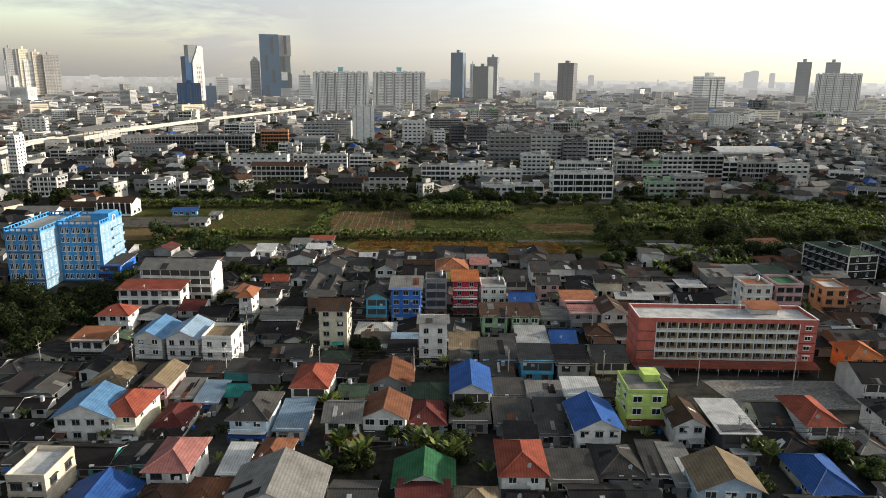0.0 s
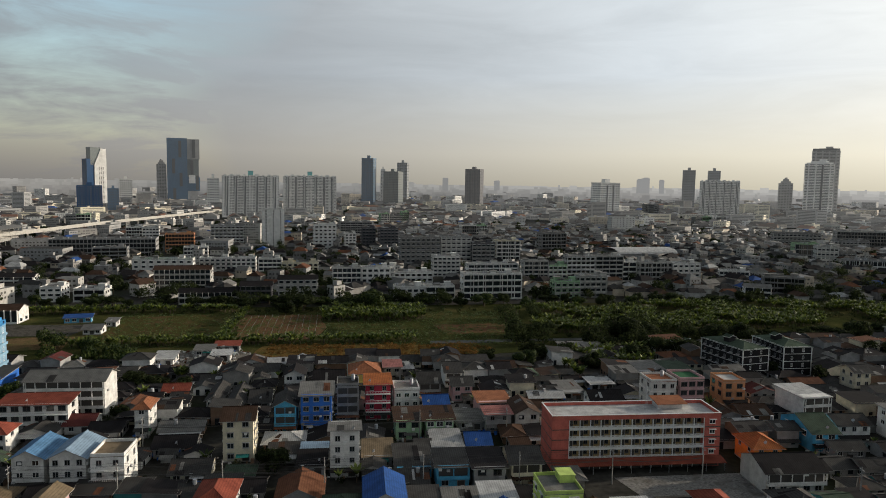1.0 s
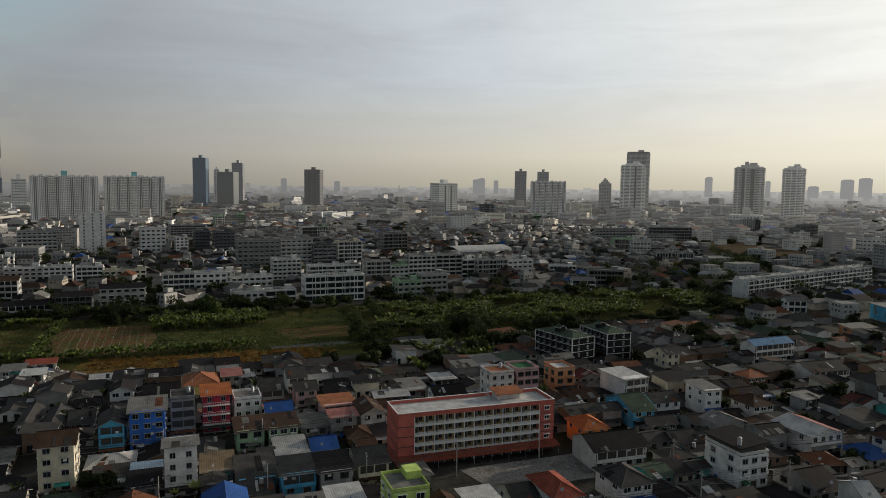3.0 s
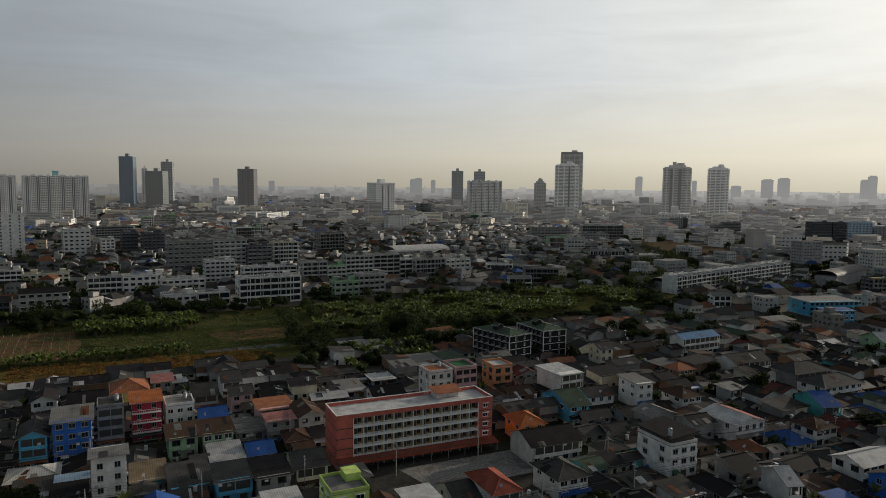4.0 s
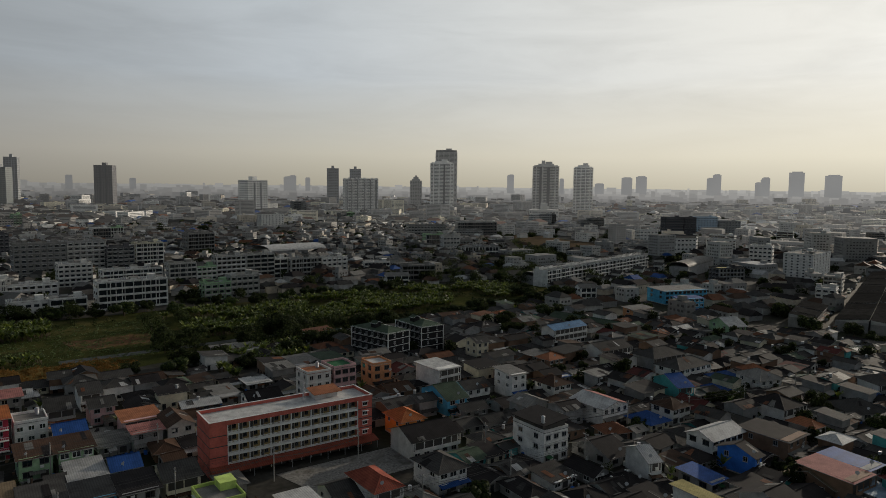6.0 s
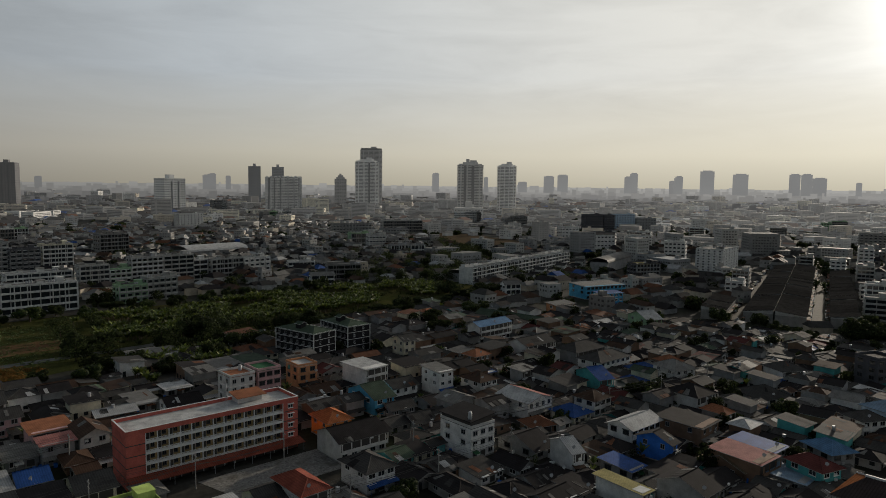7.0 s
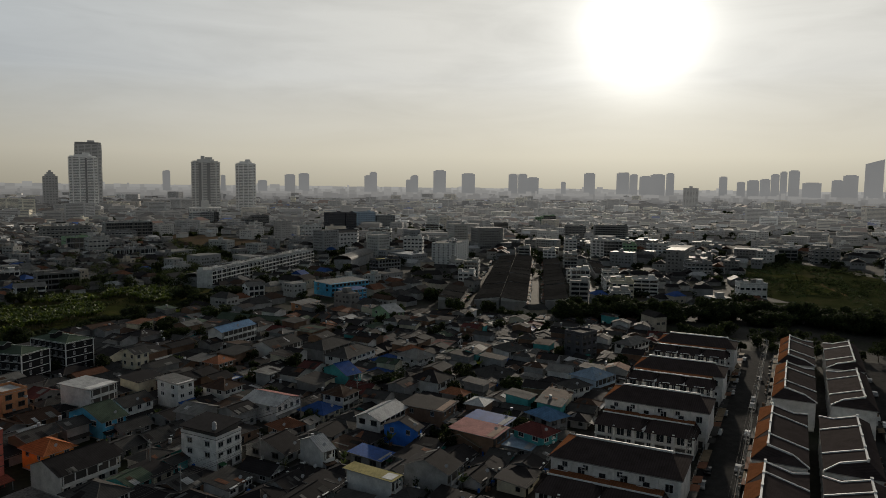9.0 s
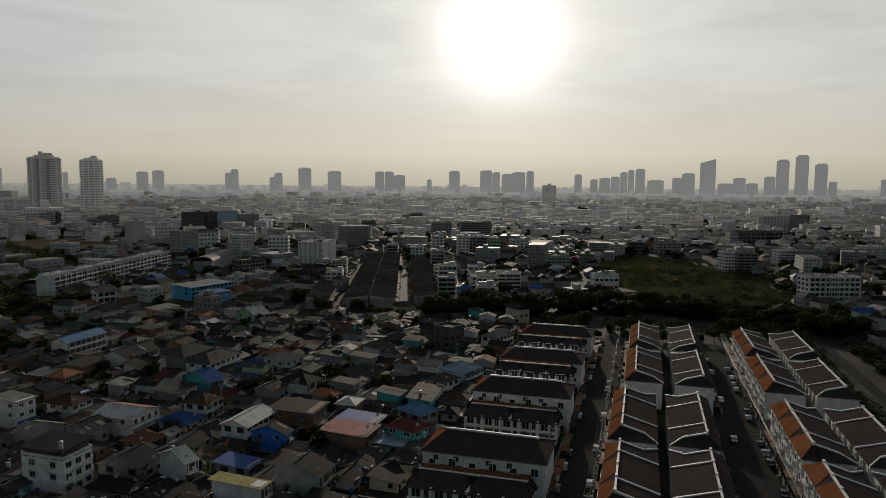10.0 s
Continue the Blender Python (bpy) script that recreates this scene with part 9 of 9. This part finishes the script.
tree(366.6, 148.4, 5.0, 8.0, True, seed=59)
tree(383.5, 98.8, 5.0, 8.0, True, seed=60)
tree(213.6, 175.5, 3.0, 5.0, True, seed=61)
tree(218.9, 135.4, 4.0, 5.0, True, seed=62)
tree(170.5, 134.6, 2.5, 4.0, False, seed=63)
tree(507.9, 506.1, 8.0, 12.0, True, seed=64)
tree(480.8, 516.3, 9.0, 12.0, True, seed=65)
tree(396.6, 356.6, 6.0, 9.0, True, seed=66)
tree(324.2, 358.1, 8.0, 10.0, True, seed=67)
tree(307.2, 323.3, 8.0, 10.0, True, seed=68)

rng = random.Random(77)
for k in range(90):
    t = k / 89
    tree(388 + 45 * math.sin(t * 3) + rng.uniform(-16, 14), 118 - 230 * t + rng.uniform(-5, 5), rng.uniform(6, 10), rng.uniform(9, 14), True, seed=k)
for k in range(22):
    x, y = 175 + k * 8.3, 318 + 0.05 * k * k + rng.uniform(-6, 6)
    tree(x, y, rng.uniform(4, 7), rng.uniform(5, 9), True, seed=k)
for k in range(44):
    x = -190 + k * 11 + rng.uniform(-4, 4)
    tree(x, 424 + rng.uniform(-5, 9), rng.uniform(3.5, 7), rng.uniform(5, 9.5), k % 3 > 0, seed=k)
for k in range(26):
    tree(150 + k * 8 + rng.uniform(-3, 3), -97 + rng.uniform(-4, 4), rng.uniform(3, 5), rng.uniform(4, 7), True, seed=k)

YARD_PLANTS = [(0.4, 123.5), (-4.9, 129.5), (-17.5, 123.5), (-21.5, 129.0), (85.1, 270.5), (86.5, 260.0), (-26.5, 146.0), (64.0, 126.0), (-66.0, 265.0)]
for x, y in YARD_PLANTS:
    TAKEN.append((x, y, 0, 4.5, 4.5))
rng = random.Random(55)
banana_field("banana_plants", [(x + rng.uniform(-2.2, 2.2), y + rng.uniform(-2.2, 2.2)) for x, y in YARD_PLANTS for _ in range(9)], "clumps of banana plants in the yards", rng, 1.25)

# ---- small houses that fill the old quarter ----
def packed_house(b, rng, x, y, turn, w, d, h, roof, body, top, rise):
    """One small house of a packed mass: walls, overhanging roof, dark windows and a door."""
    c, s = math.cos(turn), math.sin(turn)
    at = lambda u, v, z: (x + u * c - v * s, y + u * s + v * c, z)
    p = [(-w / 2, -d / 2), (w / 2, -d / 2), (w / 2, d / 2), (-w / 2, d / 2)]
    for i in range(4):
        j = (i + 1) % 4
        b.face([at(*p[i], 0), at(*p[j], 0), at(*p[j], h), at(*p[i], h)], body)
        e = Vector((p[j][0] - p[i][0], p[j][1] - p[i][1]))
        long = e.length
        e.normalize()
        o = Vector((e.y, -e.x))
        n = max(1, round(long / 3.2))
        for k in range(max(1, int(h / 2.8))):
            for q in range(n):
                if rng.random() < 0.75:
                    m = Vector(p[i]) + e * ((q + 0.5) / n * long) + o * 0.05
                    half, z0, z1 = rng.uniform(0.5, 0.8), k * 2.9 + 1.0, k * 2.9 + 2.1
                    if k == 0 and q == 0:
                        z0 = 0.05
                    b.face([at(*(m - e * half), z0), at(*(m + e * half), z0), at(*(m + e * half), z1), at(*(m - e * half), z1)], 16)
                    f = m + o * 0.35
                    b.face([at(*(m - e * half), z1 + 0.1), at(*(f - e * half), z1), at(*(f + e * half), z1), at(*(m + e * half), z1 + 0.1)], 17)
    slab, caps = roof_mesh(roof, w, d, rise, 0.75)
    for part_of in (slab, caps):
        for n_face, f in enumerate(part_of.f):
            b.face([at(part_of.v[i][0], part_of.v[i][1], h + part_of.v[i][2]) for i in f], 18 if part_of is slab and part_of.m[n_face] else top)
    # odd sheets laid over the roof, paler, darker or rusty
    for f, kind in zip(slab.f, slab.m):
        q = [Vector(slab.v[i]) for i in f]
        if kind or len(q) != 4 or min(p.z for p in q) < -1.2 or (q[1] - q[0]).cross(q[3] - q[0]).z <= 0 or rng.random() < 0.3:
            continue
        up = (q[1] - q[0]).cross(q[3] - q[0]).normalized() * 0.05
        for _ in range(rng.randrange(1, 4)):
            u0, v0 = rng.uniform(0.03, 0.75), rng.choice((0.02, 0.02, 0.35, 0.5))
            u1, v1 = min(0.98, u0 + rng.uniform(0.08, 0.3)), min(0.97, v0 + rng.uniform(0.3, 0.6))
            spot = lambda a, c: (q[0] * (1 - a) + q[1] * a) * (1 - c) + (q[3] * (1 - a) + q[2] * a) * c + up
            b.face([at(g.x, g.y, h + g.z) for g in (spot(u0, v0), spot(u1, v0), spot(u1, v1), spot(u0, v1))], rng.choice((0, 1, 0, 1, 3, 2, 2, 4, 7)))
    if rng.random() < 0.12:
        u, v = rng.uniform(-0.3, 0.3) * w, rng.uniform(-0.3, 0.3) * d
        lone = Build()
        lone.rod((0, 0, 0), (0, 0, 1.3), 0.5, 8)
        for f in lone.f:
            b.face([at(u + lone.v[i][0], v + lone.v[i][1], h + rise * 0.6 + lone.v[i][2]) for i in f], 19)
    if rng.random() < 0.3:
        # a lean-to of sheets before the door
        q = rng.uniform(1.6, 2.8)
        b.face([at(-w / 2, -d / 2 - q, 2.0), at(w / 2, -d / 2 - q, 2.0), at(w / 2, -d / 2, 2.6), at(-w / 2, -d / 2, 2.6)], rng.choice((top, 0, 2, 7)))
    if roof in ("gable", "side") or roof.startswith("shed"):
        walls = wall_mesh(roof, w, d, h, rise)
        for f in walls.f[12:]:
            b.face([at(*walls.v[i]) for i in f], body)


PACKED_ROOFS = ("grey", "dark", "light", "brown", "rust", "maroon", "blue", "white", "dull_green", "terracotta")
PACKED_WALLS = ("white", "grey", "cream", "concrete", "brown", "teal")
rng = random.Random(21)
masses = {}
lone_houses = 0
y = 60.0
row = 0
while y < 325:
    deep = rng.uniform(8.0, 10.5)
    x = -190 + rng.uniform(0, 5)
    while x < 392:
        w = rng.uniform(5.0, 9.5) if y < 190 else rng.uniform(6.5, 12.5)
        cx, cy = x + w / 2, y + rng.uniform(-0.8, 0.8)
        r = math.hypot(cx, cy)
        if inside(cx, cy, OLD_QUARTER) and r > 108 and not inside(cx, cy, GROVE) and not inside(cx, cy, LOT):
            for shrink in (1.0, 0.75, 0.55, 0.38):
                d = (deep - 0.8) * shrink
                ww = w * (1.0 if shrink > 0.6 else 0.72)
                if is_free(cx, cy, ww, d, 0.05):
                    if not (56 < cx < 118 and 146 < cy < 170) and rng.random() < (0.86 if r < 215 else 0.95):
                        floors = 1 if shrink < 0.8 or r < 215 or rng.random() < 0.62 else 2
                        roof = rng.choices(("hip", "gable", "side", "shed", "shed_left"), (4, 3, 5, 3, 1))[0]
                        wall = rng.choices(range(6), (4, 6, 2.5, 6, 4, 0.8))[0]
                        cover = rng.choices(range(10), (13, 17, 2.6, 3.4, 1.2, 1.0, 0.7, 0.9, 0.9, 0.5))[0]
                        if r < 190 and lone_houses < 112 and (cx < 115 or cy > 60):
                            lone_houses += 1
                            house(cx, cy, rng.uniform(-3, 3), ww - 0.2, d, floors, roof, PACKED_WALLS[wall], PACKED_ROOFS[cover], storey=2.5, lean=False, rise=None if roof.startswith("shed") else 0.16 * min(ww, d) + 0.3, sides=r < 150)
                        else:
                            turn = rng.uniform(-4, 4) + rng.choice((0, 0, 90)) * (abs(ww - d) < 1.5)
                            mass = masses.setdefault((int((cx + 200) // 120), int(cy // 120)), Build())
                            packed_house(mass, rng, cx, cy, radians(turn), ww - 0.2, d, floors * 2.7 + 0.1, roof, 10 + wall, cover, {"hip": 0.13 * min(ww, d) + 0.35, "gable": 0.14 * ww + 0.2, "side": 0.13 * d + 0.2}.get(roof, 0.7))
                            TAKEN.append((cx, cy, radians(turn), ww, d))
                    break
        x += w + (0.3 if rng.random() < 0.9 else 2.6)
    row += 1
    y += deep + (0.4 if row % 2 else 2.6)
gaps = [q for q in scatter(rng, OLD_QUARTER, 2600) if is_free(*q, 2.4, 2.4, 0.0) and not (56 < q[0] < 118 and 146 < q[1] < 170)]
grove([q for q in scatter(rng, [(170, 62), (350, 62), (372, 130), (330, 250), (270, 320), (150, 290), (165, 200)], 900) if is_free(*q, 2.6, 2.6, 0.0)][:110], "dark trees among the small houses", rng, 2.8, 6.0)
scrub("bushes", gaps[:170], LEAF_DARK, "dark shrubs in the gaps between the houses", rng, 1.5, 3.0, 0.24, 130)
banana_field("banana_plants", gaps[170:260], "banana plants in back yards", rng, 1.2)
for built in masses.values():
    tagged(part("packed_houses", built, [sheet(n) for n in PACKED_ROOFS] + [paint(n) for n in PACKED_WALLS] + [GLASS, sheet("grey"), FASCIA, STEEL]), "closely packed low houses with dark sheet roofs", "houses", kind="stuff")

SMALL_ROOFS = (8, 6, 7, 2, 1.2, 2.6, 0.3)
for r0, r1, east, west in ((640, 900, 52, 14), (900, 1300, 110, 40)):
    far_city("distant_blocks", r0, r1, east, r0 + 3, (14, 34), (9, 16), "scattered pale apartment blocks among low houses", a0=40, roofed=False)
    far_city("distant_blocks", r0, r1, west, r0 + 13, (14, 36), (8, 15), "scattered pale apartment blocks among low houses", a0=-45, a1=-6, roofed=False)
far_city("distant_blocks", 1050, 1500, 16, 23, (16, 36), (8, 14), "a few pale blocks among small houses", a0=-6, a1=40, roofed=False)
far_city("distant_houses", 300, 620, 620, 1, (8, 15), (3.0, 5.6), "crowded low houses with grey sheet roofs beyond the gardens")
for r0, r1, small, large in ((620, 920, 1250, 720), (920, 1320, 1900, 1250)):
    far_city("distant_houses", r0, r1, small, r0 + 12, (6, 12), (3.0, 5.4), "close rows of small houses with pale and grey roofs", a0=-4, a1=40, mix=SMALL_ROOFS)
    far_city("distant_houses", r0, r1, large, r0 + 2, (9, 17), (3.5, 7.0), "endless low houses with grey and pale roofs")
far_city("distant_houses", 1300, 2600, 3000, 4, (14, 34), (4, 9), "far low houses and workshops")
far_city("distant_blocks", 1500, 4000, 900, 5, (20, 60), (10, 24), "far apartment blocks and warehouses", roofed=False)
far_city("distant_houses", 2600, 4100, 2600, 6, (30, 80), (5, 12), "farthest low buildings of the city")
far_trees("distant_trees", 430, 1300, 1300, 7, "dark tree crowns between the houses")
far_trees("distant_trees", 1300, 3000, 360, 8, "far dark trees between the houses")

# ---- odds and ends of the old quarter ----
tagged(part("odd_sheets", ODD_SHEETS, [sheet(n) for n in ("grey", "dark", "light", "rust", "white", "blue", "green", "teal")]), "patched roof sheets and low lean-tos of the old quarter", "metal sheets", kind="stuff")
tagged(part("odds_and_ends", ODDS, [WHITE, GREY, paint("brown"), DARK, paint("blue"), paint("concrete"), STEEL]), "air conditioners, dishes, crates, barrels and tanks round the houses", "clutter", kind="stuff")
